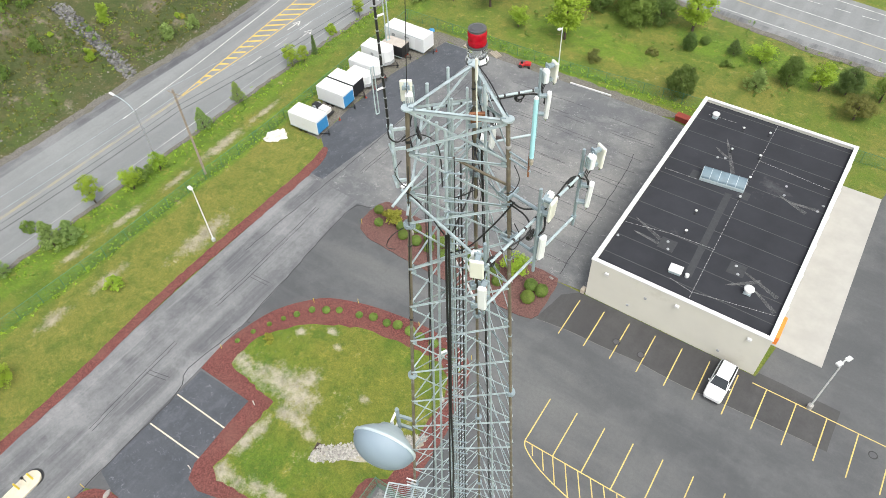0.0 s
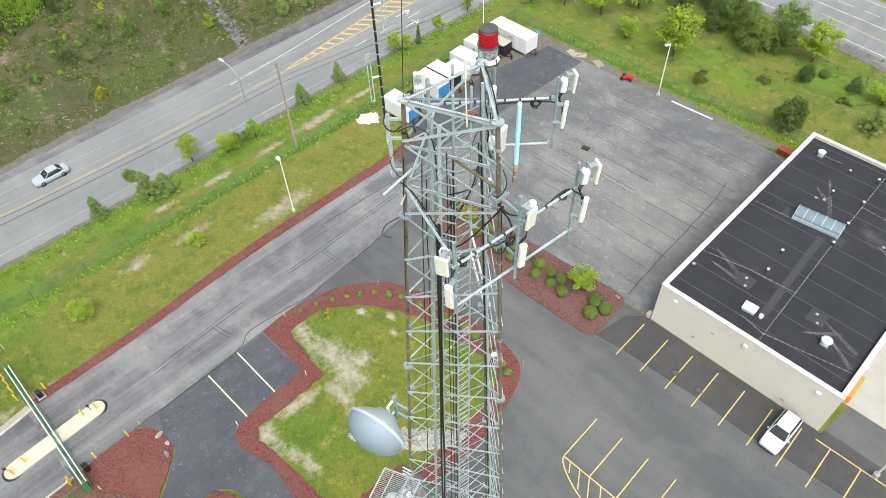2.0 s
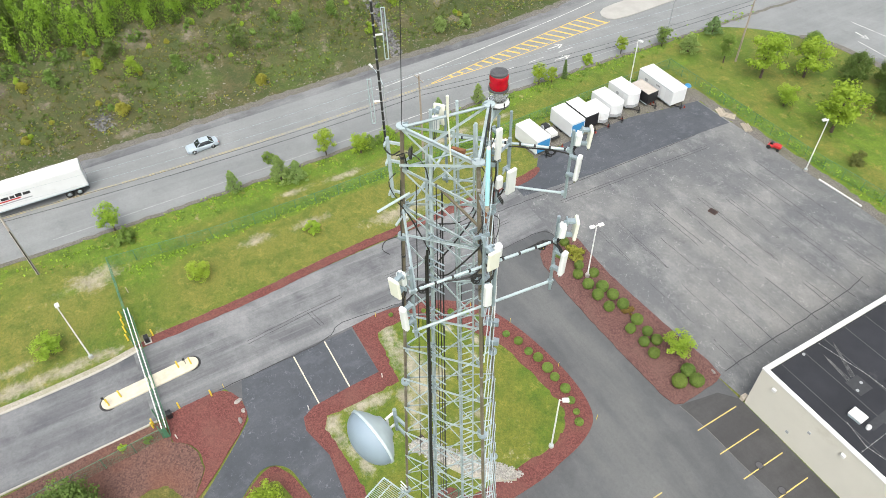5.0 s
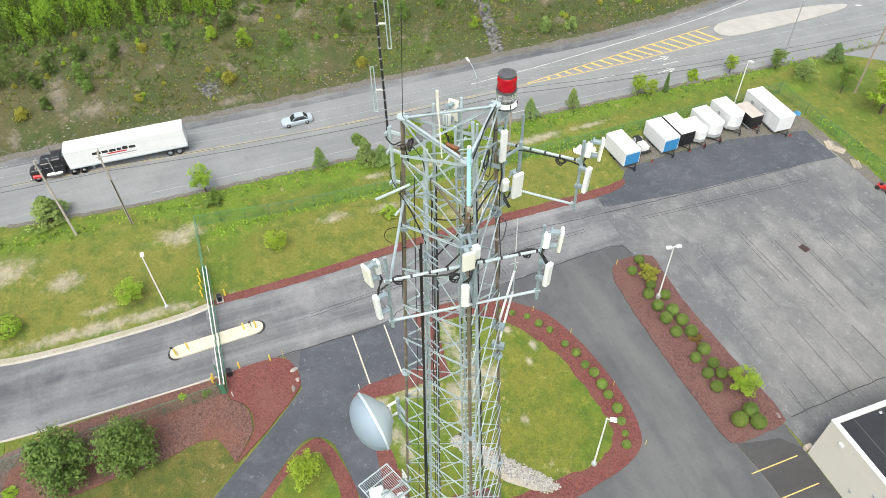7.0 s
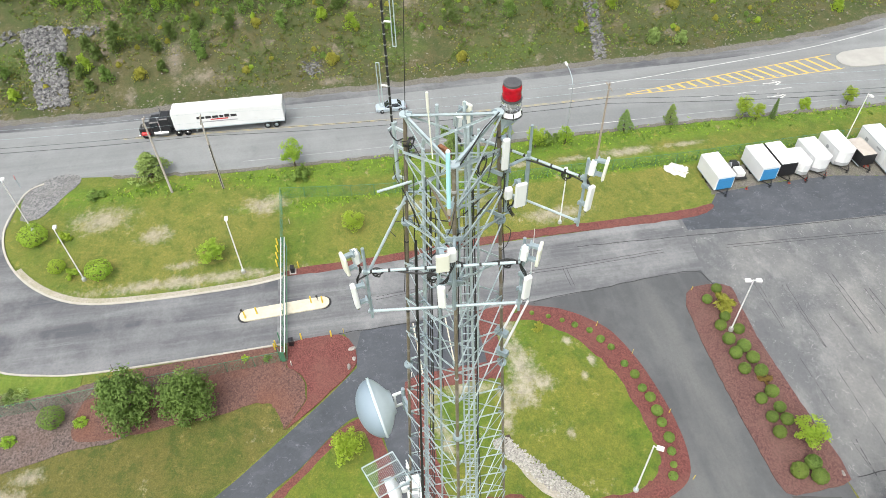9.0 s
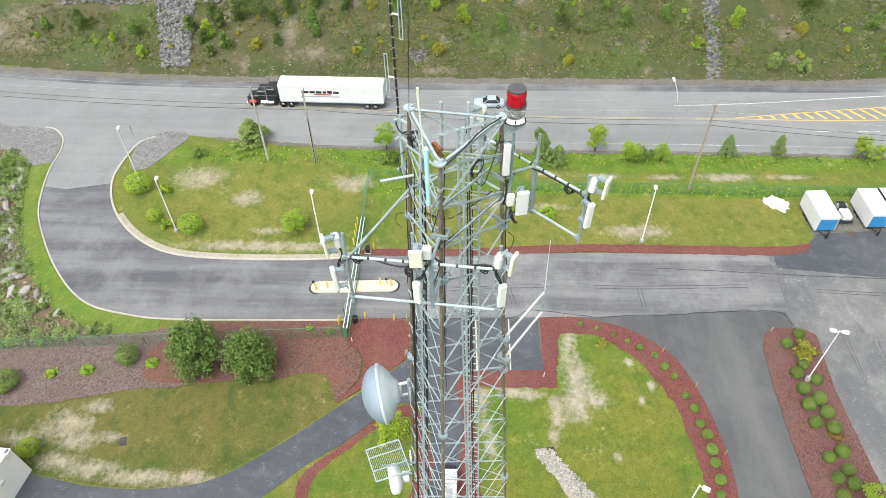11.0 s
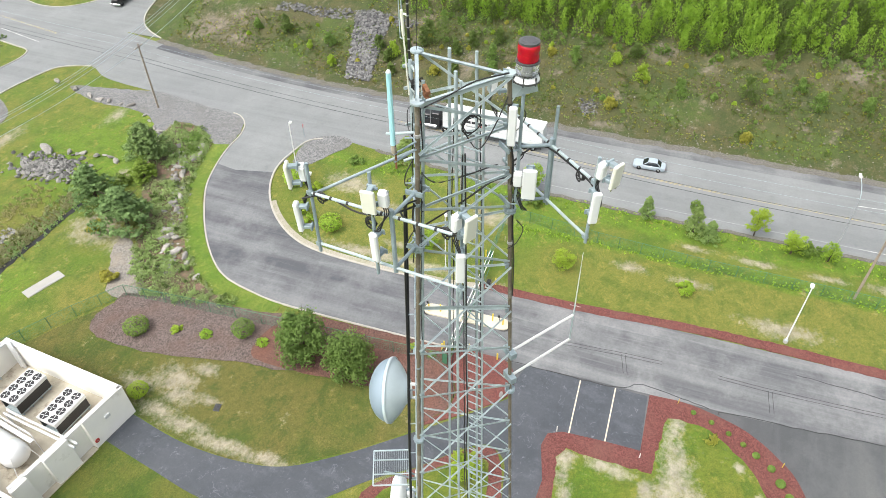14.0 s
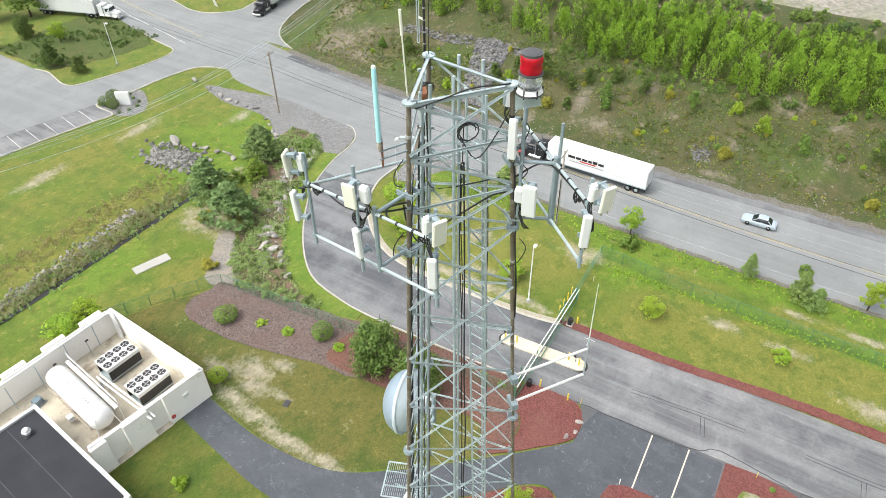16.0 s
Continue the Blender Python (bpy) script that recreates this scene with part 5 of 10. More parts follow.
# beacon beside the third leg
UP = Vector((0, 0, 1))
bc = Vector((-5.40, 8.27, 0))
beacon = thing("obstruction_beacon", "red-and-clear aviation obstruction beacon on a steel bracket", "beacon", pose(0, 0, 0))
part("red_lens", lathe(bmesh.new(), [(0.15, 55.44), (0.160, 55.45), (0.166, 55.50), (0.160, 55.545), (0.156, 55.56), (0.164, 55.58), (0.166, 55.64), (0.158, 55.69), (0.15, 55.70)], Matrix.Translation(bc), 36), "beacon_red", beacon, "ribbed red glass lens")
part("beacon_lid", tube(tube(bmesh.new(), bc + UP * 55.70, bc + UP * 55.735, 0.155, 28), bc + UP * 55.735, bc + UP * 55.75, 0.14, 28, 0.1), "lid", beacon, "dark grey flat lid")
part("lens_ring", tube(bmesh.new(), bc + UP * 55.415, bc + UP * 55.44, 0.182, 28), "lid", beacon, "dark ring between the lenses")
part("clear_lens", lathe(bmesh.new(), [(0.14, 55.20), (0.165, 55.225), (0.172, 55.31), (0.165, 55.39), (0.15, 55.415)], Matrix.Translation(bc), 28), "beacon_glass", beacon, "clear glass lower lens")
part("lens_rib", lathe(bmesh.new(), [(0.150, 55.295), (0.176, 55.302), (0.176, 55.318), (0.150, 55.325)], Matrix.Translation(bc), 28), "beacon_glass", beacon)
part("lamp_core", tube(bmesh.new(), bc + UP * 55.19, bc + UP * 55.41, 0.055, 16, 0.05), "grey", beacon, "grey lamp post inside the glass")
part("reflector", tube(bmesh.new(), bc + UP * 55.21, bc + UP * 55.24, 0.13, 24, 0.10), "chrome", beacon, "bright reflector ring")
part("upper_reflector", tube(bmesh.new(), bc + UP * 55.37, bc + UP * 55.40, 0.09, 24, 0.13), "chrome", beacon, "bright upper reflector")
part("beacon_base", tube(tube(bmesh.new(), bc + UP * 55.145, bc + UP * 55.20, 0.20, 28, 0.175), bc + UP * 55.10, bc + UP * 55.145, 0.14, 20, 0.19), "radome_white", beacon, "pale cast base")
part("base_ring", tube(bmesh.new(), bc + UP * 55.115, bc + UP * 55.135, 0.205, 28), "lid", beacon, "dark clamp ring")
for k in range(6):
    c = Vector((math.cos(k * math.tau / 6), math.sin(k * math.tau / 6), 0)) * 0.19
    part("clamp_bolt", tube(bmesh.new(), bc + c + UP * 55.09, bc + c + UP * 55.22, 0.012, 6), "black", beacon)
bm = bmesh.new()
rod(bm, leg_at("C", 54.98), bc + OUT["C"] * 0.15 + UP * 55.09, 0.012, 0.34)
rod(bm, leg_at("C", 54.72), bc + UP * 55.07, 0.03, 0.012)
part("beacon_bracket", bm, "galv", beacon, "galvanised shelf bracket")


# ---- antennas ----
def panel_antenna(at, facing, tall, wide, deep, tilt=0.0, material="radome", group="sector panel antennas", remote=None):
    """A panel antenna that faces along 'facing', with its back bracket; its middle is at 'at'."""
    rz = math.degrees(math.atan2(facing[1], facing[0])) - 90
    ob = thing("panel_antenna", "cream flat panel antenna on a pipe bracket" if material == "radome" else "white slim panel antenna on a pipe bracket", "antenna", Matrix.Translation(at) @ pose(0, 0, 0, -tilt, 0, rz), group)
    bm = bmesh.new()
    box(bm, -wide / 2, wide / 2, -deep / 2, deep / 2, -tall / 2, tall / 2, min(0.02, deep * 0.3))
    part("radome", bm, material, ob)
    for z in (-tall * 0.36, tall * 0.36):
        bm = bmesh.new()
        box(bm, -0.04, 0.04, -deep / 2 - 0.13, -deep / 2, z - 0.03, z + 0.03, 0.006)
        box(bm, -0.07, 0.07, -deep / 2 - 0.15, -deep / 2 - 0.12, z - 0.045, z + 0.045, 0.006)
        part("bracket", bm, "galv_dark", ob)
    for x in (-wide * 0.25, wide * 0.25):
        part("connector", tube(bmesh.new(), (x, 0, -tall / 2 - 0.05), (x, 0, -tall / 2), 0.014, 8), "chrome", ob)
    if remote:
        sx, sy = remote
        radio = part("remote_radio", box(bmesh.new(), sx - 0.075, sx + 0.075, sy - 0.055, sy + 0.055, -0.15, 0.12, 0.025), "radome_white", ob, "white remote radio unit")
        part("radio_visor", box(bmesh.new(), sx - 0.06, sx + 0.06, sy - 0.045, sy + 0.045, 0.12, 0.14, 0.01), "radome_white", radio)
        for k in range(4):
            x = sx - 0.054 + 0.036 * k
            part("cooling_fin", box(bmesh.new(), x - 0.006, x + 0.006, sy - 0.075, sy - 0.055, -0.13, 0.10), "galv", radio)
        for k in range(3):
            part("jumper", hose(bmesh.new(), [(sx - 0.04 + 0.04 * k, sy, -0.15), (sx - 0.04 + 0.03 * k, sy - 0.03, -0.32), (sx * 0.5, sy * 0.6, -0.5 - 0.05 * k), (0.02 * k, -deep / 2 - 0.1, -0.68)], 0.010, 5), "cable", radio, "black jumper tail")
        part("tilt_arm", rod(bmesh.new(), (0, -deep / 2 - 0.13, tall * 0.36), (sx * 0.6, sy, 0.16), 0.022, 0.035), "galv_dark", ob, "galvanised tilt arm")
    return ob


def sector_frame(n, centre_lo, centre_hi, along, half, label):
    """A stand-off frame with two rails, end pipes and arms back to its leg."""
    ob = thing("sector_frame", label, "antenna mount", pose(0, 0, 0), "sector frames")
    along = Vector(along).normalized()
    lo, hi = Vector(centre_lo), Vector(centre_hi)
    for c, name in ((lo, "lower_rail"), (hi, "upper_rail")):
        part(name, tube(bmesh.new(), c - along * half[0], c + along * half[1], 0.026, 12), "galv", ob, "galvanised rail tube")
    for c in (lo, hi):
        bm = bmesh.new()
        tube(bm, leg_at(n, c.z) + (c - leg_at(n, c.z)).normalized() * 0.04, c, 0.03, 12)
        for d in (-0.09, 0.09):
            rod(bm, leg_at(n, c.z) + along * d * 1.3 - (c - leg_at(n, c.z)).normalized() * 0.09, leg_at(n, c.z) + along * d * 1.3 + (c - leg_at(n, c.z)).normalized() * 0.12, 0.02, 0.02)
        rod(bm, leg_at(n, c.z) + along * 0.15 + (c - leg_at(n, c.z)).normalized() * 0.1, leg_at(n, c.z) - along * 0.15 + (c - leg_at(n, c.z)).normalized() * 0.1, 0.025, 0.09)
        rod(bm, leg_at(n, c.z) + along * 0.15 - (c - leg_at(n, c.z)).normalized() * 0.09, leg_at(n, c.z) - along * 0.15 - (c - leg_at(n, c.z)).normalized() * 0.09, 0.025, 0.09)
        part("standoff_arm", bm, "galv_dark", ob, "clamped stand-off arm")
    part("standoff_post", tube(bmesh.new(), lo - Vector((0, 0, 0.08)), hi + Vector((0, 0, 0.12)), 0.038, 14), "galv_dark", ob, "grey vertical post")
    for s, h in ((-1, half[0]), (1, half[1])):
        for c in (lo, hi):
            p = c + along * s * (h - 0.06)
            part("end_clamp", rod(bmesh.new(), p - along * 0.04, p + along * 0.035, 0.075, 0.075), "galv_dark", ob, "crossover plate clamp")
    for k in range(9):
        p = hi + along * (-half[0] + (half[0] + half[1]) * (k + 0.5) / 9)
        part("cable_tie", tube(bmesh.new(), p - along * 0.018, p + along * 0.02, 0.031, 10), "cable", ob, "black cable tie")
    return ob


def antenna_pipe(p, z0, z1):
    ob = tagged(part("antenna_pipe", tube(bmesh.new(), (p[0], p[1], z0), (p[0], p[1], z1), 0.028, 10), "galv_dark", None), "grey vertical pipe that carries antennas", "pipe", "antenna pipes")
    return ob


# frame on leg B
bl, br = Vector((-3.49, 5.43, 52.67)), Vector((-3.16, 8.08, 52.77))
ba = (br - bl).normalized()
bmid = bl.lerp(br, 0.56)
sector_frame("B", bmid, bmid + Vector((0.02, 0, 1.05)), ba, ((bmid - bl).length, (br - bmid).length), "galvanised two-rail sector frame on a tower leg")
bout = ba.cross(UP)
# frame on leg C
cl, cr = Vector((-6.95, 8.55, 52.84)), Vector((-4.80, 9.60, 52.86))
ca = (cr - cl).normalized()
cmid = cl.lerp(cr, 0.5) - Vector((-0.25, 0.45, 0)) * 0.6
cmid = Vector((-5.62, 8.72, 52.85))
ca = (Vector((-4.83, 9.595, 52.85)) - cmid).normalized()
sector_frame("C", cmid, cmid + Vector((0, 0, 1.08)), ca, (1.35, 1.18), "galvanised two-rail sector frame on the beacon leg")
for p, z0, z1 in ((br - ba * 0.05, 52.55, 54.35), (bl + ba * 0.06, 52.5, 54.25), (bmid + bout * 0.12 - ba * 0.25, 52.6, 54.55), (Vector((-4.83, 9.57, 0)), 52.75, 54.4), (cmid - ca * 1.25, 52.75, 54.5), (Vector((-5.66, 8.75, 0)), 52.7, 54.62), (Vector((-5.34, 8.26, 0)), 52.9, 54.9)):
    antenna_pipe(p, z0, z1)
for at, facing, tall, wide, deep, tilt, mat, radio in (
        ((-2.95, 8.22, 54.17), (0.47, 0.88), 0.42, 0.215, 0.055, 4, "radome", (0.05, -0.22)),
        ((-2.97, 8.08, 53.38), (0.9, 0.35), 0.56, 0.135, 0.085, 3, "radome_white", None),
        ((-3.02, 6.70, 54.17), (1.0, 0.03), 0.42, 0.215, 0.055, 4, "radome", (-0.17, -0.14)),
        ((-3.12, 6.68, 53.24), (0.95, -0.3), 0.56, 0.135, 0.085, 3, "radome_white", None),
        ((-3.43, 5.18, 54.00), (0.36, -0.93), 0.42, 0.215, 0.055, 4, "radome", (0.05, -0.21)),
        ((-3.38, 5.26, 53.25), (0.25, -0.95), 0.56, 0.135, 0.085, 3, "radome_white", None),
        ((-4.70, 9.86, 54.22), (0.5, 0.86), 0.42, 0.215, 0.055, 4, "radome", (0.06, -0.22)),
        ((-4.66, 9.64, 53.60), (0.85, 0.5), 0.60, 0.135, 0.085, 3, "radome_white", None),
        ((-5.20, 8.50, 53.38), (0.97, 0.2), 0.60, 0.23, 0.08, 3, "radome_white", (0.19, -0.13)),
        ((-5.17, 8.16, 54.42), (0.97, 0.2), 0.70, 0.13, 0.08, 2, "radome_white", None),
        ((-6.55, 7.72, 54.4), (-0.6, 0.8), 0.44, 0.23, 0.06, 4, "radome", (0.05, -0.3))):
    panel_antenna(Vector(at), facing, tall, wide, deep, tilt, mat, remote=radio)
for at, ax in ((br + Vector((-0.05, -0.28, 1.0)), ba), (bl + Vector((0.02, 0.25, 1.0)), ba), (cmid + ca * 0.78 + Vector((0, 0, 0.98)), ca), (bmid - ba * 0.35 + Vector((0.06, 0, 0.85)), ba)):
    tagged(part("cable_coil", loop_cable(bmesh.new(), at, ax, UP, 0.075, 0.012, 4), "cable", None), "coil of black jumper cable on the frame", "cable", "jumper coils")
for p, q in ((bl + Vector((0.03, 0.1, 1.03)), leg_at("A", 53.35)), (cmid - ca * 1.1 + Vector((0, 0, 1.0)), leg_at("A", 53.2))):
    tagged(part("tieback_brace", tube(bmesh.new(), p, q + (q - p).normalized() * 0.25, 0.026, 10), "galv", None), "galvanised tie-back tube from frame to leg", "brace", "tie-back braces")
for n, (z, ln) in (("A", (53.7, 0.55)),):
    o = OUT[n]
    tagged(part("stub_arm", tube(bmesh.new(), leg_at(n, z) + Vector((0.1, 0.1, 0.08)), leg_at(n, z) + Vector((0.05, -0.55, -0.12)), 0.026, 10), "galv", None), "short galvanised stub tube on the leg", "brace")
# bundles of jumpers from the leg to the panels
for pts in ([leg_at("B", 53.6), bmid + Vector((-0.3, 0, 0.95)), bmid + Vector((0, 0.3, 1.0)), br + Vector((-0.1, -0.2, 1.02)), Vector((-3.05, 8.0, 53.75))],
            [leg_at("B", 53.5), bmid + Vector((-0.2, -0.1, 0.9)), bmid + Vector((0.05, -0.5, 1.0)), bl + Vector((0.0, 0.3, 1.02)), Vector((-3.42, 5.35, 53.6))],
            [leg_at("C", 53.6), cmid + Vector((-0.05, -0.2, 1.0)), cmid + ca * 0.5 + Vector((0, 0, 1.02)), cmid + ca * 1.05 + Vector((0, 0, 1.0)), Vector((-4.78, 9.62, 53.75))],
            [leg_at("C", 53.3), Vector((-5.35, 8.35, 53.0)), Vector((-5.3, 8.4, 53.15))], [leg_at("C", 53.1), Vector((-5.28, 8.2, 53.6)), Vector((-5.24, 8.15, 54.05))]):
    tagged(part("jumper_hose", hose(bmesh.new(), pts, 0.016, 7), "cable", None), "bundle of black jumper cables along the frame", "cable", "jumper bundles")
# pale cyan omni antenna on outriggers
omni = thing("omni_antenna", "pale cyan fibreglass omni antenna with brass base", "antenna", pose(0, 0, 0))
o = Vector((-3.545, 6.895, 0))
part("fibreglass_tube", tube(bmesh.new(), o + UP * 54.84, o + UP * 55.93, 0.036, 14, 0.034), "cyan", omni)
part("tip", tube(bmesh.new(), o + UP * 55.93, o + UP * 55.96, 0.036, 14, 0.02), "white", omni)
part("base_ferrule", tube(tube(bmesh.new(), o + UP * 54.70, o + UP * 54.84, 0.028, 12), o + UP * 54.75, o + UP * 54.79, 0.036, 12), "lumber", omni, "brass-coloured base sleeve")
part("support_rod", tube(bmesh.new(), o + Vector((-0.04, 0.01, 54.42)), o + Vector((-0.04, 0.01, 54.90)), 0.016, 8), "rust", omni, "rusted support rod")
for z in (54.55, 54.68):
    part("outrigger", tube(bmesh.new(), leg_at("B", z - 0.05), o + UP * z, 0.016, 8), "galv_dark", omni)
# dipole mast beside leg A
mast = thing("dipole_mast", "slim dark mast with folded dipole loops and taped cable", "antenna", pose(0, 0, 0))
mb = Vector((-5.77, 6.25, 0))
part("mast_pipe", tube(bmesh.new(), mb + UP * 54.8, mb + UP * 62.4, 0.021, 10, 0.015), "cable", mast, "dark mast pipe")
band = mesh_of("tape_band", tube(bmesh.new(), (0, 0, 0), (0, 0, 0.02), 0.024, 8), "grey")
for z in np.arange(54.9, 62.3, 0.19):
    tape = tagged(new("tape_band", band), "grey tape band")
    tape.parent, tape.location = mast, mb + UP * float(z)
for z, s in ((55.67, -1), (56.83, 1), (58.3, -1), (59.8, 1)):
    arm = Vector((0.35, 0.94, 0)) * 0.13 * s
    bm = tube(bmesh.new(), mb + UP * z, mb + arm + UP * z, 0.016, 8)
    loop = part("dipole_arm", bm, "white", mast, "white dipole feed arm")
    bm = bmesh.new()
    for dx in (0.0, 0.055):
        e = arm.normalized() * dx
        tube(bm, mb + arm + e + UP * (z - 0.42), mb + arm + e + UP * (z + 0.42), 0.009, 6)
    for dz in (-0.42, 0.42):
        tube(bm, mb + arm + UP * (z + dz), mb + arm * 1.42 + UP * (z + dz), 0.009, 6)
    part("dipole_loop", bm, "galv", loop, "bare folded dipole loop")
bm = bmesh.new()
tube(bm, mb + Vector((0.03, 0.02, 53.6)), mb + Vector((0.03, 0.02, 54.95)), 0.035, 12)
for z in (53.75, 54.45, 54.85):
    rod(bm, leg_at("A", z), mb + UP * z, 0.035, 0.05)
    rod(bm, mb + Vector((-0.1, 0.08, z)), mb + Vector((0.1, -0.08, z)), 0.03, 0.05)
part("mast_bracket", bm, "galv", mast, "galvanised side bracket")
part("feed_cable", hose(bmesh.new(), [mb + UP * 54.95, mb + Vector((0.03, -0.05, 54.75)), mb + Vector((0.12, 0.05, 54.62)), leg_at("A", 54.7), leg_at("A", 54.3) - OUT["A"] * 0.1], 0.014, 6), "cable", mast, "black feed cable")
whip = tagged(part("whip_antenna", tube(bmesh.new(), leg_at("A", TOP + 0.03), leg_at("A", TOP + 2.6), 0.006, 6), "cable", None), "thin dark whip antenna on a cap plate", "antenna")
w2 = thing("whip_antenna", "pale stub whip antenna on the top bay", "antenna", pose(0, 0, 0))
part("rod", tube(bmesh.new(), (-4.45, 6.78, 55.1), (-4.44, 6.74, 56.0), 0.012, 8), "radome", w2)
part("radome", tube(bmesh.new(), (-4.44, 6.74, 56.0), (-4.43, 6.73, 56.36), 0.022, 10), "radome", w2)
# whip on a two-arm side mount
side = thing("side_arm_antenna", "thin whip antenna on two white side arms", "antenna", pose(0, 0, 0))
su, sl = Vector((-6.88, 9.42, 48.85)), Vector((-6.90, 9.43, 48.02))
for p in (su, sl):
    part("side_arm", tube(bmesh.new(), leg_at("C", p.z - 0.05), p, 0.03, 10), "white", side, "white side arm tube")
    bm = bmesh.new()
    rod(bm, leg_at("C", p.z - 0.05) - ca * 0.16, leg_at("C", p.z - 0.05) + ca * 0.16, 0.14, 0.16)
    part("arm_clamp", bm, "galv_dark", side)
part("mount_bar", tube(bmesh.new(), sl - UP * 0.05, su + UP * 0.35, 0.018, 8), "galv", side)
part("whip", tube(bmesh.new(), su + UP * 0.3, Vector((-6.88, 9.40, 50.7)), 0.013, 8, 0.006), "radome_white", side)
for k in range(3):
    a = Vector((math.cos(k * 2.1), math.sin(k * 2.1), -0.6)) * 0.13
    part("radial", tube(bmesh.new(), su + UP * 0.3, su + UP * 0.3 + a, 0.005, 6), "white", side)

# ---- microwave dish ----
dc = Vector((-6.22, 5.19, 45.03))
dface = Vector((0.20, -0.975, -0.10)).normalized()
dish = thing("microwave_dish", "large drum microwave dish with a domed grey-blue radome", "dish antenna", pose(0, 0, 0))
turn = dface.to_track_quat("Z", "Y").to_matrix().to_4x4()
R = 0.85


dm = Matrix.Translation(dc) @ turn
part("dish_radome", lathe(bmesh.new(), [(R * math.cos(a), 0.06 + 0.58 * math.sin(a)) for a in np.linspace(0, math.pi / 2, 12)[:-1]] + [(0, 0.64)], dm), "dish", dish, "domed grey-blue radome")
part("rim", lathe(bmesh.new(), [(R - 0.02, 0.095), (R + 0.03, 0.10), (R + 0.032, 0.02), (R, 0.01)], dm), "dish_back", dish, "pale rim band")
part("reflector_back", lathe(bmesh.new(), [(R, 0.03), (R * 0.90, -0.08), (R * 0.68, -0.22), (R * 0.45, -0.33), (R * 0.37, -0.42), (0.0, -0.42)], dm), "dish_back", dish, "pale shallow reflector back")
side = UP.cross(dface).normalized()
back = dc - dface * 0.42
pole = leg_at("A", 45.0) + OUT["A"] * 0.20 + dface * 0.12
bm = bmesh.new()
for k in (-0.3, 0.3):
    rod(bm, back + UP * k, back - dface * 0.30 + UP * k, 0.05, 0.07)
rod(bm, back - dface * 0.05 - UP * 0.3, back - dface * 0.05 + UP * 0.3, 0.05, 0.06)
part("mount_fork", bm, "radome_white", dish, "white mounting fork")
part("mount_pole", tube(bmesh.new(), back - dface * 0.30 - UP * 0.55 + side * 0.04, back - dface * 0.30 + UP * 0.5 + side * 0.04, 0.055, 14), "galv_dark", dish, "grey pipe mast")
for z in (44.75, 45.25):
    q = back - dface * 0.30
    part("leg_clamp", rod(bmesh.new(), Vector((q.x, q.y, z)), leg_at("A", z), 0.07, 0.11), "galv_dark", dish, "bolted leg clamp")
bm = bmesh.new()
rod(bm, dm @ Vector((-0.09, -0.70, 0.40)), dm @ Vector((0.09, -0.70, 0.40)), 0.05, 0.02)
part("badge", bm, "red", dish, "small red maker's mark")
# ice shield and drum dish lower on the same leg
shield = thing("ice_shield", "flat white steel bar grating above a drum dish", "ice shield", pose(0, 0, 0))
g0, gu, gv = Vector((-6.23, 4.32, 41.55)), Vector((-0.40, 1.02, 0.0)), Vector((1.09, 0.46, 0.08))
for p, q in ((g0, g0 + gu), (g0 + gv, g0 + gu + gv), (g0, g0 + gv), (g0 + gu, g0 + gu + gv)):
    part("frame_bar", rod(bmesh.new(), p, q, 0.035), "galv", shield)
for k in (0.27, 0.68):
    part("cross_bar", rod(bmesh.new(), g0 + gv * k - UP * 0.02, g0 + gu + gv * k - UP * 0.02, 0.03), "galv", shield)
for k in range(1, 19):
    part("grate_bar", rod(bmesh.new(), g0 + gu * k / 19, g0 + gu * k / 19 + gv, 0.006, 0.025), "galv", shield)
for k in (0.3, 0.9):
    part("strut", rod(bmesh.new(), g0 + gu * k + gv * 0.6 - UP * 0.02, leg_at("A", 41.0 + 0.3 * k), 0.04), "galv_dark", shield)
small = thing("drum_dish", "white drum microwave dish under an ice shield", "dish antenna", pose(0, 0, 0))
sm = Matrix.Translation((-5.95, 5.22, 40.15)) @ dface.to_track_quat("Z", "Y").to_matrix().to_4x4()
part("drum", lathe(bmesh.new(), [(0.0, 0.20), (0.47, 0.19), (0.50, 0.16), (0.50, -0.04), (0.40, -0.14), (0.16, -0.22), (0, -0.22)], sm, 32), "radome_white", small)
part("outdoor_unit", box(bmesh.new(), -0.14, 0.14, -0.16, 0.16, -0.45, -0.24, 0.03, sm), "radome_white", small, "white radio unit behind the drum")
for z in (39.95, 40.35):
    part("dish_bracket", rod(bmesh.new(), Vector((-5.98, 5.42, z)), leg_at("A", z), 0.07, 0.09), "galv_dark", small)
for k, z in enumerate((41.15, 41.35, 41.6)):
    p = leg_at("A", z)
    tagged(part("clamp_rod", tube(bmesh.new(), p + OUT["A"] * 0.1 - side * 0.16, p + OUT["A"] * 0.1 + side * 0.16 + UP * 0.06, 0.022, 8), "radome_white", None), "short white clamp rod on the tower leg", "clamp", "leg clamps")


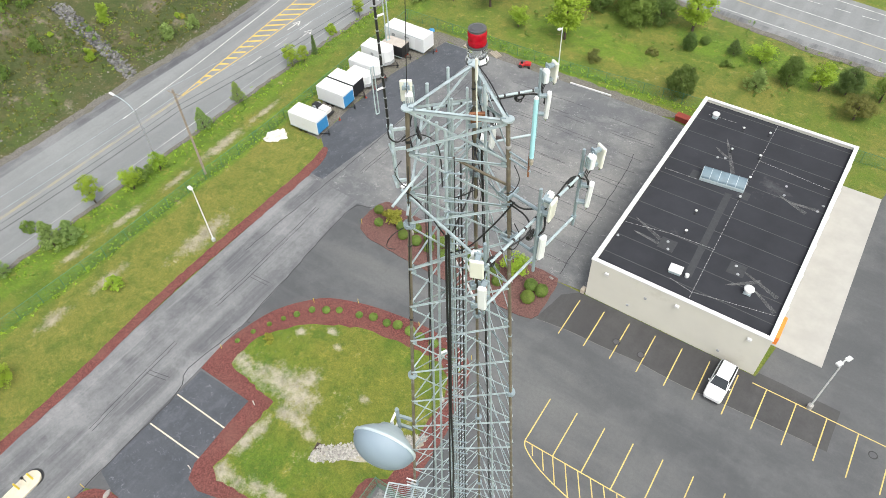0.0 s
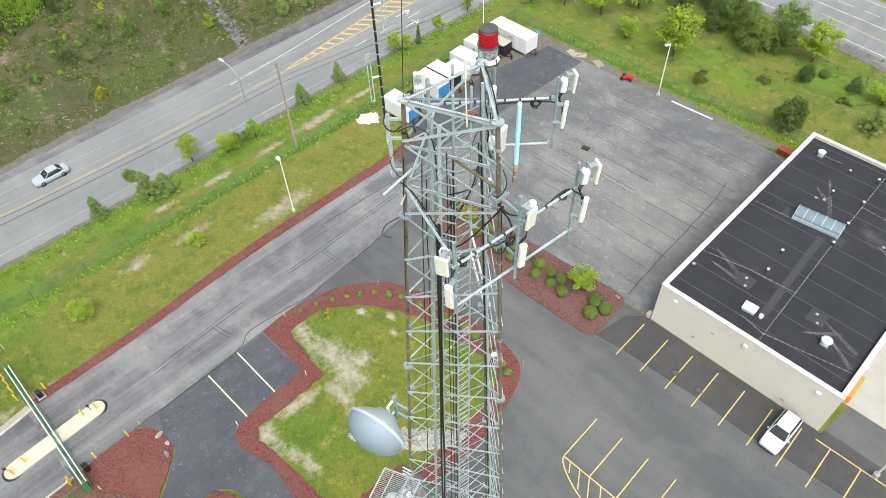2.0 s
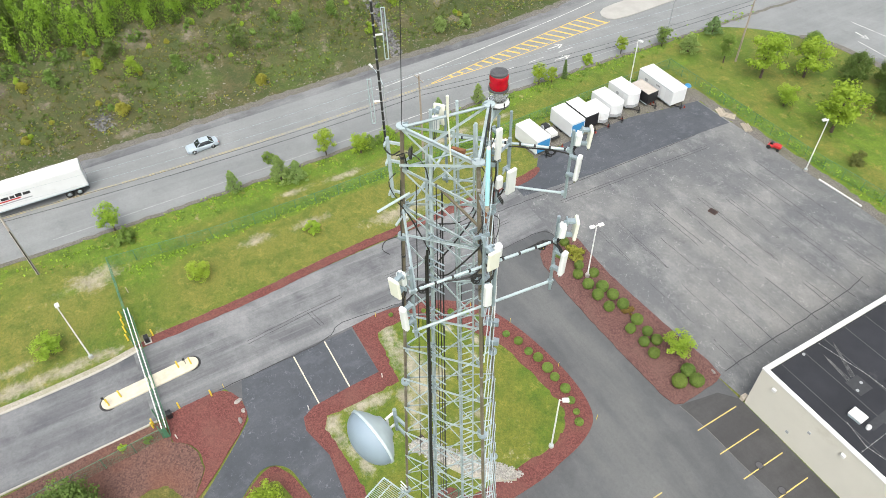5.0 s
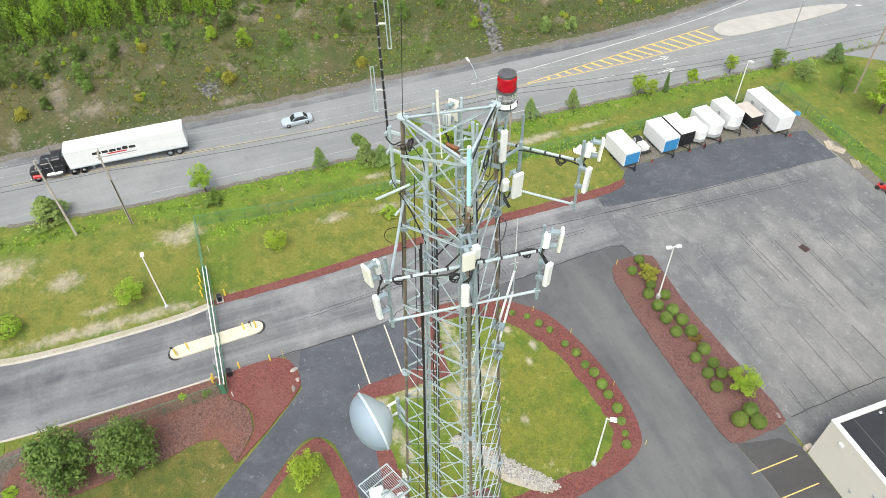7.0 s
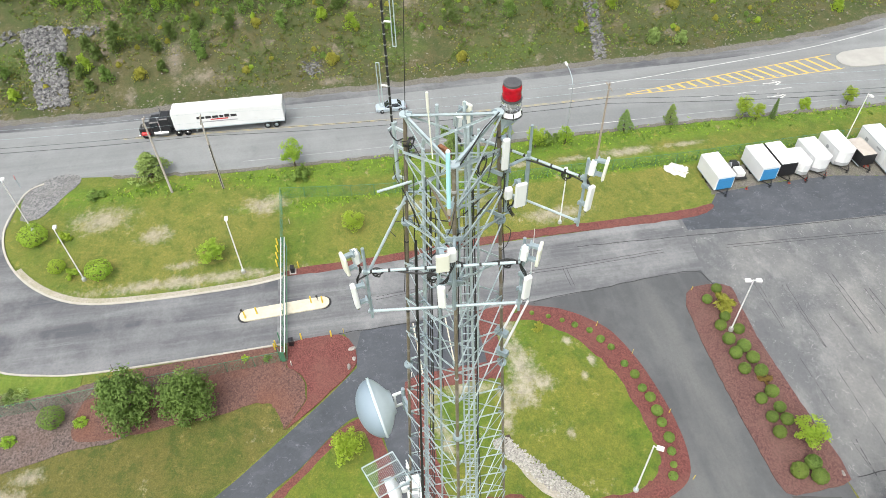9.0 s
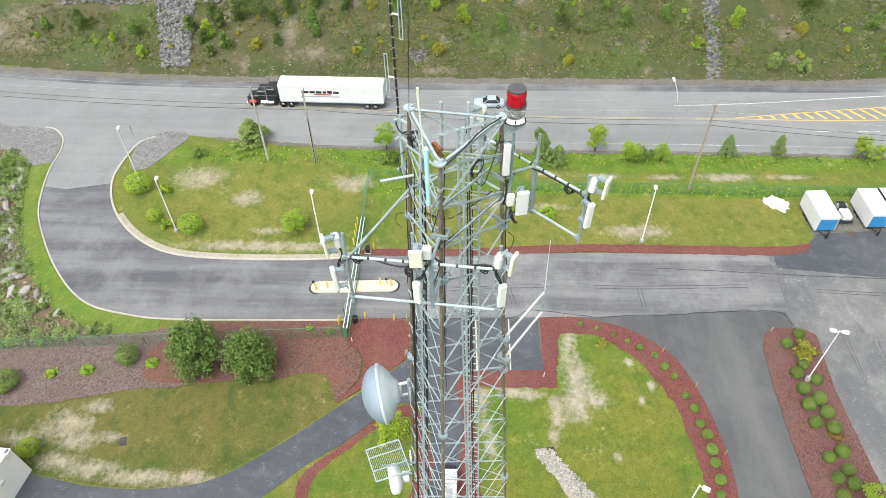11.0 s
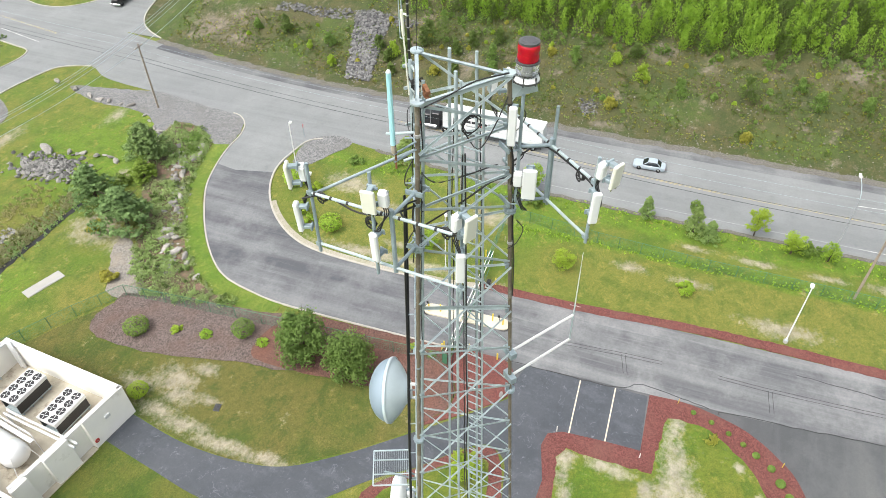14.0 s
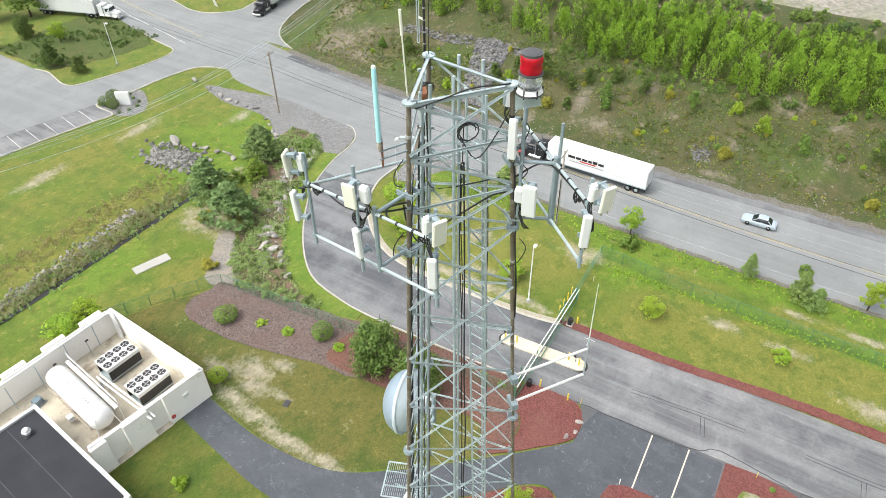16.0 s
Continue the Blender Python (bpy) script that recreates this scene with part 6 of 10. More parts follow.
# ---- the shop building ----
shop = thing("shop_building", "cream flat-roofed commercial building with a black membrane roof", "building", pose(0, 0, 0))
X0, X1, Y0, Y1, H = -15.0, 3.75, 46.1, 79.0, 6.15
T = 0.35
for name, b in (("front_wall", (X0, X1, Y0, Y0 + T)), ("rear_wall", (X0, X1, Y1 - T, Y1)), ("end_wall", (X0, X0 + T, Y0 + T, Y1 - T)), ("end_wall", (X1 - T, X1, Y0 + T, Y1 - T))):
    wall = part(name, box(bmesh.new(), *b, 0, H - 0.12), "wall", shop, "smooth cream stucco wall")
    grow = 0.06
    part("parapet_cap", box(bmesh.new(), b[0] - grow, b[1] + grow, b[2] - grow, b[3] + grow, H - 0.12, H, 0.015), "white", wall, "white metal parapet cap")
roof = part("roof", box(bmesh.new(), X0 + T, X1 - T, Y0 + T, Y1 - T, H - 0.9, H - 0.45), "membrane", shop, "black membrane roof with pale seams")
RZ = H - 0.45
for k, y in enumerate(np.arange(Y0 + 2.2, Y1 - 1, 2.95)):
    part("roof_seam", strip(bmesh.new(), [(X0 + T, y), (X0 + 6, y + 0.05), (X1 - T, y + 0.02)], 0.10, RZ, RZ + 0.004), "seam_grey", roof)
for x0, y0, x1, y1 in ((-14.2, 63.8, -9.9, 64.0), (-5.3, 70.9, 2.9, 70.2), (-14.4, 53.3, -9.5, 54.3), (-9.5, 54.3, -4.8, 54.6), (-7.2, 48.4, -4.9, 47.9), (-4.9, 47.9, 3.2, 49.5), (-5.5, 78.3, -5.2, 63), (-5.2, 63, -4.7, 46.6), (-13.4, 76.2, -10, 76.4)):
    bm = bmesh.new()
    a, b = Vector((x0, y0, RZ + 0.03)), Vector((x1, y1, RZ + 0.03))
    n = int((b - a).length / 0.62)
    strip(bm, [(x0, y0), (x1, y1)], 0.02, RZ + 0.004, RZ + 0.015)
    for i in range(n):
        p = a.lerp(b, i / n)
        box(bm, p.x - 0.045, p.x + 0.045, p.y - 0.045, p.y + 0.045, RZ, RZ + 0.04)
    part("lightning_cable", bm, "grey_clip", roof, "braided cable on pale clips")
for pts in ([(-10, 73), (-8.4, 69.2), (-7.2, 67)], [(-10.5, 70.6), (-8.6, 69.3)], [(-13.2, 52.6), (-9.6, 52.2)], [(-13.8, 54.6), (-10.2, 52.9)], [(-1.5, 53.4), (2.6, 51.7)], [(0.2, 51.6), (2.9, 49.8)], [(-2.3, 50.6), (0.6, 52.9)], [(-1.8, 66.4), (1.6, 65.0)], [(-0.5, 65.8), (2.8, 66.2)]):
    d = (Vector(pts[-1]) - Vector(pts[0])).normalized()
    for k in range(1, 6):
        o = Vector((-d.y, d.x)) * (k - 3) * 0.11
        part("dust_streak", strip(bmesh.new(), [tuple(Vector(pts[0]).lerp(Vector(pts[-1]), 0.06 * abs(k - 3)) + o * 0.4), tuple(Vector(pts[-1]) + o)], 0.035, RZ, RZ + 0.0045), "dust", roof, "pale dried water streak")
part("walk_pad", strip(bmesh.new(), [(-6.5, 63.6), (-5.9, 49.7)], 0.75, RZ, RZ + 0.012), "patch", roof, "grey walkway pad strip")
for x, y, w in ((-9.3, 52.6, 1.7), (-2.0, 53.2, 1.7), (-5.0, 64.2, 1.3), (-10.6, 64.6, 1.5)):
    part("roof_patch", box(bmesh.new(), x - w / 2, x + w / 2, y - w / 2, y + w / 2, RZ, RZ + 0.01), "patch", roof)
for x, y, r, h in ((-12.6, 76.0, 0.42, 0.75), (-0.1, 50.8, 0.48, 0.8)):
    v = thing("roof_exhaust_fan", "round white mushroom exhaust fan on the roof", "roof vent", pose(x, y, RZ), "roof fans")
    part("curb", box(bmesh.new(), -r * 0.8, r * 0.8, -r * 0.8, r * 0.8, 0, 0.25, 0.02), "galv", v)
    part("fan_drum", tube(bmesh.new(), (0, 0, 0.25), (0, 0, h * 0.75), r * 0.75, 20), "white", v)
    part("fan_cowl", lathe(bmesh.new(), [(r * 0.7, h * 0.7), (r * 1.1, h * 0.75), (r * 1.1, h * 0.85), (r * 0.8, h * 0.97), (0, h)], Matrix(), 24), "white", v)
pipe_vent = None
for x, y in ((-8.8, 75.2), (-5.8, 75.9), (-8.7, 70.6), (-5.5, 71.2), (-5.3, 66.9), (-5.2, 63.2), (-8.5, 58.5), (-8.3, 55.1)):
    if pipe_vent is None:
        pipe_vent = thing("roof_pipe_vent", "small white capped vent pipe on the roof", "roof vent", pose(x, y, RZ), "roof pipe vents")
        part("pipe", tube(bmesh.new(), (0, 0, 0), (0, 0, 0.55), 0.07, 10), "black", pipe_vent)
        part("cap", lathe(bmesh.new(), [(0.06, 0.5), (0.15, 0.52), (0.15, 0.62), (0, 0.7)], Matrix(), 14), "white", pipe_vent)
        part("flashing", tube(bmesh.new(), (0, 0, 0), (0, 0, 0.1), 0.2, 14, 0.08), "membrane", pipe_vent)
    else:
        copy_thing(pipe_vent, pose(x, y, RZ))
for x, y in ((-9.4, 53), (-9.0, 52.0), (-2.2, 53.6), (-1.7, 52.6), (-9.7, 68.9), (-8.9, 69.2), (-1.4, 68.2), (-1.2, 66.6), (-14.3, 51.0), (2.9, 67.2), (2.6, 66)):
    v = thing("roof_drain", "small round roof drain with strainer", "roof drain", pose(x, y, RZ), "roof drains")
    part("strainer", lathe(bmesh.new(), [(0.16, 0), (0.15, 0.06), (0.08, 0.12), (0, 0.13)], Matrix(), 12), "grey", v)
hv = thing("rooftop_skylight_unit", "long barrel-topped glazed rooftop unit", "roof unit", pose(-7.75, 65.2, RZ, 0, 0, 6))
part("curb", box(bmesh.new(), -2.5, 2.5, -1.0, 1.0, 0, 0.45, 0.02), "galv", hv)
rings = []
bm = bmesh.new()
for k in range(9):
    a = math.pi * k / 8
    rings.append([bm.verts.new((x, -0.95 * math.cos(a), 0.45 + 0.6 * math.sin(a))) for x in (-2.45, 2.45)])
for p, q in zip(rings, rings[1:]):
    bm.faces.new((p[0], p[1], q[1], q[0]))
bm.faces.new([r[0] for r in rings])
bm.faces.new([r[1] for r in rings][::-1])
bmesh.ops.recalc_face_normals(bm, faces=bm.faces[:])
part("barrel_vault", bm, "glazing", hv, "grey-blue glazed barrel vault")
for x in np.linspace(-2.45, 2.45, 6):
    bm = bmesh.new()
    hose(bm, [(x, -0.96 * math.cos(math.pi * k / 8), 0.45 + 0.61 * math.sin(math.pi * k / 8)) for k in range(9)], 0.03, 4)
    part("vault_rib", bm, "galv", hv)
hatch = thing("roof_hatch", "white square roof hatch", "roof hatch", pose(-7.2, 49.6, RZ, 0, 0, 4))
part("hatch_curb", box(bmesh.new(), -0.6, 0.6, -0.5, 0.5, 0, 0.3), "galv", hatch)
part("hatch_lid", box(bmesh.new(), -0.68, 0.68, -0.56, 0.56, 0.3, 0.42, 0.03), "white", hatch)
small_vent = thing("roof_pipe_vent", "stubby white vent beside the roof hatch", "roof vent", pose(-5.95, 49.5, RZ), "roof pipe vents")
part("cap", lathe(bmesh.new(), [(0.2, 0), (0.22, 0.35), (0.14, 0.45), (0, 0.46)], Matrix(), 16), "white", small_vent)
for x in (-13.1, -5.4, 1.9):
    lamp = thing("wall_light", "white wall pack light high on the wall", "wall light", pose(x, Y0, 5.0), "wall lights")
    part("housing", box(bmesh.new(), -0.22, 0.22, -0.28, 0, -0.16, 0.16, 0.04), "white", lamp)
    part("diffuser", box(bmesh.new(), -0.17, 0.17, -0.24, -0.06, -0.19, -0.155), "radome", lamp)
for x, z in ((-8.6, 3.9), (-10.2, 1.6), (-0.2, 1.2)):
    cam_box = thing("wall_box", "small grey box on the wall", "wall box", pose(x, Y0, z), "wall boxes")
    part("body", box(bmesh.new(), -0.15, 0.15, -0.14, 0, -0.12, 0.12, 0.02), "grey", cam_box)
# orange trimmed canopy edge on the far side
sign = thing("orange_canopy_fin", "orange painted fin on the building corner", "canopy fin", pose(X1, 47.6, 4.4))
part("fin", box(bmesh.new(), 0.0, 0.5, 0, 3.0, -0.5, 0.6, 0.05), "orange", sign)
for y in (52, 57, 62, 67, 72, 77):
    part("buttress", box(bmesh.new(), X1, X1 + 0.25, y - 0.3, y + 0.3, 0, 4.6, 0.02), "wall", shop)
gp = thing("downpipe_cage", "tan painted guard at the building corner", "guard", pose(X0 - 0.35, Y0 + 0.2, 0))
part("guard", box(bmesh.new(), -0.25, 0.2, -0.35, 0.35, 0, 0.6, 0.04), "lumber", gp)

# ---- the plant yard and low building ----
plant = thing("plant_building", "white walled roofless plant yard beside a black-roofed building", "building", Matrix.Translation((-24.3, -34.1, 0)) @ pose(0, 0, 0, 0, 0, -4) @ Matrix.Translation((24.3, 34.1, 0)))
PX0, PX1, PY0, PY1, PH = -24.4, -12.6, -58, -34.1, 4.2
for name, b in (("yard_wall", (PX0, PX0 + 0.45, -50.2, PY1 - 0.2)), ("yard_wall", (PX0 + 0.45, -2.5, -50.2, -49.75)), ("yard_wall", (-2.95, -2.5, -49.75, -44.4))):
    w = part(name, box(bmesh.new(), *b, 0, PH - 0.1), "yard_white", plant, "white yard wall")
    part("wall_cap", box(bmesh.new(), b[0] - 0.05, b[1] + 0.05, b[2] - 0.05, b[3] + 0.05, PH - 0.1, PH, 0.02), "white", w)


def front_line(bm):
    """Turns what is built along y = 0 onto the slanting front of the yard."""
    for v in bm.verts:
        v.co.y += -34.12 - 0.078 * (v.co.x - PX0)
    return bm


front = part("yard_wall", front_line(box(bmesh.new(), PX0 + 0.46, -11.9, -0.95, -0.6, 0, PH - 0.5)), "yard_white", plant, "white front wall of the yard")
part("wall_cap", front_line(box(bmesh.new(), PX0 + 0.46, -11.9, -0.99, -0.56, PH - 0.5, PH - 0.4, 0.02)), "white", front)
for x0, x1, top in ((PX0 - 0.02, -19.55, PH), (-17.75, -15.15, 3.95), (-13.4, -11.75, 3.8)):
    bm = box(bmesh.new(), x0, x1, -0.595, 0, 0, top, 0.03)
    for v in bm.verts:
        if v.co.y > -0.2:
            v.co.y -= 0.05 * v.co.z
    panel = part("wall_panel", front_line(bm), "yard_white", plant, "white battered wall panel")
    if top < PH:
        for k in range(3):
            part("wall_pipe", front_line(tube(bmesh.new(), (x0 - 0.1, -0.62 - 0.15 * k, PH - 0.33), (x1 - 0.2, -0.62 - 0.15 * k, PH - 0.33), 0.06, 8)), "white", panel, "white pipe along the wall top")
part("footing", front_line(box(bmesh.new(), -19.5, -11.9, -0.59, 0.12, -0.1, 0.1)), "yard_concrete", plant, "tan concrete strip at the foot of the wall")
for x in (-22, -17.5, -13.0, -8.5):
    part("wall_panel", box(bmesh.new(), x - 1.3, x + 1.3, -50.8, -50.2, 0, PH + 0.25, 0.03), "yard_white", plant)
part("yard_floor", poly(bmesh.new(), [(-23.95, -49.75), (-2.95, -49.75), (-2.95, -44.4), (-11.8, -44.4), (-11.8, -35.75), (-23.95, -34.85)], 0, 0.9), "yard_concrete", plant, "tan concrete yard floor")
blk = part("building_body", box(bmesh.new(), -11.8, 25, -44.4, -28.1, 0, PH - 0.4), "yard_white", plant)
blk.matrix_basis = Matrix.Translation((-11.9, -44.4, 0)) @ pose(0, 0, 0, 0, 0, -2.5) @ Matrix.Translation((11.9, 44.4, 0))
part("building_roof", box(bmesh.new(), -11.5, 24.7, -44.1, -28.4, PH - 0.4, PH - 0.25), "membrane", blk, "black membrane roof")
for b in ((-11.85, -11.5, -44.45, -28.05), (-11.5, 25, -28.4, -28.05), (-11.5, 25, -44.45, -44.1)):
    part("parapet_cap", box(bmesh.new(), *b, PH - 0.4, PH + 0.02, 0.02), "white", blk)
for x in np.arange(-8.6, 20, 3.1):
    part("roof_seam", strip(bmesh.new(), [(x, -44), (x, -28.5)], 0.07, PH - 0.25, PH - 0.246), "seam_grey", blk)
v = thing("roof_exhaust_fan", "white mushroom vent on the low black roof", "roof vent", pose(-10.1, -42.9, PH - 0.25), "roof fans")
part("curb", box(bmesh.new(), -0.45, 0.45, -0.45, 0.45, 0, 0.12), "patch", v)
part("fan_cowl", lathe(bmesh.new(), [(0.26, 0), (0.26, 0.4), (0.42, 0.45), (0.42, 0.58), (0.25, 0.62), (0.3, 0.7), (0.3, 0.8), (0, 0.85)], Matrix(), 20), "white", v)
for cx, cy in ((-21.6, -44.8), (-21.0, -39.3)):
    ch = thing("air_chiller", "white rooftop chiller with two rows of four fans", "air conditioner", pose(cx, cy, 0.9, 0, 0, -4) @ Matrix.Diagonal((1.12, 1.15, 1.0, 1)), "chillers")
    part("casing", box(bmesh.new(), -1.75, 1.75, -1.05, 1.05, 1.75, 2.25, 0.03), "white", ch)
    for s in (-1, 1):
        part("coil_bank", box(bmesh.new(), -1.7, 1.7, s * 0.95 - 0.06, s * 0.95 + 0.06, 0.5, 1.75), "black", ch, "black condenser coil")
    part("base_rail", box(bmesh.new(), -1.75, 1.75, -1.0, 1.0, 0.3, 0.5), "galv", ch)
    for x in (-1.5, -0.5, 0.5, 1.5):
        part("leg", box(bmesh.new(), x - 0.05, x + 0.05, -0.95, 0.95, 0, 0.3), "galv_dark", ch)
    for i in range(4):
        for j in (-0.5, 0.5):
            c = Matrix.Translation((-1.3 + 0.87 * i, j, 2.25))
            fan = part("fan", lathe(bmesh.new(), [(0.425, 0), (0.43, 0.05), (0.41, 0.05), (0.405, 0.0)], c, 20), "white", ch, "white fan shroud")
            # No hole here: the shaded depth under the blades is a black disc.
            part("fan_well", lathe(bmesh.new(), [(0.41, 0.012), (0.0, 0.012)], c, 20), "black", fan, "flat black disc painted as the dark depth of the fan well")
            bm = bmesh.new()
            for k in range(4):
                rod(bm, c @ Vector((0.05 * math.cos(k * 1.571), 0.05 * math.sin(k * 1.571), 0.03)), c @ Vector((0.36 * math.cos(k * 1.571 + 0.2), 0.36 * math.sin(k * 1.571 + 0.2), 0.03)), 0.045, 0.012)
            part("fan_blade", bm, "white", fan, "grey fan blades")
tank = thing("storage_tank", "long white horizontal storage tank with pipework", "tank", pose(-16.0, -43.9, 0.9, 0, 0, -8))
bm = bmesh.new()
lathe(bm, [(0, -5.1), (0.75, -4.98), (1.15, -4.65), (1.25, -4.2), (1.25, 4.2), (1.15, 4.65), (0.75, 4.98), (0, 5.1)], pose(0, 0, 1.7, 90, 0, 0), 28)
part("tank_shell", bm, "white", tank)
for y in (-3.2, 0, 3.2):
    part("saddle", box(bmesh.new(), -1.1, 1.1, y - 0.2, y + 0.2, 0, 0.95, 0.03), "concrete", tank)
bm = bmesh.new()
for x, z in ((1.36, 1.3),):
    tube(bm, (x, -4.5, z), (x, 4.5, z), 0.06, 8)
part("side_pipe", bm, "lumber", tank, "pale tan side pipe")
for y in (-1.5, -1.1, 1.9, 2.3, 2.7):
    part("nozzle", tube(bmesh.new(), (0.1, y, 2.9), (0.1, y, 3.05), 0.08, 10), "grey", tank)
pipes = thing("yard_pipe_run", "paired white insulated pipes along the yard wall", "pipe", pose(0, 0, 0))
for dx in (0.15, 0.55):
    part("pipe", hose(bmesh.new(), [(-24.6, -48.2 - dx, 1.0), (-24.7, -48.4 - dx, 4.1), (-24.6, -49.2 - dx, 4.5), (-20, -49.5 - dx, 4.5), (-12, -50 - dx, 4.5), (-4, -50.5 - dx, 4.5)], 0.15, 10), "white", pipes, "white insulated pipe")
    part("pipe", hose(bmesh.new(), [(-19.2 + dx, -44.2, 1.0), (-19.1 + dx, -44, 2.9), (-18.9 + dx, -43.2, 3.2), (-18.5 + dx, -38, 3.2), (-18.2 + dx, -34.6, 3.2)], 0.12, 10), "white", pipes, "white insulated pipe")
for x in (-22.5, -19, -15.5, -12.2):
    part("pipe_stand", rod(bmesh.new(), (x, -49.6, 0.9), (x, -49.6, 4.4), 0.08), "galv", pipes)
FRONT = Matrix.Translation((-24.4, -34.16, 0)) @ pose(0, 0, 0, 0, 0, -8.4)
door = thing("yard_door", "white flush steel door in the yard wall", "door", FRONT @ pose(1.0, -0.06, 0.05, 2.9, 0, 0))
part("leaf", box(bmesh.new(), -0.5, 0.5, 0.0, 0.05, 0, 2.2, 0.01), "yard_white", door)
part("frame", box(bmesh.new(), 0.5, 0.54, 0.0, 0.06, 0, 2.24), "grey_clip", door, "thin grey door frame")
bell = thing("wall_bell", "red alarm bell on the yard wall", "alarm", FRONT @ pose(4.55, -0.06, 0.95))
part("bell", tube(bmesh.new(), (0, 0, 0), (0, 0.14, 0), 0.24, 18), "red", bell)
part("hub", tube(bmesh.new(), (0, 0.14, 0), (0, 0.19, 0), 0.06, 10), "grey", bell)
lamp = thing("wall_light", "white wall pack light on the yard wall", "wall light", FRONT @ pose(2.6, -0.2, 2.6), "wall lights")
part("housing", box(bmesh.new(), -0.3, 0.3, 0, 0.3, -0.22, 0.22, 0.04), "white", lamp)
# walkway rail and frame beside the tank, valve box, small skid
part("walkway", box(bmesh.new(), -1.7, -1.3, -4.9, 4.9, 2.3, 2.38), "white", tank, "white narrow walkway")
for z in (3.0, 3.4):
    part("walkway_rail", tube(bmesh.new(), (-1.75, -4.9, z), (-1.75, 4.9, z), 0.035, 8), "white", tank, "white handrail")
for k in range(6):
    part("rail_post", rod(bmesh.new(), (-1.75, -4.9 + 1.96 * k, 0), (-1.75, -4.9 + 1.96 * k, 3.42), 0.06), "white", tank)
for s in (-1.3, 1.3):
    part("end_frame", rod(bmesh.new(), (s, 5.2, 0), (s * 0.6, 5.2, 2.9), 0.08), "white", tank, "white end frame")
part("valve_box", box(bmesh.new(), 1.5, 2.1, 0.6, 1.3, 0.5, 1.1, 0.04), "white", tank, "white valve box")
part("band", lathe(bmesh.new(), [(1.252, -0.15), (1.27, -0.15), (1.27, 0.15), (1.252, 0.15)], pose(0, -3.2, 1.7, 90, 0, 0), 28), "radome", tank, "cream band")
part("band", lathe(bmesh.new(), [(1.252, -0.15), (1.27, -0.15), (1.27, 0.15), (1.252, 0.15)], pose(0, 3.2, 1.7, 90, 0, 0), 28), "radome", tank, "cream band")
pump = thing("pump_skid", "pale green pump unit on the yard floor", "pump", pose(-13.6, -48.3, 0.9, 0, 0, 10))
part("base", box(bmesh.new(), -0.8, 0.8, -0.5, 0.5, 0, 0.15, 0.02), "grey", pump)
part("casing", box(bmesh.new(), -0.6, 0.3, -0.4, 0.4, 0.15, 0.9, 0.08), "glazing", pump, "grey-green casing")
part("motor", tube(bmesh.new(), (0.3, 0, 0.5), (0.8, 0, 0.5), 0.22, 14), "grey", pump)
for x in (-21.0, -17.0):
    yl = thing("yard_post_light", "thin dark post lamp inside the yard", "lamp", pose(x, -48.9, 0.9), "yard lamps")
    part("post", tube(bmesh.new(), (0, 0, 0), (0, 0, 2.6), 0.04, 8), "grey", yl)
    part("head", box(bmesh.new(), -0.28, 0.1, -0.12, 0.12, 2.6, 2.72, 0.02), "black", yl)


# ---- street furniture ----
def lamp_post(x, y, heads=1, face=0.0, h=8.6):
    ob = thing("lamp_post", "white steel parking-lot lamp post with %s" % ("one shoebox head" if heads == 1 else "two shoebox heads"), "lamp post", pose(x, y, 0, 0, 0, face), "lamp posts")
    part("footing", tube(bmesh.new(), (0, 0, 0), (0, 0, 0.35 if heads == 1 else 0.6), 0.26, 16), "concrete", ob, "round concrete footing")
    part("pole", tube(bmesh.new(), (0, 0, 0.3), (0, 0, h), 0.085, 10, 0.065), "white", ob)
    part("base_plate", box(bmesh.new(), -0.17, 0.17, -0.17, 0.17, 0.35, 0.4), "galv", ob)
    for s in ((1,) if heads == 1 else (1, -1)):
        bm = bmesh.new()
        rod(bm, (0, 0, h - 0.12), (0.3 * s, 0, h - 0.1), 0.07)
        box(bm, min(0.25 * s, 0.85 * s), max(0.25 * s, 0.85 * s), -0.2, 0.2, h - 0.2, h + 0.02, 0.03)
        head = part("lamp_head", bm, "white", ob, "white shoebox lamp head")
        part("lens", box(bmesh.new(), min(0.33 * s, 0.78 * s), max(0.33 * s, 0.78 * s), -0.15, 0.15, h - 0.215, h - 0.2), "clear", head)
    return ob


for x, y, n, a in ((-56.5, 29.0, 1, 170), (-20.84, 26.36, 1, 60), (-36.9, 80.3, 1, 250), (-36.63, 42.9, 2, 80), (-54.93, -10.97, 1, 185), (-56.94, -30.07, 1, 190), (-66.84, -38.4, 1, 190), (9.4, 45.4, 2, 60), (-64.9, 72.9, 1, 10), (-74.8, -111.6, 1, 100)):
    lamp_post(x, y, n, a)

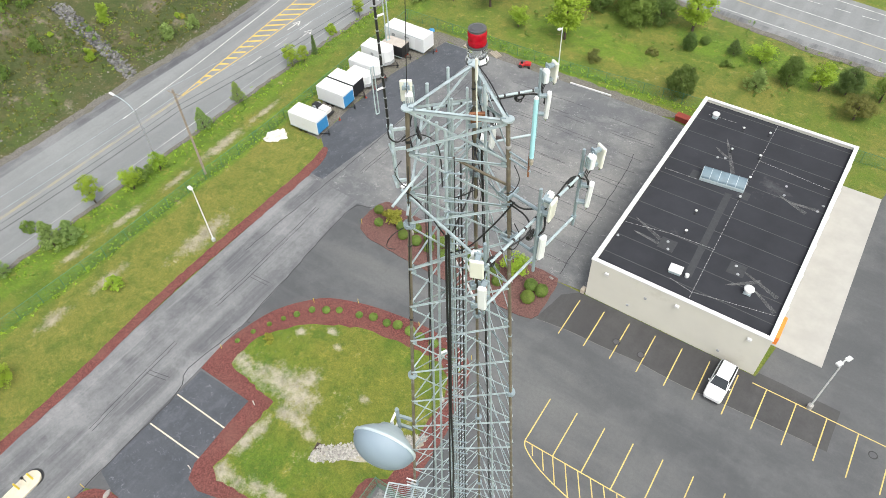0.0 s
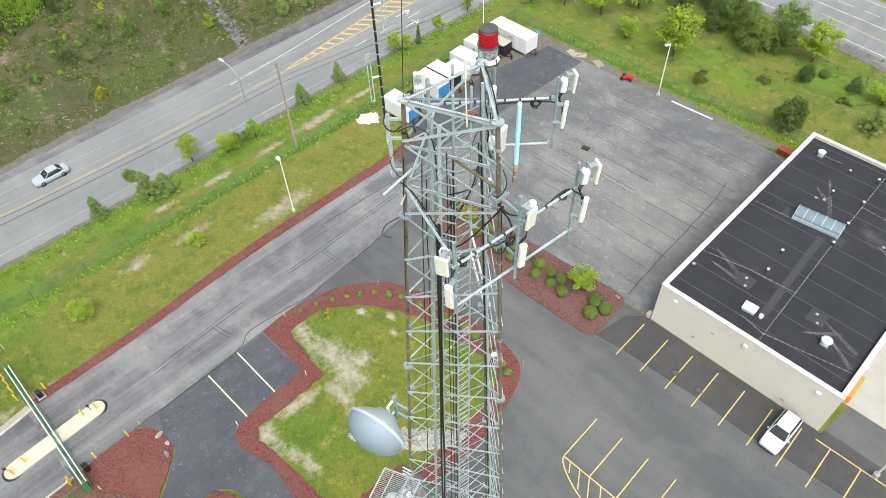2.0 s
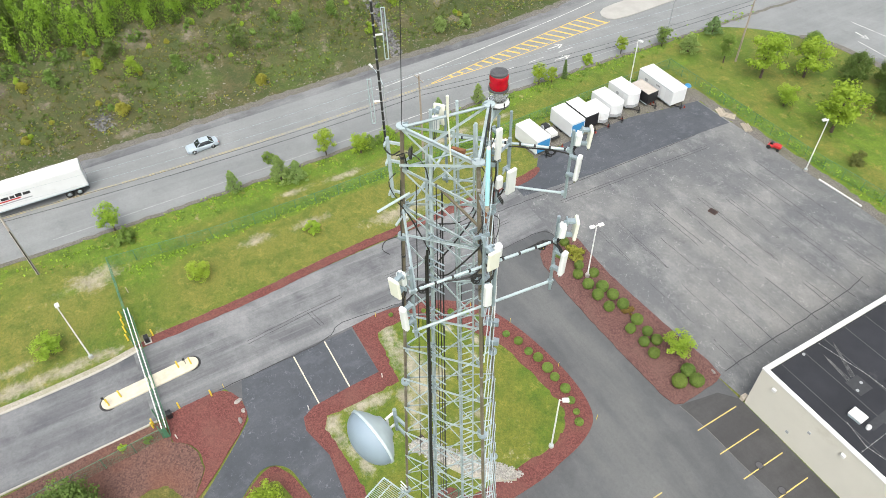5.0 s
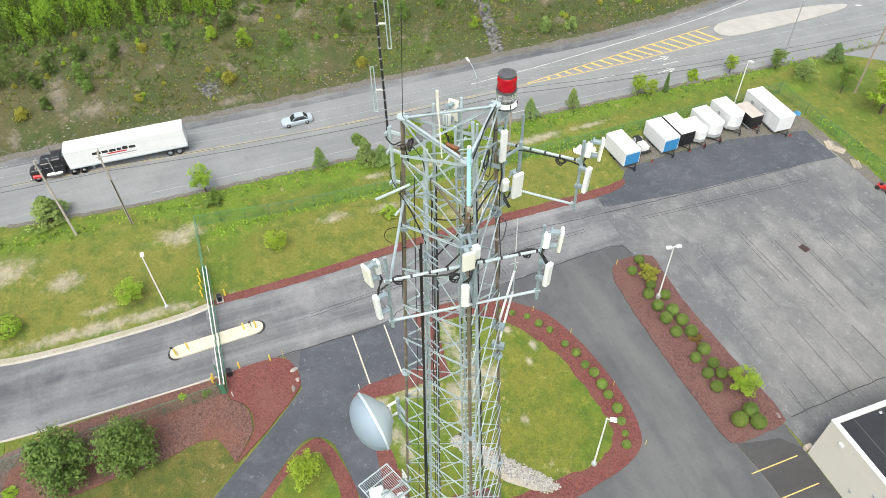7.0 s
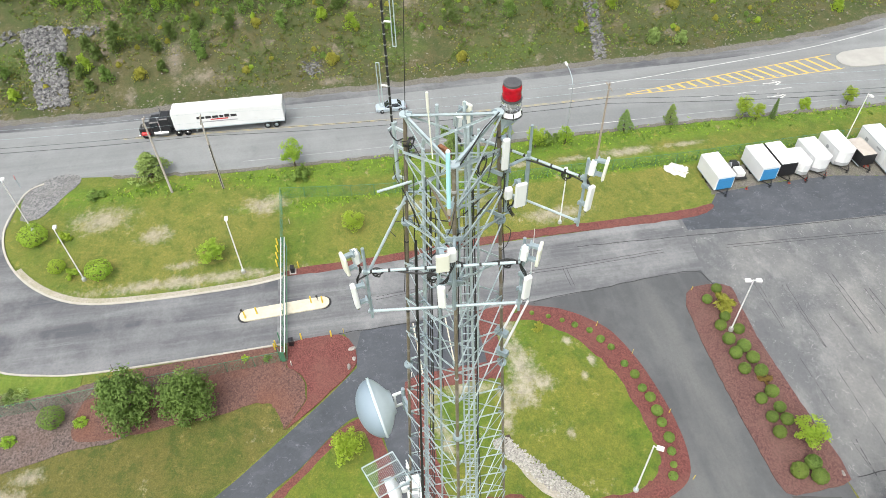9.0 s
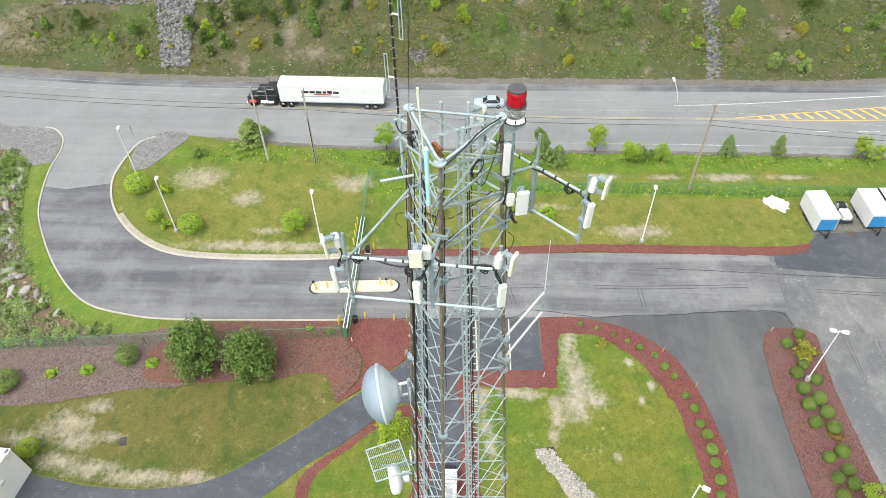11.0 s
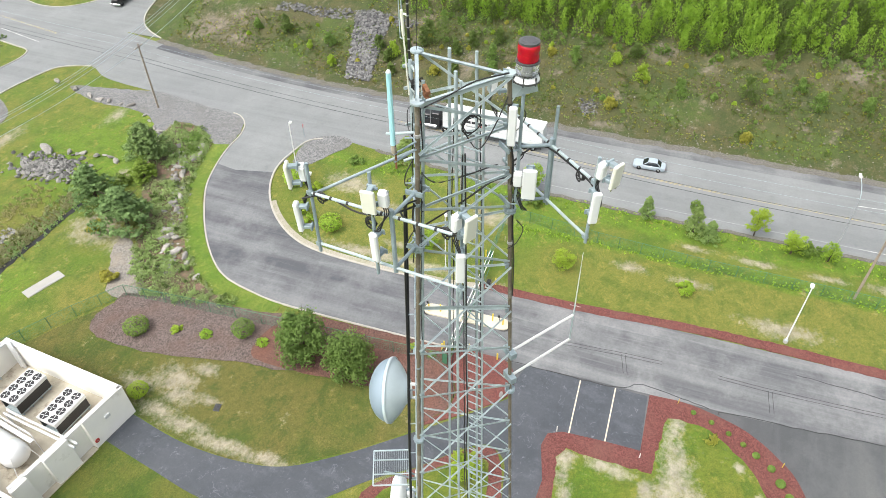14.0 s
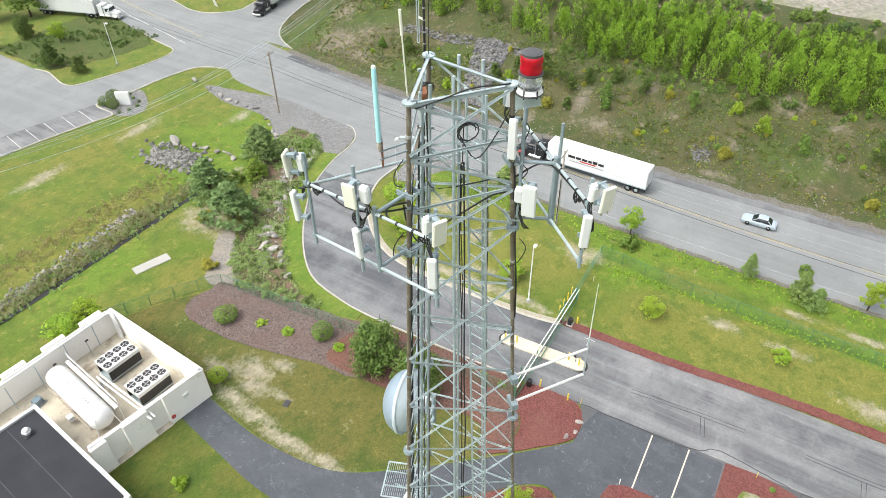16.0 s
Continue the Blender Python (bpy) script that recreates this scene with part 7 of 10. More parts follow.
# utility poles, cables between them
POLES = {"far": (-62.0, 93.0, 13.0), "one": (-66.4, 36.8, 13.6), "two": (-71.27, -14.43, 11.9), "three": (-71.55, -21.33, 12.2), "four": (-75.9, -69.9, 11.5), "five": (-85.5, -152, 11.5)}
for key, (x, y, h) in POLES.items():
    steel = key in ("two", "three")
    ob = thing("utility_pole", "grey weathered utility pole with crossarm" if steel else "brown wooden utility pole with crossarm and insulators", "utility pole", pose(x, y, 0, 0, 0, 4), "utility poles")
    part("pole", tube(bmesh.new(), (0, 0, -0.2), (0, 0, h), 0.17, 10, 0.11), "grey_wood" if steel else "wood", ob)
    arm = part("crossarm", rod(bmesh.new(), (-1.1, 0, h - 0.5), (1.1, 0, h - 0.5), 0.09, 0.11), "wood", ob)
    for dx in (-1.0, -0.4, 0.4, 1.0):
        part("insulator", tube(bmesh.new(), (dx, 0, h - 0.45), (dx, 0, h - 0.25), 0.05, 8, 0.03), "grey", arm)
    if key == "two":
        part("cable_riser", tube(bmesh.new(), (0.14, 0, 0), (0.14, 0, 7.5), 0.06, 8), "black", ob, "black riser conduit")
order = ["far", "one", "two", "four", "five"]
for dx, dz, r in ((-1.0, -0.25, 0.010), (1.0, -0.25, 0.010), (0.1, -2.2, 0.018), (-0.1, -3.1, 0.024)):
    for a, b in zip(order, order[1:]):
        p, q = Vector(POLES[a]) + Vector((dx, 0, dz)), Vector(POLES[b]) + Vector((dx, 0, dz))
        sag = 0.012 * (q - p).length
        tagged(part("overhead_wire", hose(bmesh.new(), [p.lerp(q, k / 8) - UP * sag * 4 * (k / 8) * (1 - k / 8) for k in range(9)], r, 4), "galv" if dz > -1 else "cable", None), "overhead wire sagging between poles", "wire", "overhead wires")
# pale wires that cross the grass and the road in one long sag
for dy, dz in ((-0.9, 0.0), (0.0, 0.15), (0.8, 0.0), (2.6, -0.6)):
    tagged(part("overhead_wire", hose(bmesh.new(), [(x, -77.5 + dy, 8.0 + dz + 3.0 * ((x + 69) / 33) ** 2) for x in range(-114, -14, 9)], 0.028, 4), "galv", None), "pale service wire crossing road and grass", "wire", "overhead wires")
# the road's own lamps
for x, y in ((-73.0, 34.5), (-75.5, 90.6)):
    ob = thing("street_lamp", "grey cobra-head street lamp beside the road", "street lamp", pose(x, y, 0), "street lamps")
    part("pole", tube(bmesh.new(), (0, 0, 0), (0, 0, 9.5), 0.11, 10, 0.07), "grey", ob)
    part("lamp_arm", hose(bmesh.new(), [(0, 0, 9.2), (-0.8, 0, 10.0), (-2.2, 0, 10.4), (-3.4, 0, 10.4)], 0.05, 8), "galv", ob)
    part("lamp_head", box(bmesh.new(), -4.2, -3.3, -0.16, 0.16, 10.3, 10.5, 0.05), "white", ob)


# ---- chain-link fence ----
def fence_run(pts, h=1.8, group="fences", label="green coated chain-link fence with thin posts"):
    for (x0, y0), (x1, y1) in zip(pts, pts[1:]):
        a, b = Vector((x0, y0, 0)), Vector((x1, y1, 0))
        n = max(1, round((b - a).length / 3.0))
        L = (b - a).length / n
        d = (b - a).normalized()
        ob = thing("chain_link_fence", label, "fence", Matrix.Translation(a) @ pose(0, 0, 0, 0, 0, math.degrees(math.atan2(d.y, d.x))), group)
        post = mesh_of("post", tube(bmesh.new(), (0, 0, 0), (0, 0, h + 0.05), 0.035, 8), "fence")
        bm = bmesh.new()
        step = 0.16
        for s in (1, -1):
            k = -h
            while k < L:
                u0, u1 = max(k, 0), min(k + h, L)
                if u1 > u0:
                    z0, z1 = (u0 - k, u1 - k) if s > 0 else (h - (u0 - k), h - (u1 - k))
                    rod(bm, (u0, 0, z0), (u1, 0, z1), 0.006)
                k += step
        web = mesh_of("mesh_panel", bm, "fence")
        rail = mesh_of("top_rail", tube(bmesh.new(), (0, 0, h), (L, 0, h), 0.032, 6), "fence")
        wire = mesh_of("tension_wire", tube(bmesh.new(), (0, 0, 0.08), (L, 0, 0.08), 0.008, 4), "fence")
        for k in range(n + 1):
            for me in (post,) if k == n else (post, web, rail, wire):
                o = new(me.name.split(".")[0], me)
                o.parent, o.location = ob, (k * L, 0, 0)


fence_run([(-67.7, -6.4), (-66.2, 6), (-65.5, 20), (-65.5, 33), (-65.2, 48), (-66.2, 82.2)])
fence_run([(-66.2, 82.2), (-36, 82.6), (-19, 84.2), (8, 84.6)])
fence_run([(-67.7, -6.4), (-58.2, -6.25)])
fence_run([(-40.9, -6.2), (-40.5, -12), (-39.9, -21), (-39.3, -28), (-38.6, -38), (-37.9, -46), (-33.1, -49.4), (-25.5, -53.6)])
fence_run([(-20.8, -4.8), (-20.8, 15.9), (-8, 15.9), (5.9, 15.9), (5.9, -4.8), (-20.8, -4.8)], 2.2, "fences", "green coated chain-link fence round the tower compound")

# ---- sliding gate, kerbed island, bollards ----
gate = thing("sliding_gate", "long green-and-white cantilever sliding gate across the drive", "gate", pose(0, 0, 0))
for y in (-6.15, -5.75):
    part("gate_rail", rod(bmesh.new(), (-58.2, y, 1.9), (-40.7, y + 0.1, 1.9), 0.09, 0.07), "white", gate, "white top rail")
    part("gate_rail", rod(bmesh.new(), (-58.2, y, 0.35), (-40.7, y + 0.1, 0.35), 0.08, 0.08), "fence", gate, "green bottom rail")
for k in range(13):
    x = -58.1 + 1.45 * k
    part("gate_post", rod(bmesh.new(), (x, -5.95, 0.3), (x, -5.95, 1.95), 0.07, 0.4 if k in (0, 12) else 0.07), "fence", gate)
for x in (-57.5, -54.9, -53.6, -43.2, -41.0):
    part("roller_post", rod(bmesh.new(), (x, -6.35, 0), (x, -6.35, 2.25), 0.11), "fence", gate)
bm = bmesh.new()
for k in range(31):
    rod(bm, (-58.1 + 0.55 * k, -6.15, 0.35), (-57.6 + 0.55 * k, -6.15, 1.9), 0.012)
    rod(bm, (-57.6 + 0.55 * k, -6.15, 0.35), (-58.1 + 0.55 * k, -6.15, 1.9), 0.012)
part("gate_mesh", bm, "fence", gate)
for x, y in ((-53.9, -5.0), (-43.0, -5.2)):
    op = thing("gate_operator", "black gate motor box beside the drive", "gate motor", pose(x, y, 0), "gate motors")
    part("housing", box(bmesh.new(), -0.3, 0.3, -0.25, 0.25, 0.1, 1.0, 0.04), "black", op)
    part("pad", box(bmesh.new(), -0.45, 0.45, -0.4, 0.4, 0, 0.1), "concrete", op)
isl = thing("gate_island", "cream painted kerbed island with rounded ends", "traffic island", pose(-48.15, -5.95, 0.04, 0, 0, 3.2))
part("kerb_slab", poly(bmesh.new(), [(0.85 * math.cos(a), 4.3 + 0.85 * math.sin(a)) for a in np.linspace(0, math.pi, 10)] + [(0.85 * math.cos(a), -4.3 + 0.85 * math.sin(a)) for a in np.linspace(math.pi, 2 * math.pi, 10)], -0.04, 0.18), "cream_line", isl)
for s in (-1, 1):
    # Thin black disc, a little wider than the island's rounded end.
    part("dark_patch", poly(bmesh.new(), [(1.0 * math.cos(a), s * 4.45 + 0.95 * math.sin(a)) for a in np.linspace(0, math.tau, 20)[:-1]], -0.03, 0.008), "seam", isl, "dark rounded patch at the island's end")


def bollard(x, y, z=0.0):
    if "b" not in BOLLARD:
        ob = thing("bollard", "yellow painted steel bollard", "bollard", pose(x, y, z), "bollards")
        bm = tube(bmesh.new(), (0, 0, 0), (0, 0, 1.1), 0.09, 12)
        part("post", bm, "yellow", ob)
        part("dome", lathe(bmesh.new(), [(0.09, 1.1), (0.07, 1.15), (0, 1.17)], Matrix(), 12), "yellow", ob)
        BOLLARD["b"] = ob
    else:
        copy_thing(BOLLARD["b"], pose(x, y, z))


BOLLARD = {}
for x, y in ((-58.9, -6.9), (-57.7, -6.9), (-56.5, -6.9), (-55.2, -6.9), (-54.4, -4.3), (-43.0, -6.9), (-42.6, -7.0), (-43.5, -4.1), (-43.3, -0.8)):
    bollard(x, y)
for x, y in ((-47.5, -10.4), (-47.9, -9.1), (-48.5, -2.9), (-48.3, -1.6)):
    bollard(x, y, 0.2)
for x, y in ((-48.0, -10.6), (-48.6, -2.1)):
    rd = thing("card_reader", "black gooseneck card reader pedestal", "card reader", pose(x, y, 0.2), "card readers")
    part("gooseneck", hose(bmesh.new(), [(0, 0, 0), (0, 0, 0.9), (0.1, 0, 1.15), (0.35, 0, 1.25)], 0.035, 8), "black", rd)
    part("reader", box(bmesh.new(), 0.3, 0.42, -0.12, 0.12, 1.1, 1.45, 0.02), "black", rd)
for x, y, c in ((-62.5, -5.4, "lumber"), (-43.6, 0.6, "yellow"), (-40.2, -5.2, "rock_pale"), (-36.6, 7.4, "rock_pale"), (-36.3, 15.6, "rock_pale"), (-44.0, 18.5, "yellow"), (-39.8, 28.6, "yellow"), (-35.5, 31.2, "yellow"), (-28, 32.4, "yellow"), (-42.9, 41.0, "yellow"), (-21.0, 32.0, "yellow")):
    tagged(part("marker_stake", tube(bmesh.new(), (x, y, 0), (x + 0.03, y, 0.9), 0.05 if c != "yellow" else 0.03, 7), c, None), "thin marker stake in the bed", "stake", "marker stakes")
for x, y, s in ((-27.7, 15.8, 1.0), (-27.6, -26.4, 0.8), (-37.3, 63.7, 1.0)):
    g = thing("drain_grate", "dark rusted square drain grate in the ground", "drain grate", pose(x, y, 0.05 if s > 0.9 else 0.02, 0, 0, 12), "drain grates")
    part("frame", box(bmesh.new(), -0.55 * s, 0.55 * s, -0.4 * s, 0.4 * s, -0.1, 0.10, 0.01), "lid" if s < 0.9 else "drain_rust", g)
    for k in range(6):
        part("grate_bar", box(bmesh.new(), -0.5 * s, 0.5 * s, (-0.33 + 0.12 * k) * s, (-0.29 + 0.12 * k) * s, 0.10, 0.115), "black", g)
for x, y in ((-9.4, 42.2), (-6.6, 42.1), (15.6, 43.7)):
    mh = thing("manhole_cover", "round dark manhole cover in the asphalt", "manhole", pose(x, y, 0.03), "manholes")
    part("frame", tube(bmesh.new(), (0, 0, -0.05), (0, 0, 0.006), 0.42, 20), "black", mh)
    part("lid", tube(bmesh.new(), (0, 0, 0), (0, 0, 0.01), 0.32, 20), "lid", mh)
st = thing("stop_sign", "small red stop sign on a post", "sign", pose(-76.1, -42.3, 0, 0, 0, 200))
part("post", tube(bmesh.new(), (0, 0, 0), (0, 0, 2.3), 0.03, 6), "galv_dark", st)
part("sign_plate", tube(bmesh.new(), (0, -0.03, 2.0), (0, -0.01, 2.0), 0.35, 8), "red", st)
slab = thing("concrete_slab", "pale concrete slab with a lid in the grass", "slab", pose(-36, -57, 0.0, 0, 0, -18))
part("slab", box(bmesh.new(), -2.4, 2.4, -0.8, 0.8, -0.3, 0.1, 0.02), "concrete", slab)
part("lid", box(bmesh.new(), -0.7, 0.9, -0.7, 0.7, 0.1, 0.14), "concrete", slab)


# ---- trailers parked along the yard's edge ----
def wheel(parent, x, y, r, w, hub="chrome"):
    """A wheel whose axle runs along x."""
    t = part("wheel", lathe(bmesh.new(), [(r * 0.6, -w / 2), (r * 0.95, -w / 2), (r, -w * 0.3), (r, w * 0.3), (r * 0.95, w / 2), (r * 0.6, w / 2)], Matrix.Translation((x, y, r)) @ pose(0, 0, 0, 0, 90, 0), 20), "rubber", parent, "black tyre")
    part("rim", lathe(bmesh.new(), [(0, -w * 0.36), (r * 0.62, -w * 0.36), (r * 0.62, w * 0.36), (0, w * 0.36)], Matrix.Translation((x, y, r)) @ pose(0, 0, 0, 0, 90, 0), 16), hub, t)


def trailer(x0, x1, y0, y1, h, style, turn=0.0):
    """A box trailer whose nose points to +x."""
    L, W = x1 - x0, y1 - y0
    label = {"blue": "white storage trailer with a blue end door", "black": "black-nosed enclosed cargo trailer with white roof", "vee": "white enclosed cargo trailer with wedge nose", "tarped": "low black trailer under a dusty beige cover", "office": "long white office trailer with windows"}[style]
    ob = thing("cargo_trailer", label, "trailer", pose((x0 + x1) / 2, (y0 + y1) / 2, 0.03, 0, 0, turn), "parked trailers")
    z0 = 0.55
    bm = bmesh.new()
    if style == "vee":
        poly(bm, [(-L / 2, -W / 2), (L / 2 - 0.6, -W / 2), (L / 2, -W * 0.18), (L / 2, W * 0.18), (L / 2 - 0.6, W / 2), (-L / 2, W / 2)], z0, h)
    else:
        box(bm, -L / 2, L / 2, -W / 2, W / 2, z0, h, 0.04)
    part("body", bm, "black" if style in ("black", "tarped") else "white_metal", ob)
    part("roof_panel", box(bmesh.new(), -L / 2 + 0.02, L / 2 - (0.62 if style == "vee" else 0.02), -W / 2 + 0.02, W / 2 - 0.02, h, h + 0.03, 0.01), "beige_tarp" if style == "tarped" else "white", ob, "roof panel")
    if style == "blue":
        part("end_door", box(bmesh.new(), L / 2, L / 2 + 0.03, -W / 2 + 0.15, W / 2 - 0.15, z0 + 0.05, h - 0.35), "blue", ob, "blue end door")
    if style == "vee":
        part("stone_guard", poly(bmesh.new(), [(L / 2 - 0.62, -W / 2 - 0.01), (L / 2 - 0.6, -W / 2 - 0.015), (L / 2 + 0.015, -W * 0.18), (L / 2 + 0.015, W * 0.18), (L / 2 - 0.6, W / 2 + 0.015), (L / 2 - 0.62, W / 2)], z0, z0 + 0.5), "grey", ob, "grey stone guard")
        part("badge", tube(bmesh.new(), (-0.4, -W / 2 - 0.012, h - 0.9), (-0.4, -W / 2, h - 0.9), 0.28, 14), "grey", ob, "grey round decal")
    if style in ("vee", "office"):
        part("side_door", box(bmesh.new(), L * 0.18, L * 0.18 + 0.85, -W / 2 - 0.02, -W / 2, z0 + 0.1, h - 0.3), "radome_white", ob)
    if style == "office":
        part("window", box(bmesh.new(), -L * 0.30, -L * 0.30 + 0.6, -W / 2 - 0.02, -W / 2, 1.6, 2.1), "grey", ob, "small grey shuttered window")
        part("decal", box(bmesh.new(), L * 0.02, L * 0.02 + 0.9, -W / 2 - 0.012, -W / 2, 2.1, 2.35), "grey", ob, "faint grey decal")
        part("vent_stripe", box(bmesh.new(), -L / 2 + 0.3, L / 2 - 0.3, -W / 2 - 0.012, -W / 2, h - 0.16, h - 0.1), "galv", ob)
    part("corner_trim", box(bmesh.new(), -L / 2 - 0.01, L / 2 + 0.01 - (0.6 if style == "vee" else 0), -W / 2 - 0.012, -W / 2 + 0.02, z0 - 0.08, z0 + 0.06), "galv", ob)
    for s in (-1, 1):
        for dx in (-0.45, 0.45):
            wheel(ob, 0, 0, 0.34, 0.22)
    ws = [c for c in ob.children if c.name.startswith("wheel")]
    for w, (s, dx) in zip(ws, ((-1, -0.45), (-1, 0.45), (1, -0.45), (1, 0.45))):
        w.matrix_basis = Matrix.Translation((dx - 0.3, s * (W / 2 - 0.14), 0)) @ pose(0, 0, 0, 0, 0, 90)
    bm = bmesh.new()
    rod(bm, (L / 2 - 0.1, -W * 0.3, z0 - 0.1), (L / 2 + 1.1, 0, z0 - 0.1), 0.09)
    rod(bm, (L / 2 - 0.1, W * 0.3, z0 - 0.1), (L / 2 + 1.1, 0, z0 - 0.1), 0.09)
    tube(bm, (L / 2 + 0.85, 0, 0), (L / 2 + 0.85, 0, 1.0), 0.04, 8)
    box(bm, L / 2 + 0.7, L / 2 + 1.0, -0.15, 0.15, 0, 0.05)
    part("tongue", bm, "black", ob, "black A-frame tongue with jack")
    return ob


for x0, x1, y0, y1, h, style, a in ((-63.4, -58.4, 50.4, 52.9, 2.75, "blue", 3), (-64.0, -59.1, 57.0, 59.5, 2.75, "blue", 2), (-64.3, -59.5, 59.9, 62.3, 2.6, "black", 2), (-63.0, -59.2, 62.55, 64.6, 2.25, "vee", 1), (-64.4, -59.4, 64.9, 67.4, 2.6, "vee", 2),
                                    (-65.0, -60.0, 68.6, 71.1, 2.8, "vee", 2), (-63.4, -59.6, 71.7, 73.8, 2.3, "tarped", 2), (-65.2, -57.4, 74.7, 77.4, 2.9, "office", -1)):
    trailer(x0, x1, y0, y1, h, style, a)
skid = thing("equipment_skid", "white and black machine on a small open trailer", "machine", pose(-61.5, 55.1, 0.03))
part("deck", box(bmesh.new(), -1.9, 1.6, -0.8, 0.8, 0.45, 0.55), "black", skid)
part("engine_cover", box(bmesh.new(), -0.3, 1.3, -0.6, 0.6, 0.55, 1.25, 0.08), "white", skid)
part("engine", box(bmesh.new(), -1.6, -0.4, -0.5, 0.5, 0.55, 1.35, 0.1), "black", skid)
part("hose_reel", tube(bmesh.new(), (-1.0, -0.62, 0.95), (-1.0, 0.62, 0.95), 0.4, 14), "grey", skid)
for s in (-1, 1):
    wheel(skid, 0, 0, 0.33, 0.2)
for w, s in zip([c for c in skid.children if c.name.startswith("wheel")], (-1, 1)):
    w.matrix_basis = Matrix.Translation((0, s * 0.95, 0)) @ pose(0, 0, 0, 0, 0, 90)
for x, y in ((-58.4, 55.2), (-58.5, 61.3), (-58.7, 63.8), (-59.2, 66.9), (-59.8, 72.9), (-59.9, 73.6), (-56.5, 76.7)):
    ck = thing("traffic_cone", "orange-red cone beside a trailer tongue", "cone", pose(x, y, 0.04), "cones")
    part("cone", tube(bmesh.new(), (0, 0, 0.03), (0, 0, 0.5), 0.13, 12, 0.03), "faded_red", ck)
    part("base", box(bmesh.new(), -0.16, 0.16, -0.16, 0.16, 0, 0.03), "faded_red", ck)
# loose things at the yard's edge
rnd = random.Random(4)
for x, y in ((-52.6, 80.4), (-51.4, 80.8), (-48.0, 80.8)):
    pile = thing("lumber_stack", "small stack of pale lumber and pallets", "lumber", pose(x, y, 0.03, 0, 0, rnd.uniform(-40, 40)), "lumber stacks")
    for k in range(5):
        part("plank", box(bmesh.new(), -0.9 + rnd.uniform(-0.2, 0.2), 0.9, -0.5 + 0.22 * k, -0.3 + 0.22 * k, 0.0, 0.12 + 0.1 * (k % 3), 0.01), "lumber", pile)
mow = thing("red_mower", "red riding mower parked at the yard's edge", "mower", pose(-42.6, 80.4, 0.03, 0, 0, 20))
part("hood", box(bmesh.new(), 0.0, 1.0, -0.35, 0.35, 0.35, 0.85, 0.08), "red", mow)
part("rear_body", box(bmesh.new(), -0.8, 0.0, -0.45, 0.45, 0.3, 0.6, 0.06), "red", mow)
part("seat", box(bmesh.new(), -0.6, -0.2, -0.22, 0.22, 0.6, 0.95, 0.05), "black", mow)
for x, y, r in ((-0.55, -0.45, 0.3), (-0.55, 0.45, 0.3), (0.75, -0.4, 0.2), (0.75, 0.4, 0.2)):
    part("wheel", tube(bmesh.new(), (x, y - 0.1, r), (x, y + 0.1, r), r, 14), "rubber", mow)
tarp = thing("blue_tarp", "crumpled blue tarpaulin over a pile", "tarp", pose(-60.6, 81.3, 0.02))
bm = bmesh.new()
bmesh.ops.create_icosphere(bm, subdivisions=2, radius=0.55)
for v in bm.verts:
    v.co = Vector((v.co.x, v.co.y * 0.8, max(v.co.z, -0.2) * 0.8)) * (1 + 0.3 * noise.noise(v.co * 2))
part("cover", bm, "blue", tarp)
bench = thing("red_skip", "low red steel container beside the building", "container", pose(-17.3, 80.6, 0.03, 0, 0, -3))
part("body", box(bmesh.new(), -1.1, 1.1, -0.5, 0.5, 0.0, 0.8, 0.05), "faded_red", bench)
part("rim", box(bmesh.new(), -1.15, 1.15, -0.55, 0.55, 0.76, 0.84), "faded_red", bench)
tagged(part("white_rail", rod(bmesh.new(), (-34.6, 80.2, 0.2), (-28.2, 80.5, 0.2), 0.18), "white", None), "long white timber rail at the yard's edge", "rail")


# ---- vehicles ----
def shell(bm, sections, half):
    """A body from sections along y: (y, width factor, z low, z high, z mid)."""
    rings = []
    for y, w, z0, zs, z1, wt in sections:
        rings.append([bm.verts.new((s * x, y, z)) for s, x, z in ((-1, half * w * 0.92, z0), (-1, half * w, zs * 0.6 + z0 * 0.4), (-1, half * w * 0.97, zs), (-1, half * w * wt, z1), (1, half * w * wt, z1), (1, half * w * 0.97, zs), (1, half * w, zs * 0.6 + z0 * 0.4), (1, half * w * 0.92, z0))])
    for a, b in zip(rings, rings[1:]):
        for k in range(8):
            bm.faces.new((a[k], a[(k + 1) % 8], b[(k + 1) % 8], b[k]))
    bm.faces.new(rings[0])
    bm.faces.new(rings[-1][::-1])
    bmesh.ops.recalc_face_normals(bm, faces=bm.faces[:])
    return bm


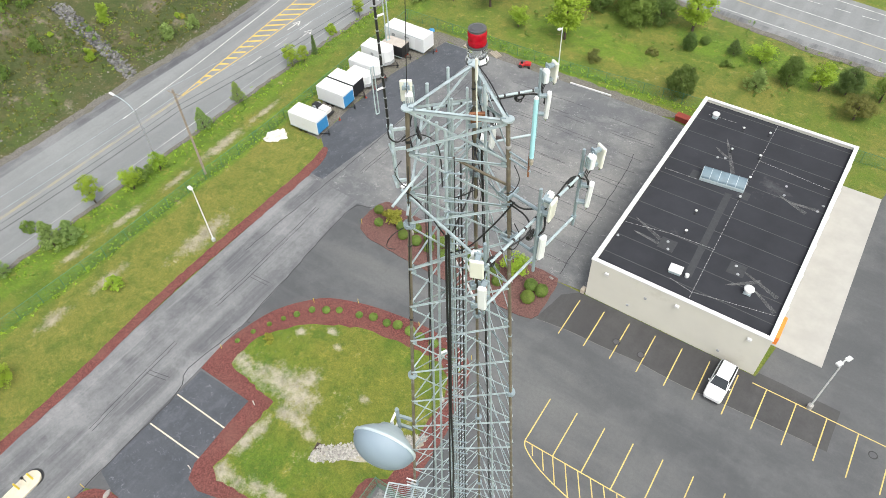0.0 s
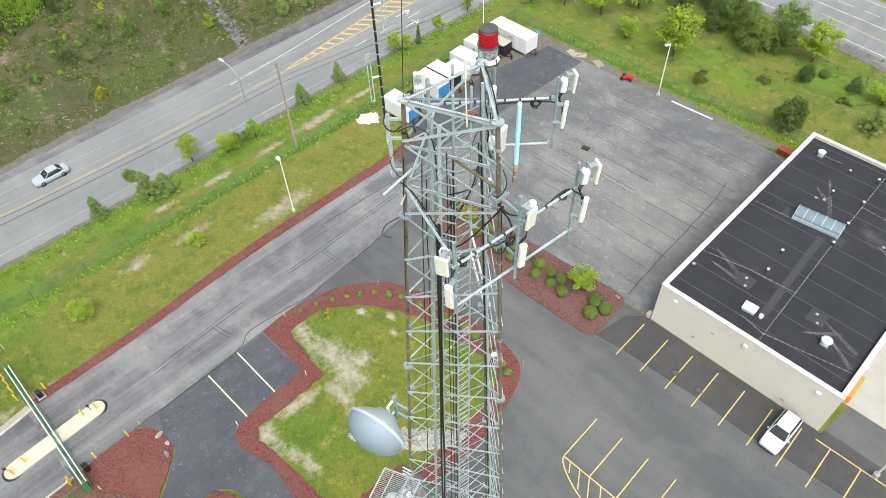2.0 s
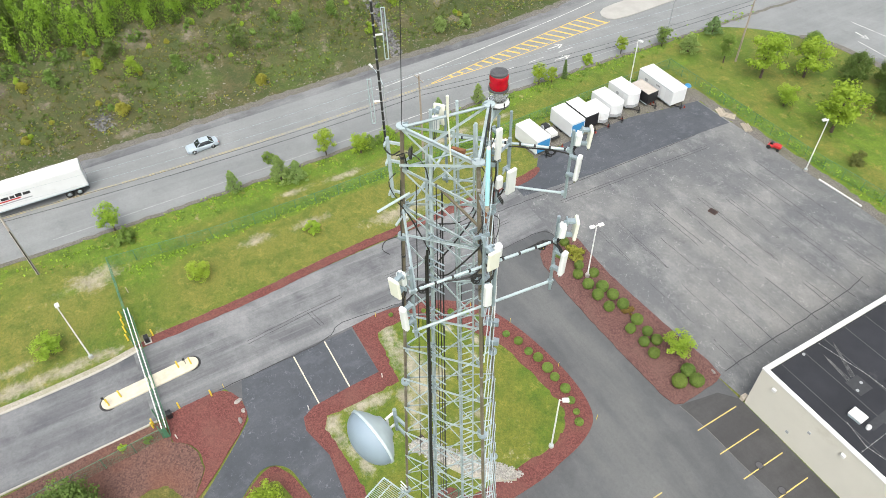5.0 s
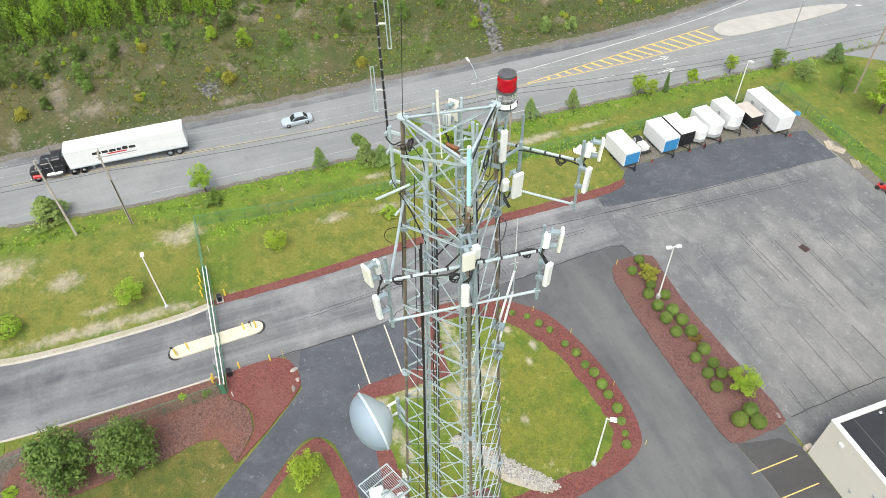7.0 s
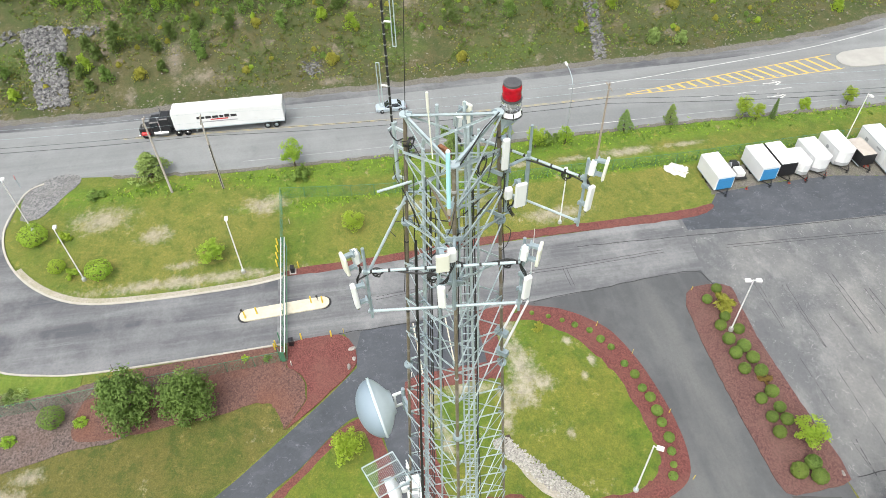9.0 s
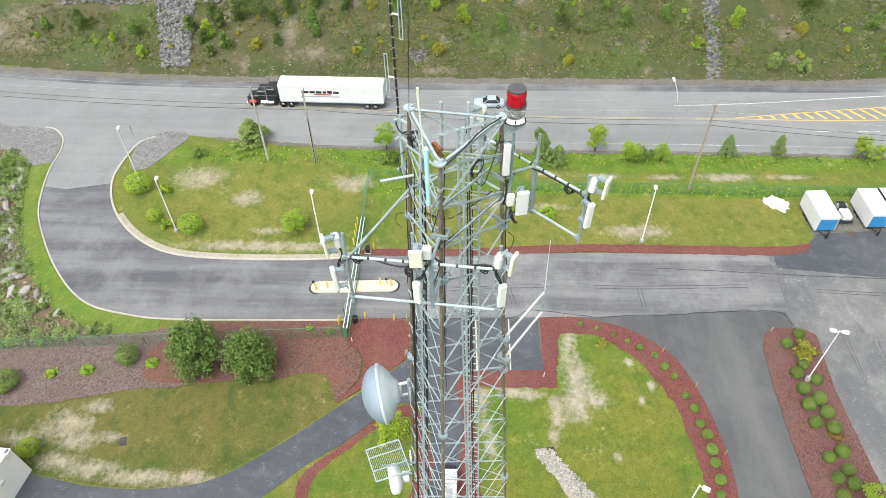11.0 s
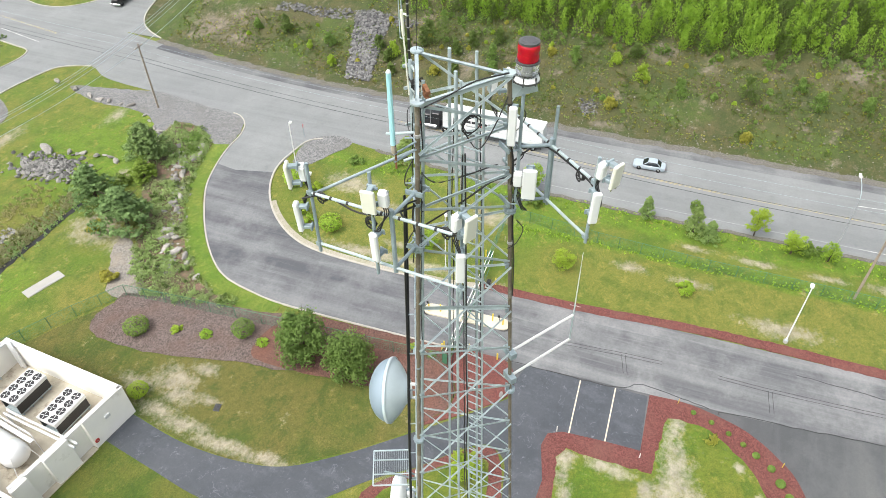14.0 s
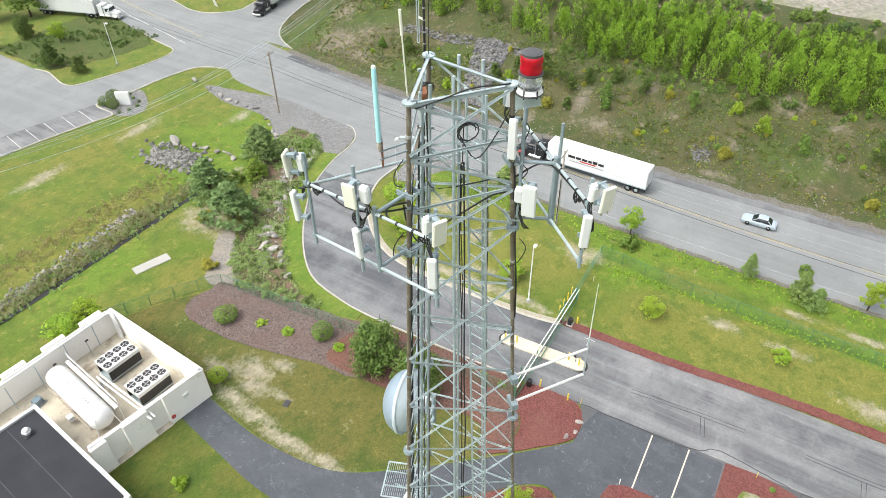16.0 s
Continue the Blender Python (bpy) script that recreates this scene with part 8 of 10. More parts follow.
def car(at, L, W, H, paint, label, suv=False):
    """A car that heads along -y."""
    ob = thing("car", label, "car", at, "cars")
    h, e = L / 2, W / 2
    hood = H * (0.62 if suv else 0.60)
    part("body", shell(bmesh.new(), [(-h, 0.8, 0.35, hood * 0.72, hood * 0.8, 0.8), (-h + 0.25, 0.97, 0.25, hood * 0.85, hood * 0.93, 0.85), (-h * 0.4, 1, 0.25, hood * 0.95, hood, 0.9), (h * 0.55, 1, 0.25, hood * 0.95, hood, 0.9), (h - 0.2, 0.96, 0.28, hood * 0.92, hood * 0.97, 0.85), (h, 0.85, 0.4, hood * 0.8, hood * 0.88, 0.8)], e), paint, ob)
    back = h - 0.25 if suv else h * 0.72
    part("cabin", shell(bmesh.new(), [(-h * 0.42, 0.88, hood - 0.05, hood - 0.02, hood, 0.95), (-h * 0.12, 0.88, hood - 0.05, H * 0.85, H * 0.97, 0.8), (h * 0.2, 0.88, hood - 0.05, H * 0.88, H, 0.8), (back - (0.25 if suv else 0.55), 0.87, hood - 0.05, H * 0.85, H * 0.96, 0.8), (back, 0.84, hood - 0.05, hood - 0.02, hood, 0.95)], e), "glass", ob, "dark glazing")
    part("roof", shell(bmesh.new(), [(-h * 0.12, 0.71, H * 0.95, H * 0.97, H * 0.985, 0.9), (h * 0.2, 0.72, H * 0.97, H, H + 0.02, 0.9), (back - (0.3 if suv else 0.6), 0.70, H * 0.94, H * 0.96, H * 0.98, 0.9)], e), paint, ob)
    for s in (-1, 1):
        for y0, y1 in ((-h * 0.42, -h * 0.12), (back, back - (0.25 if suv else 0.55)), (h * 0.14, h * 0.14)):
            part("pillar", rod(bmesh.new(), (s * e * 0.86, y0, hood), (s * e * 0.72, y1, H * 0.95), 0.06), paint, ob)
        part("headlight", box(bmesh.new(), s * e * 0.62 - 0.16, s * e * 0.62 + 0.16, -h + 0.02, -h + 0.2, hood * 0.68, hood * 0.82, 0.02), "clear", ob)
        part("tail_light", box(bmesh.new(), s * e * 0.72 - 0.1, s * e * 0.72 + 0.1, h - 0.14, h + 0.01, hood * 0.7, hood * 0.9, 0.02), "red", ob)
        part("mirror", box(bmesh.new(), s * (e + 0.09) - 0.09, s * (e + 0.09) + 0.09, -h * 0.33, -h * 0.28, hood, hood + 0.13, 0.02), paint, ob)
        for y in (-h * 0.62, h * 0.6):
            wheel(ob, s * (e - 0.1), y, 0.33 if not suv else 0.37, 0.22)
    part("bumper", box(bmesh.new(), -e * 0.8, e * 0.8, -h - 0.03, -h + 0.15, 0.3, 0.5, 0.04), "black" if suv else paint, ob)
    return ob


car(pose(1.3, 43.1, 0.03, 0, 0, -2), 4.8, 1.9, 1.72, "white_metal", "white sport utility car parked in a stall", True)
car(pose(-85.4, 10.2, 0.03, 0, 0, 1), 4.6, 1.8, 1.42, "silver", "silver sedan on the road")


def semi(at, cab, accent, length, label, bars=True):
    """A tractor with a box trailer; it heads along -y, its front bumper at the origin."""
    ob = thing("semi_truck", label, "truck", at, "trucks")
    part("hood", shell(bmesh.new(), [(0, 0.7, 0.5, 1.3, 1.45, 0.8), (0.3, 0.8, 0.5, 1.5, 1.65, 0.85), (1.9, 0.95, 0.5, 1.7, 1.85, 0.85)], 1.0), cab, ob)
    part("fender", box(bmesh.new(), -1.15, 1.15, 0.25, 1.45, 0.55, 1.05, 0.12), accent, ob)
    part("cab", box(bmesh.new(), -1.1, 1.1, 1.8, 3.3, 0.6, 2.75, 0.12), cab, ob)
    part("sleeper", box(bmesh.new(), -1.15, 1.15, 3.3, 4.7, 0.7, 3.2, 0.12), cab, ob)
    part("windshield", box(bmesh.new(), -0.95, 0.95, 1.74, 1.82, 1.9, 2.6, 0.02), "glass", ob)
    for s in (-1, 1):
        part("side_window", box(bmesh.new(), s * 1.11 - 0.02, s * 1.11 + 0.02, 2.0, 2.8, 1.85, 2.5), "glass", ob)
        part("exhaust_stack", tube(bmesh.new(), (s * 1.2, 3.25, 0.8), (s * 1.2, 3.25, 3.7), 0.08, 10), "chrome", ob)
        part("fuel_tank", tube(bmesh.new(), (s * 1.0, 2.2, 0.8), (s * 1.0, 4.2, 0.8), 0.32, 14), "chrome", ob)
        part("mirror", box(bmesh.new(), s * 1.35 - 0.06, s * 1.35 + 0.06, 1.9, 2.0, 1.8, 2.4), cab, ob)
        for y in (0.85, 5.6, 6.9):
            wheel(ob, s * 0.98, y, 0.5, 0.45 if y > 2 else 0.3)
        for y in (length + 2.6, length + 3.9):
            wheel(ob, s * 0.98, y, 0.5, 0.5, "galv")
    part("chassis", box(bmesh.new(), -0.45, 0.45, 4.6, 8.0, 0.75, 1.05), "black", ob)
    part("bumper", box(bmesh.new(), -1.1, 1.1, -0.12, 0.1, 0.35, 0.75, 0.05), "chrome", ob)
    y0, y1 = 5.3, 5.3 + length
    box_ = part("trailer_box", box(bmesh.new(), -1.29, 1.29, y0, y1, 1.25, 4.1, 0.03), "white_metal", ob, "smooth white box trailer")
    part("roof_skin", box(bmesh.new(), -1.27, 1.27, y0 + 0.05, y1 - 0.05, 4.1, 4.125), "white", box_)
    part("bottom_rail", box(bmesh.new(), -1.3, 1.3, y0 + 0.1, y1, 1.12, 1.27), "galv", box_)
    part("landing_gear", box(bmesh.new(), -0.8, 0.8, y0 + 2.8, y0 + 3.0, 0.3, 1.2), "grey", box_)
    part("underride_guard", box(bmesh.new(), -1.1, 1.1, y1 - 0.15, y1 - 0.05, 0.5, 1.1), "black", box_)
    if bars:
        for s in (-1, 1):
            x = s * 1.3
            for a, b, z0, z1, m in ((0.42, 0.475, 2.75, 3.15, "black"), (0.485, 0.53, 2.75, 3.25, "black"), (0.54, 0.575, 2.75, 3.15, "black"), (0.585, 0.64, 2.75, 3.15, "black"), (0.65, 0.70, 2.75, 3.15, "black"), (0.71, 0.78, 2.75, 3.15, "black"), (0.50, 0.66, 2.45, 2.65, "red"), (0.42, 0.76, 2.12, 2.28, "grey")):
                part("lettering_bar", box(bmesh.new(), x - 0.006, x + 0.006, y0 + length * (1 - b if s < 0 else 1 - b), y0 + length * (1 - a), z0, z1), m, box_, "dark lettering bar")
    return ob


semi(pose(-85.7, -27.2, 0.03, 0, 0, -1.5), "black", "red", 16.1, "black truck with a long white box trailer on the road")
semi(pose(-107.6, -104.4, 0.03, 0, 0, 103), "black", "black", 15.0, "dark truck waiting on the side road", False)
semi(pose(-91.4, -130.6, 0.03, 0, 0, 198), "white_metal", "white_metal", 15.0, "white truck with a white box trailer coming up the road", False)

# ---- the neighbouring lot ----
NEAR_KERB = smooth([(-84.3, -91), (-83.6, -93.4), (-82.5, -95.6), (-81.1, -97.0), (-77.7, -98.0), (-72.9, -98.9), (-65.5, -99.6), (-61.9, -101.0), (-60.9, -99.4), (-60.5, -95.2), (-56.7, -96.0), (-47.6, -98.2), (-38, -100.2)], 4)
FAR_KERB = smooth([(-65, -124), (-65.4, -120.5), (-64.4, -116.7), (-63.6, -113.2), (-64.7, -110.7), (-69.7, -108.9), (-74.7, -107.3), (-80.8, -106.2), (-84.0, -106.4), (-85.7, -107.8), (-86.3, -111.2), (-87.2, -116.1), (-88.6, -121.1)], 4)
setting("neighbour_lot", poly(bmesh.new(), NEAR_KERB + [(-30, -102), (-30, -160), (-66, -160), (-66, -142)] + FAR_KERB, -0.3, 0.028), "asphalt_road", "pale grey neighbouring car park", "parking lot")
for pts in (NEAR_KERB, FAR_KERB):
    setting("kerb", strip(bmesh.new(), pts, 0.25, 0, 0.15), "kerb", "pale concrete kerb", "kerb")
bm = bmesh.new()
for k in range(8):
    x = -58.3 + 3.0 * k
    strip(bm, [(x, -101.7 - 0.7 * k), (x + 1.1, -96.3 - 0.7 * k)], 0.12, 0.031, 0.037)
setting("neighbour_stalls", poly(bmesh.new(), [(-61.3, -101.2), (-60.4, -95.4), (-56.7, -96.15), (-47.6, -98.35), (-30, -102.4), (-30, -108.6), (-51.5, -103.7)], -0.2, 0.031), "asphalt_drive", "darker asphalt under the neighbouring stalls", "parking lot")
setting("neighbour_stall_marking", bm, "white_line", "white stall lines of the neighbouring lot", "road marking")
setting("sign_bed", poly(bmesh.new(), smooth([(-61.9, -100.6), (-60.9, -97), (-60.9, -93.2), (-63.6, -91.5), (-66.8, -93.4), (-69.5, -98.6), (-65.5, -99.2)], 4, True), -0.1, 0.05), "gravel", "gravel bed round a monument sign", "gravel")
setting("rough_field", poly(bmesh.new(), ragged([(-66.2, -121), (-72, -117.6), (-79, -114.6), (-85.2, -113.2), (-87.4, -118), (-89.6, -126), (-91, -133), (-88, -140), (-66.6, -140)], 0.4, 0.9, 33), -0.1, 0.03), "rough_field", "unmown rough grass on the corner plot", "grass")
ms = thing("monument_sign", "white monument sign with faint lettering", "sign", pose(-64.2, -96.4, 0.03, 0, 0, 118))
part("sign_slab", box(bmesh.new(), -1.3, 1.3, -0.25, 0.25, 0, 2.5, 0.08), "radome_white", ms)
for z, w in ((1.5, 0.8), (1.2, 0.6), (0.9, 0.7)):
    part("lettering_bar", box(bmesh.new(), -w, w, 0.25, 0.256, z - 0.06, z + 0.06), "grey", ms)
wsign = thing("roadside_sign", "white leaning board sign beside the road", "sign", pose(-107.6, -117, 0, 12, 0, 70))
part("board", box(bmesh.new(), -0.9, 0.9, -0.05, 0.05, 0.3, 2.4), "white", wsign)
part("legs", box(bmesh.new(), -0.8, -0.7, -0.04, 0.04, 0, 0.4), "lumber", wsign)

# ---- boulders and stone drains ----
ROCKS = []
for k in range(6):
    bm = bmesh.new()
    bmesh.ops.create_icosphere(bm, subdivisions=2, radius=0.5)
    for v in bm.verts:
        n = noise.noise(v.co * 2.2 + Vector((k * 7, 0, 0)))
        v.co = Vector((v.co.x * 1.25, v.co.y * 0.85, v.co.z * 0.6)) * (1 + 0.45 * n)
    ROCKS.append(mesh_of("boulder", bm, "rock"))
rnd = random.Random(9)
spots = [(-77.4, -92.6, 1.7), (-76.3, -87.5, 1.7), (-75.2, -83.5, 1.6), (-74.8, -81.1, 1.2), (-74.9, -79.2, 1.4), (-74.7, -76.6, 1.0), (-74.9, -74.7, 1.4), (-73.0, -70.5, 1.0), (-71.8, -68.6, 0.9), (-70.2, -66.4, 1.1), (-69.6, -65.0, 1.3), (-60.3, -74.6, 1.4), (-60.6, -72.3, 1.3), (-60.8, -69.9, 1.5), (-61.3, -68.8, 0.9), (-61.2, -67.7, 1.0), (-60.6, -66.1, 1.5), (-59.4, -78.0, 2.8), (-67.1, -59.3, 1.7), (-67.5, -57.3, 1.5), (-68.4, -55.9, 1.6), (-67.6, -56.3, 1.3), (-66.1, -54.9, 1.5), (-65.4, -55.6, 1.2), (-64.8, -55.0, 1.5), (-63.6, -55.6, 1.1), (-62.3, -56.0, 1.6), (-61.3, -54.6, 1.7), (-60.4, -55.2, 1.3), (-59.5, -54.5, 1.5), (-56.1, -51.3, 1.6), (-55.4, -51.8, 1.2), (-54.8, -51.6, 1.5), (-53.7, -50.2, 1.6), (-49.5, -48.6, 1.7), (-49.0, -47.6, 1.2), (-48.0, -48.0, 1.6), (-48.7, -46.8, 1.5), (-46.4, -46.7, 1.7), (-46.2, -45.2, 1.8), (-46.0, -43.4, 1.6), (-45.1, -42.4, 1.2), (-43.3, -39.8, 1.0), (-41.2, 1.4, 1.0), (-39.9, 1.5, 0.7), (-38.9, 0.9, 0.9), (-19.2, 46, 0.6)]
for x, y, s in spots:
    s *= 0.82
    ob = tagged(new("boulder", ROCKS[rnd.randrange(6)]), "grey lichen-stained landscape boulder", "boulder", "boulders")
    ob.matrix_basis = Matrix.Translation((x, y, height(x, y) + 0.2 * s)) @ pose(0, 0, 0, rnd.uniform(-15, 15), rnd.uniform(-15, 15), rnd.uniform(0, 360)) @ Matrix.Diagonal((s * rnd.uniform(0.85, 1.25), s * rnd.uniform(0.6, 0.95), s * rnd.uniform(0.6, 0.95), 1))
bm = bmesh.new()
bmesh.ops.create_icosphere(bm, subdivisions=4, radius=1.0)
for v in bm.verts:
    c = v.co.copy()
    r = 1 + 0.42 * noise.noise(c * 1.6) + 0.30 * noise.noise(c * 4.0 + Vector((3, 0, 0)))
    v.co = Vector((c.x * 1.55 * r, c.y * 0.95 * r, max(c.z, -0.05) * 0.75 * (1 + 0.7 * noise.noise(c * 3.1) + 0.35 * noise.noise(c * 7))))
ob = part("white_tarp", bm, "rock_pale", None)
ob.matrix_basis = pose(-63.6, 47.7, 0.06, 0, 0, 60)
tagged(ob, "crumpled white tarpaulin lying over a pile on grass", "tarp")


def stones(name, label, n, where, lo, hi, material="rock", z_of=None):
    """Many loose stones in one object."""
    rnd = random.Random(len(name) * 7)
    v, f = [], []
    k = 0
    while k < n:
        x, y = where(rnd)
        s = rnd.uniform(lo, hi)
        z = (height(x, y) if z_of is None else z_of) + s * 0.12
        base = len(v)
        R = Euler((rnd.uniform(-0.5, 0.5), rnd.uniform(-0.5, 0.5), rnd.uniform(0, 6))).to_matrix()
        for dx, dy, dz in ((1, 0, 0), (-1, 0, 0), (0, 1, 0), (0, -1, 0), (0.1, 0.1, 0.8), (0, 0, -0.6), (0.7, 0.6, 0.3), (-0.6, 0.65, 0.35)):
            p = R @ Vector((dx * s * 0.62 * rnd.uniform(0.8, 1.2), dy * s * 0.5 * rnd.uniform(0.8, 1.2), dz * s * 0.5))
            v.append((x + p.x, y + p.y, z + p.z))
        for q in ((0, 6, 4), (6, 2, 4), (2, 7, 4), (7, 1, 4), (1, 3, 4), (3, 0, 4), (0, 3, 5), (3, 1, 5), (1, 2, 5), (2, 0, 5), (0, 2, 6), (1, 7, 2)):
            f.append(tuple(base + i for i in q))
        k += 1
    me = bpy.data.meshes.new(name)
    me.from_pydata(v, [], f)
    me.materials.append(M[material])
    return tagged(new(name, me), label, "stones", kind="stuff")


def chute(y_lo, x_lo, y_hi, x_hi, w_lo, w_hi):
    def where(r):
        t = r.random()
        return x_lo + (x_hi - x_lo) * t + r.uniform(-0.6, 0.6), y_lo + (y_hi - y_lo) * t + (w_lo + (w_hi - w_lo) * t) * r.uniform(-0.5, 0.5)
    return where


stones("riprap_chute", "grey riprap stone chute down the bank", 1500, chute(-42, -95.5, -45.5, -111, 4.6, 7.0), 0.35, 0.85, "riprap")
stones("riprap_band", "band of grey stones across the bank", 420, lambda r: (-110.5 + r.uniform(-1.2, 1.2), r.uniform(-66, -36)), 0.3, 0.8, "riprap")
stones("stone_chute", "narrow grey stone chute down the bank", 700, chute(46.4, -93.4, 48.6, -112, 2.0, 2.8), 0.25, 0.6, "riprap")
stones("stone_patch", "small stone patch on the bank", 130, lambda r: (-97.8 + r.gauss(0, 0.9), -1.5 + r.gauss(0, 0.8)), 0.25, 0.5, "riprap")
stones("drain_stones", "pale rounded stones in the drain bed", 1900, lambda r: (lambda t: (-27.7 + 7.6 * t + r.uniform(-0.45, 0.45), 15.1 + 6.5 * t ** 1.1 + r.uniform(-0.85, 0.85)))(r.random()), 0.12, 0.28, "drain_stone", 0.14)
stones("riprap_pile", "pile of grey riprap at a culvert end", 420, lambda r: (-56.0 + r.gauss(0, 1.5), -75.0 + r.gauss(0, 2.6)), 0.4, 0.95, "culvert_stone")
stones("swale_stones", "stones along the wet swale", 800, lambda r: (lambda x: (x, -68.0 + 0.06 * (x + 34) + r.gauss(0, 0.5)))(r.uniform(-43, -5)), 0.2, 0.5, "pale_stone")
stones("garden_stones", "stones among the creeping shrubs", 160, lambda r: (lambda t: (-43 - 24 * t + r.gauss(0, 0.6), -43.8 - 15.3 * t + r.gauss(0, 0.8)))(r.random()), 0.25, 0.7, "pale_stone")
stones("road_edge_pebbles", "loose pebbles along the road's gravel edge", 600, lambda r: (-92.8 - abs(r.gauss(0, 0.9)), r.uniform(-70, 90)), 0.1, 0.26, "pebble")
# Plain boxes stand in for a white object that was not identified.
cab = thing("equipment_cabinet", "two long white boxes with a black block at one end", "cabinet", pose(-23.4, 6.1, 0.035))
part("base", box(bmesh.new(), -1.75, 1.75, -0.7, 0.7, 0, 0.15), "concrete", cab)
part("body", box(bmesh.new(), -1.7, -0.3, -0.65, 0.65, 0.15, 1.35, 0.03), "white", cab)
part("body", box(bmesh.new(), -0.22, 1.7, -0.65, 0.65, 0.15, 1.35, 0.03), "white", cab)
part("end_unit", box(bmesh.new(), -2.25, -1.75, -0.6, 0.6, 0, 1.0, 0.04), "black", cab, "black end unit")
part("vent", box(bmesh.new(), 0.2, 1.2, -0.3, 0.3, 1.35, 1.42, 0.02), "grey", cab)


# ---- trees and shrubs ----
def leaves(rnd, centres, size, per, squash=0.7):
    """Many small leaf blades round clump centres: (x, y, z, radius) each."""
    g = np.random.default_rng(rnd.randrange(1 << 30))
    c = np.repeat(np.array(centres, float), per, axis=0)
    n = len(c)
    unit = lambda a: a / np.maximum(np.linalg.norm(a, axis=1, keepdims=True), 1e-6)
    d = unit(g.normal(size=(n, 3)))
    p = c[:, :3] + d * np.array((1, 1, squash)) * (c[:, 3] * g.uniform(0.55, 1.05, n))[:, None]
    nrm = unit(d + np.column_stack((g.uniform(-0.7, 0.7, n), g.uniform(-0.7, 0.7, n), g.uniform(0, 0.9, n))))
    a = unit(np.cross(nrm, unit(g.normal(size=(n, 3)))))
    b = np.cross(nrm, a)
    s = (size * g.uniform(0.6, 1.35, n))[:, None]
    v = np.stack((p - a * s * 0.5, p + b * s * 0.36, p + a * s * 0.6 + nrm * s * 0.12, p - b * s * 0.36), axis=1).reshape(-1, 3)
    return v, np.arange(4 * n).reshape(-1, 4)


def crown_mesh(name, v, f, material):
    me = bpy.data.meshes.new(name)
    me.from_pydata(v.tolist(), [], f.tolist())
    me.materials.append(M[material])
    return me


def trunk_bm(rnd, h, r, limbs, spread, start=0.3):
    bm = bmesh.new()
    lean = Vector((rnd.uniform(-0.06, 0.06), rnd.uniform(-0.06, 0.06), 1))
    tube(bm, (0, 0, -0.1), lean * h * 0.75, r, 7, r * 0.35)
    ends = []
    for k in range(limbs):
        z = h * (start + (0.75 - start) * k / max(1, limbs - 1))
        a = k * 2.4 + rnd.uniform(-0.4, 0.4)
        e = lean * z + Vector((math.cos(a), math.sin(a), rnd.uniform(0.3, 0.7))) * spread * rnd.uniform(0.5, 0.9)
        tube(bm, lean * z, e, r * 0.4, 5, r * 0.12)
        ends.append(e)
    return bm, ends


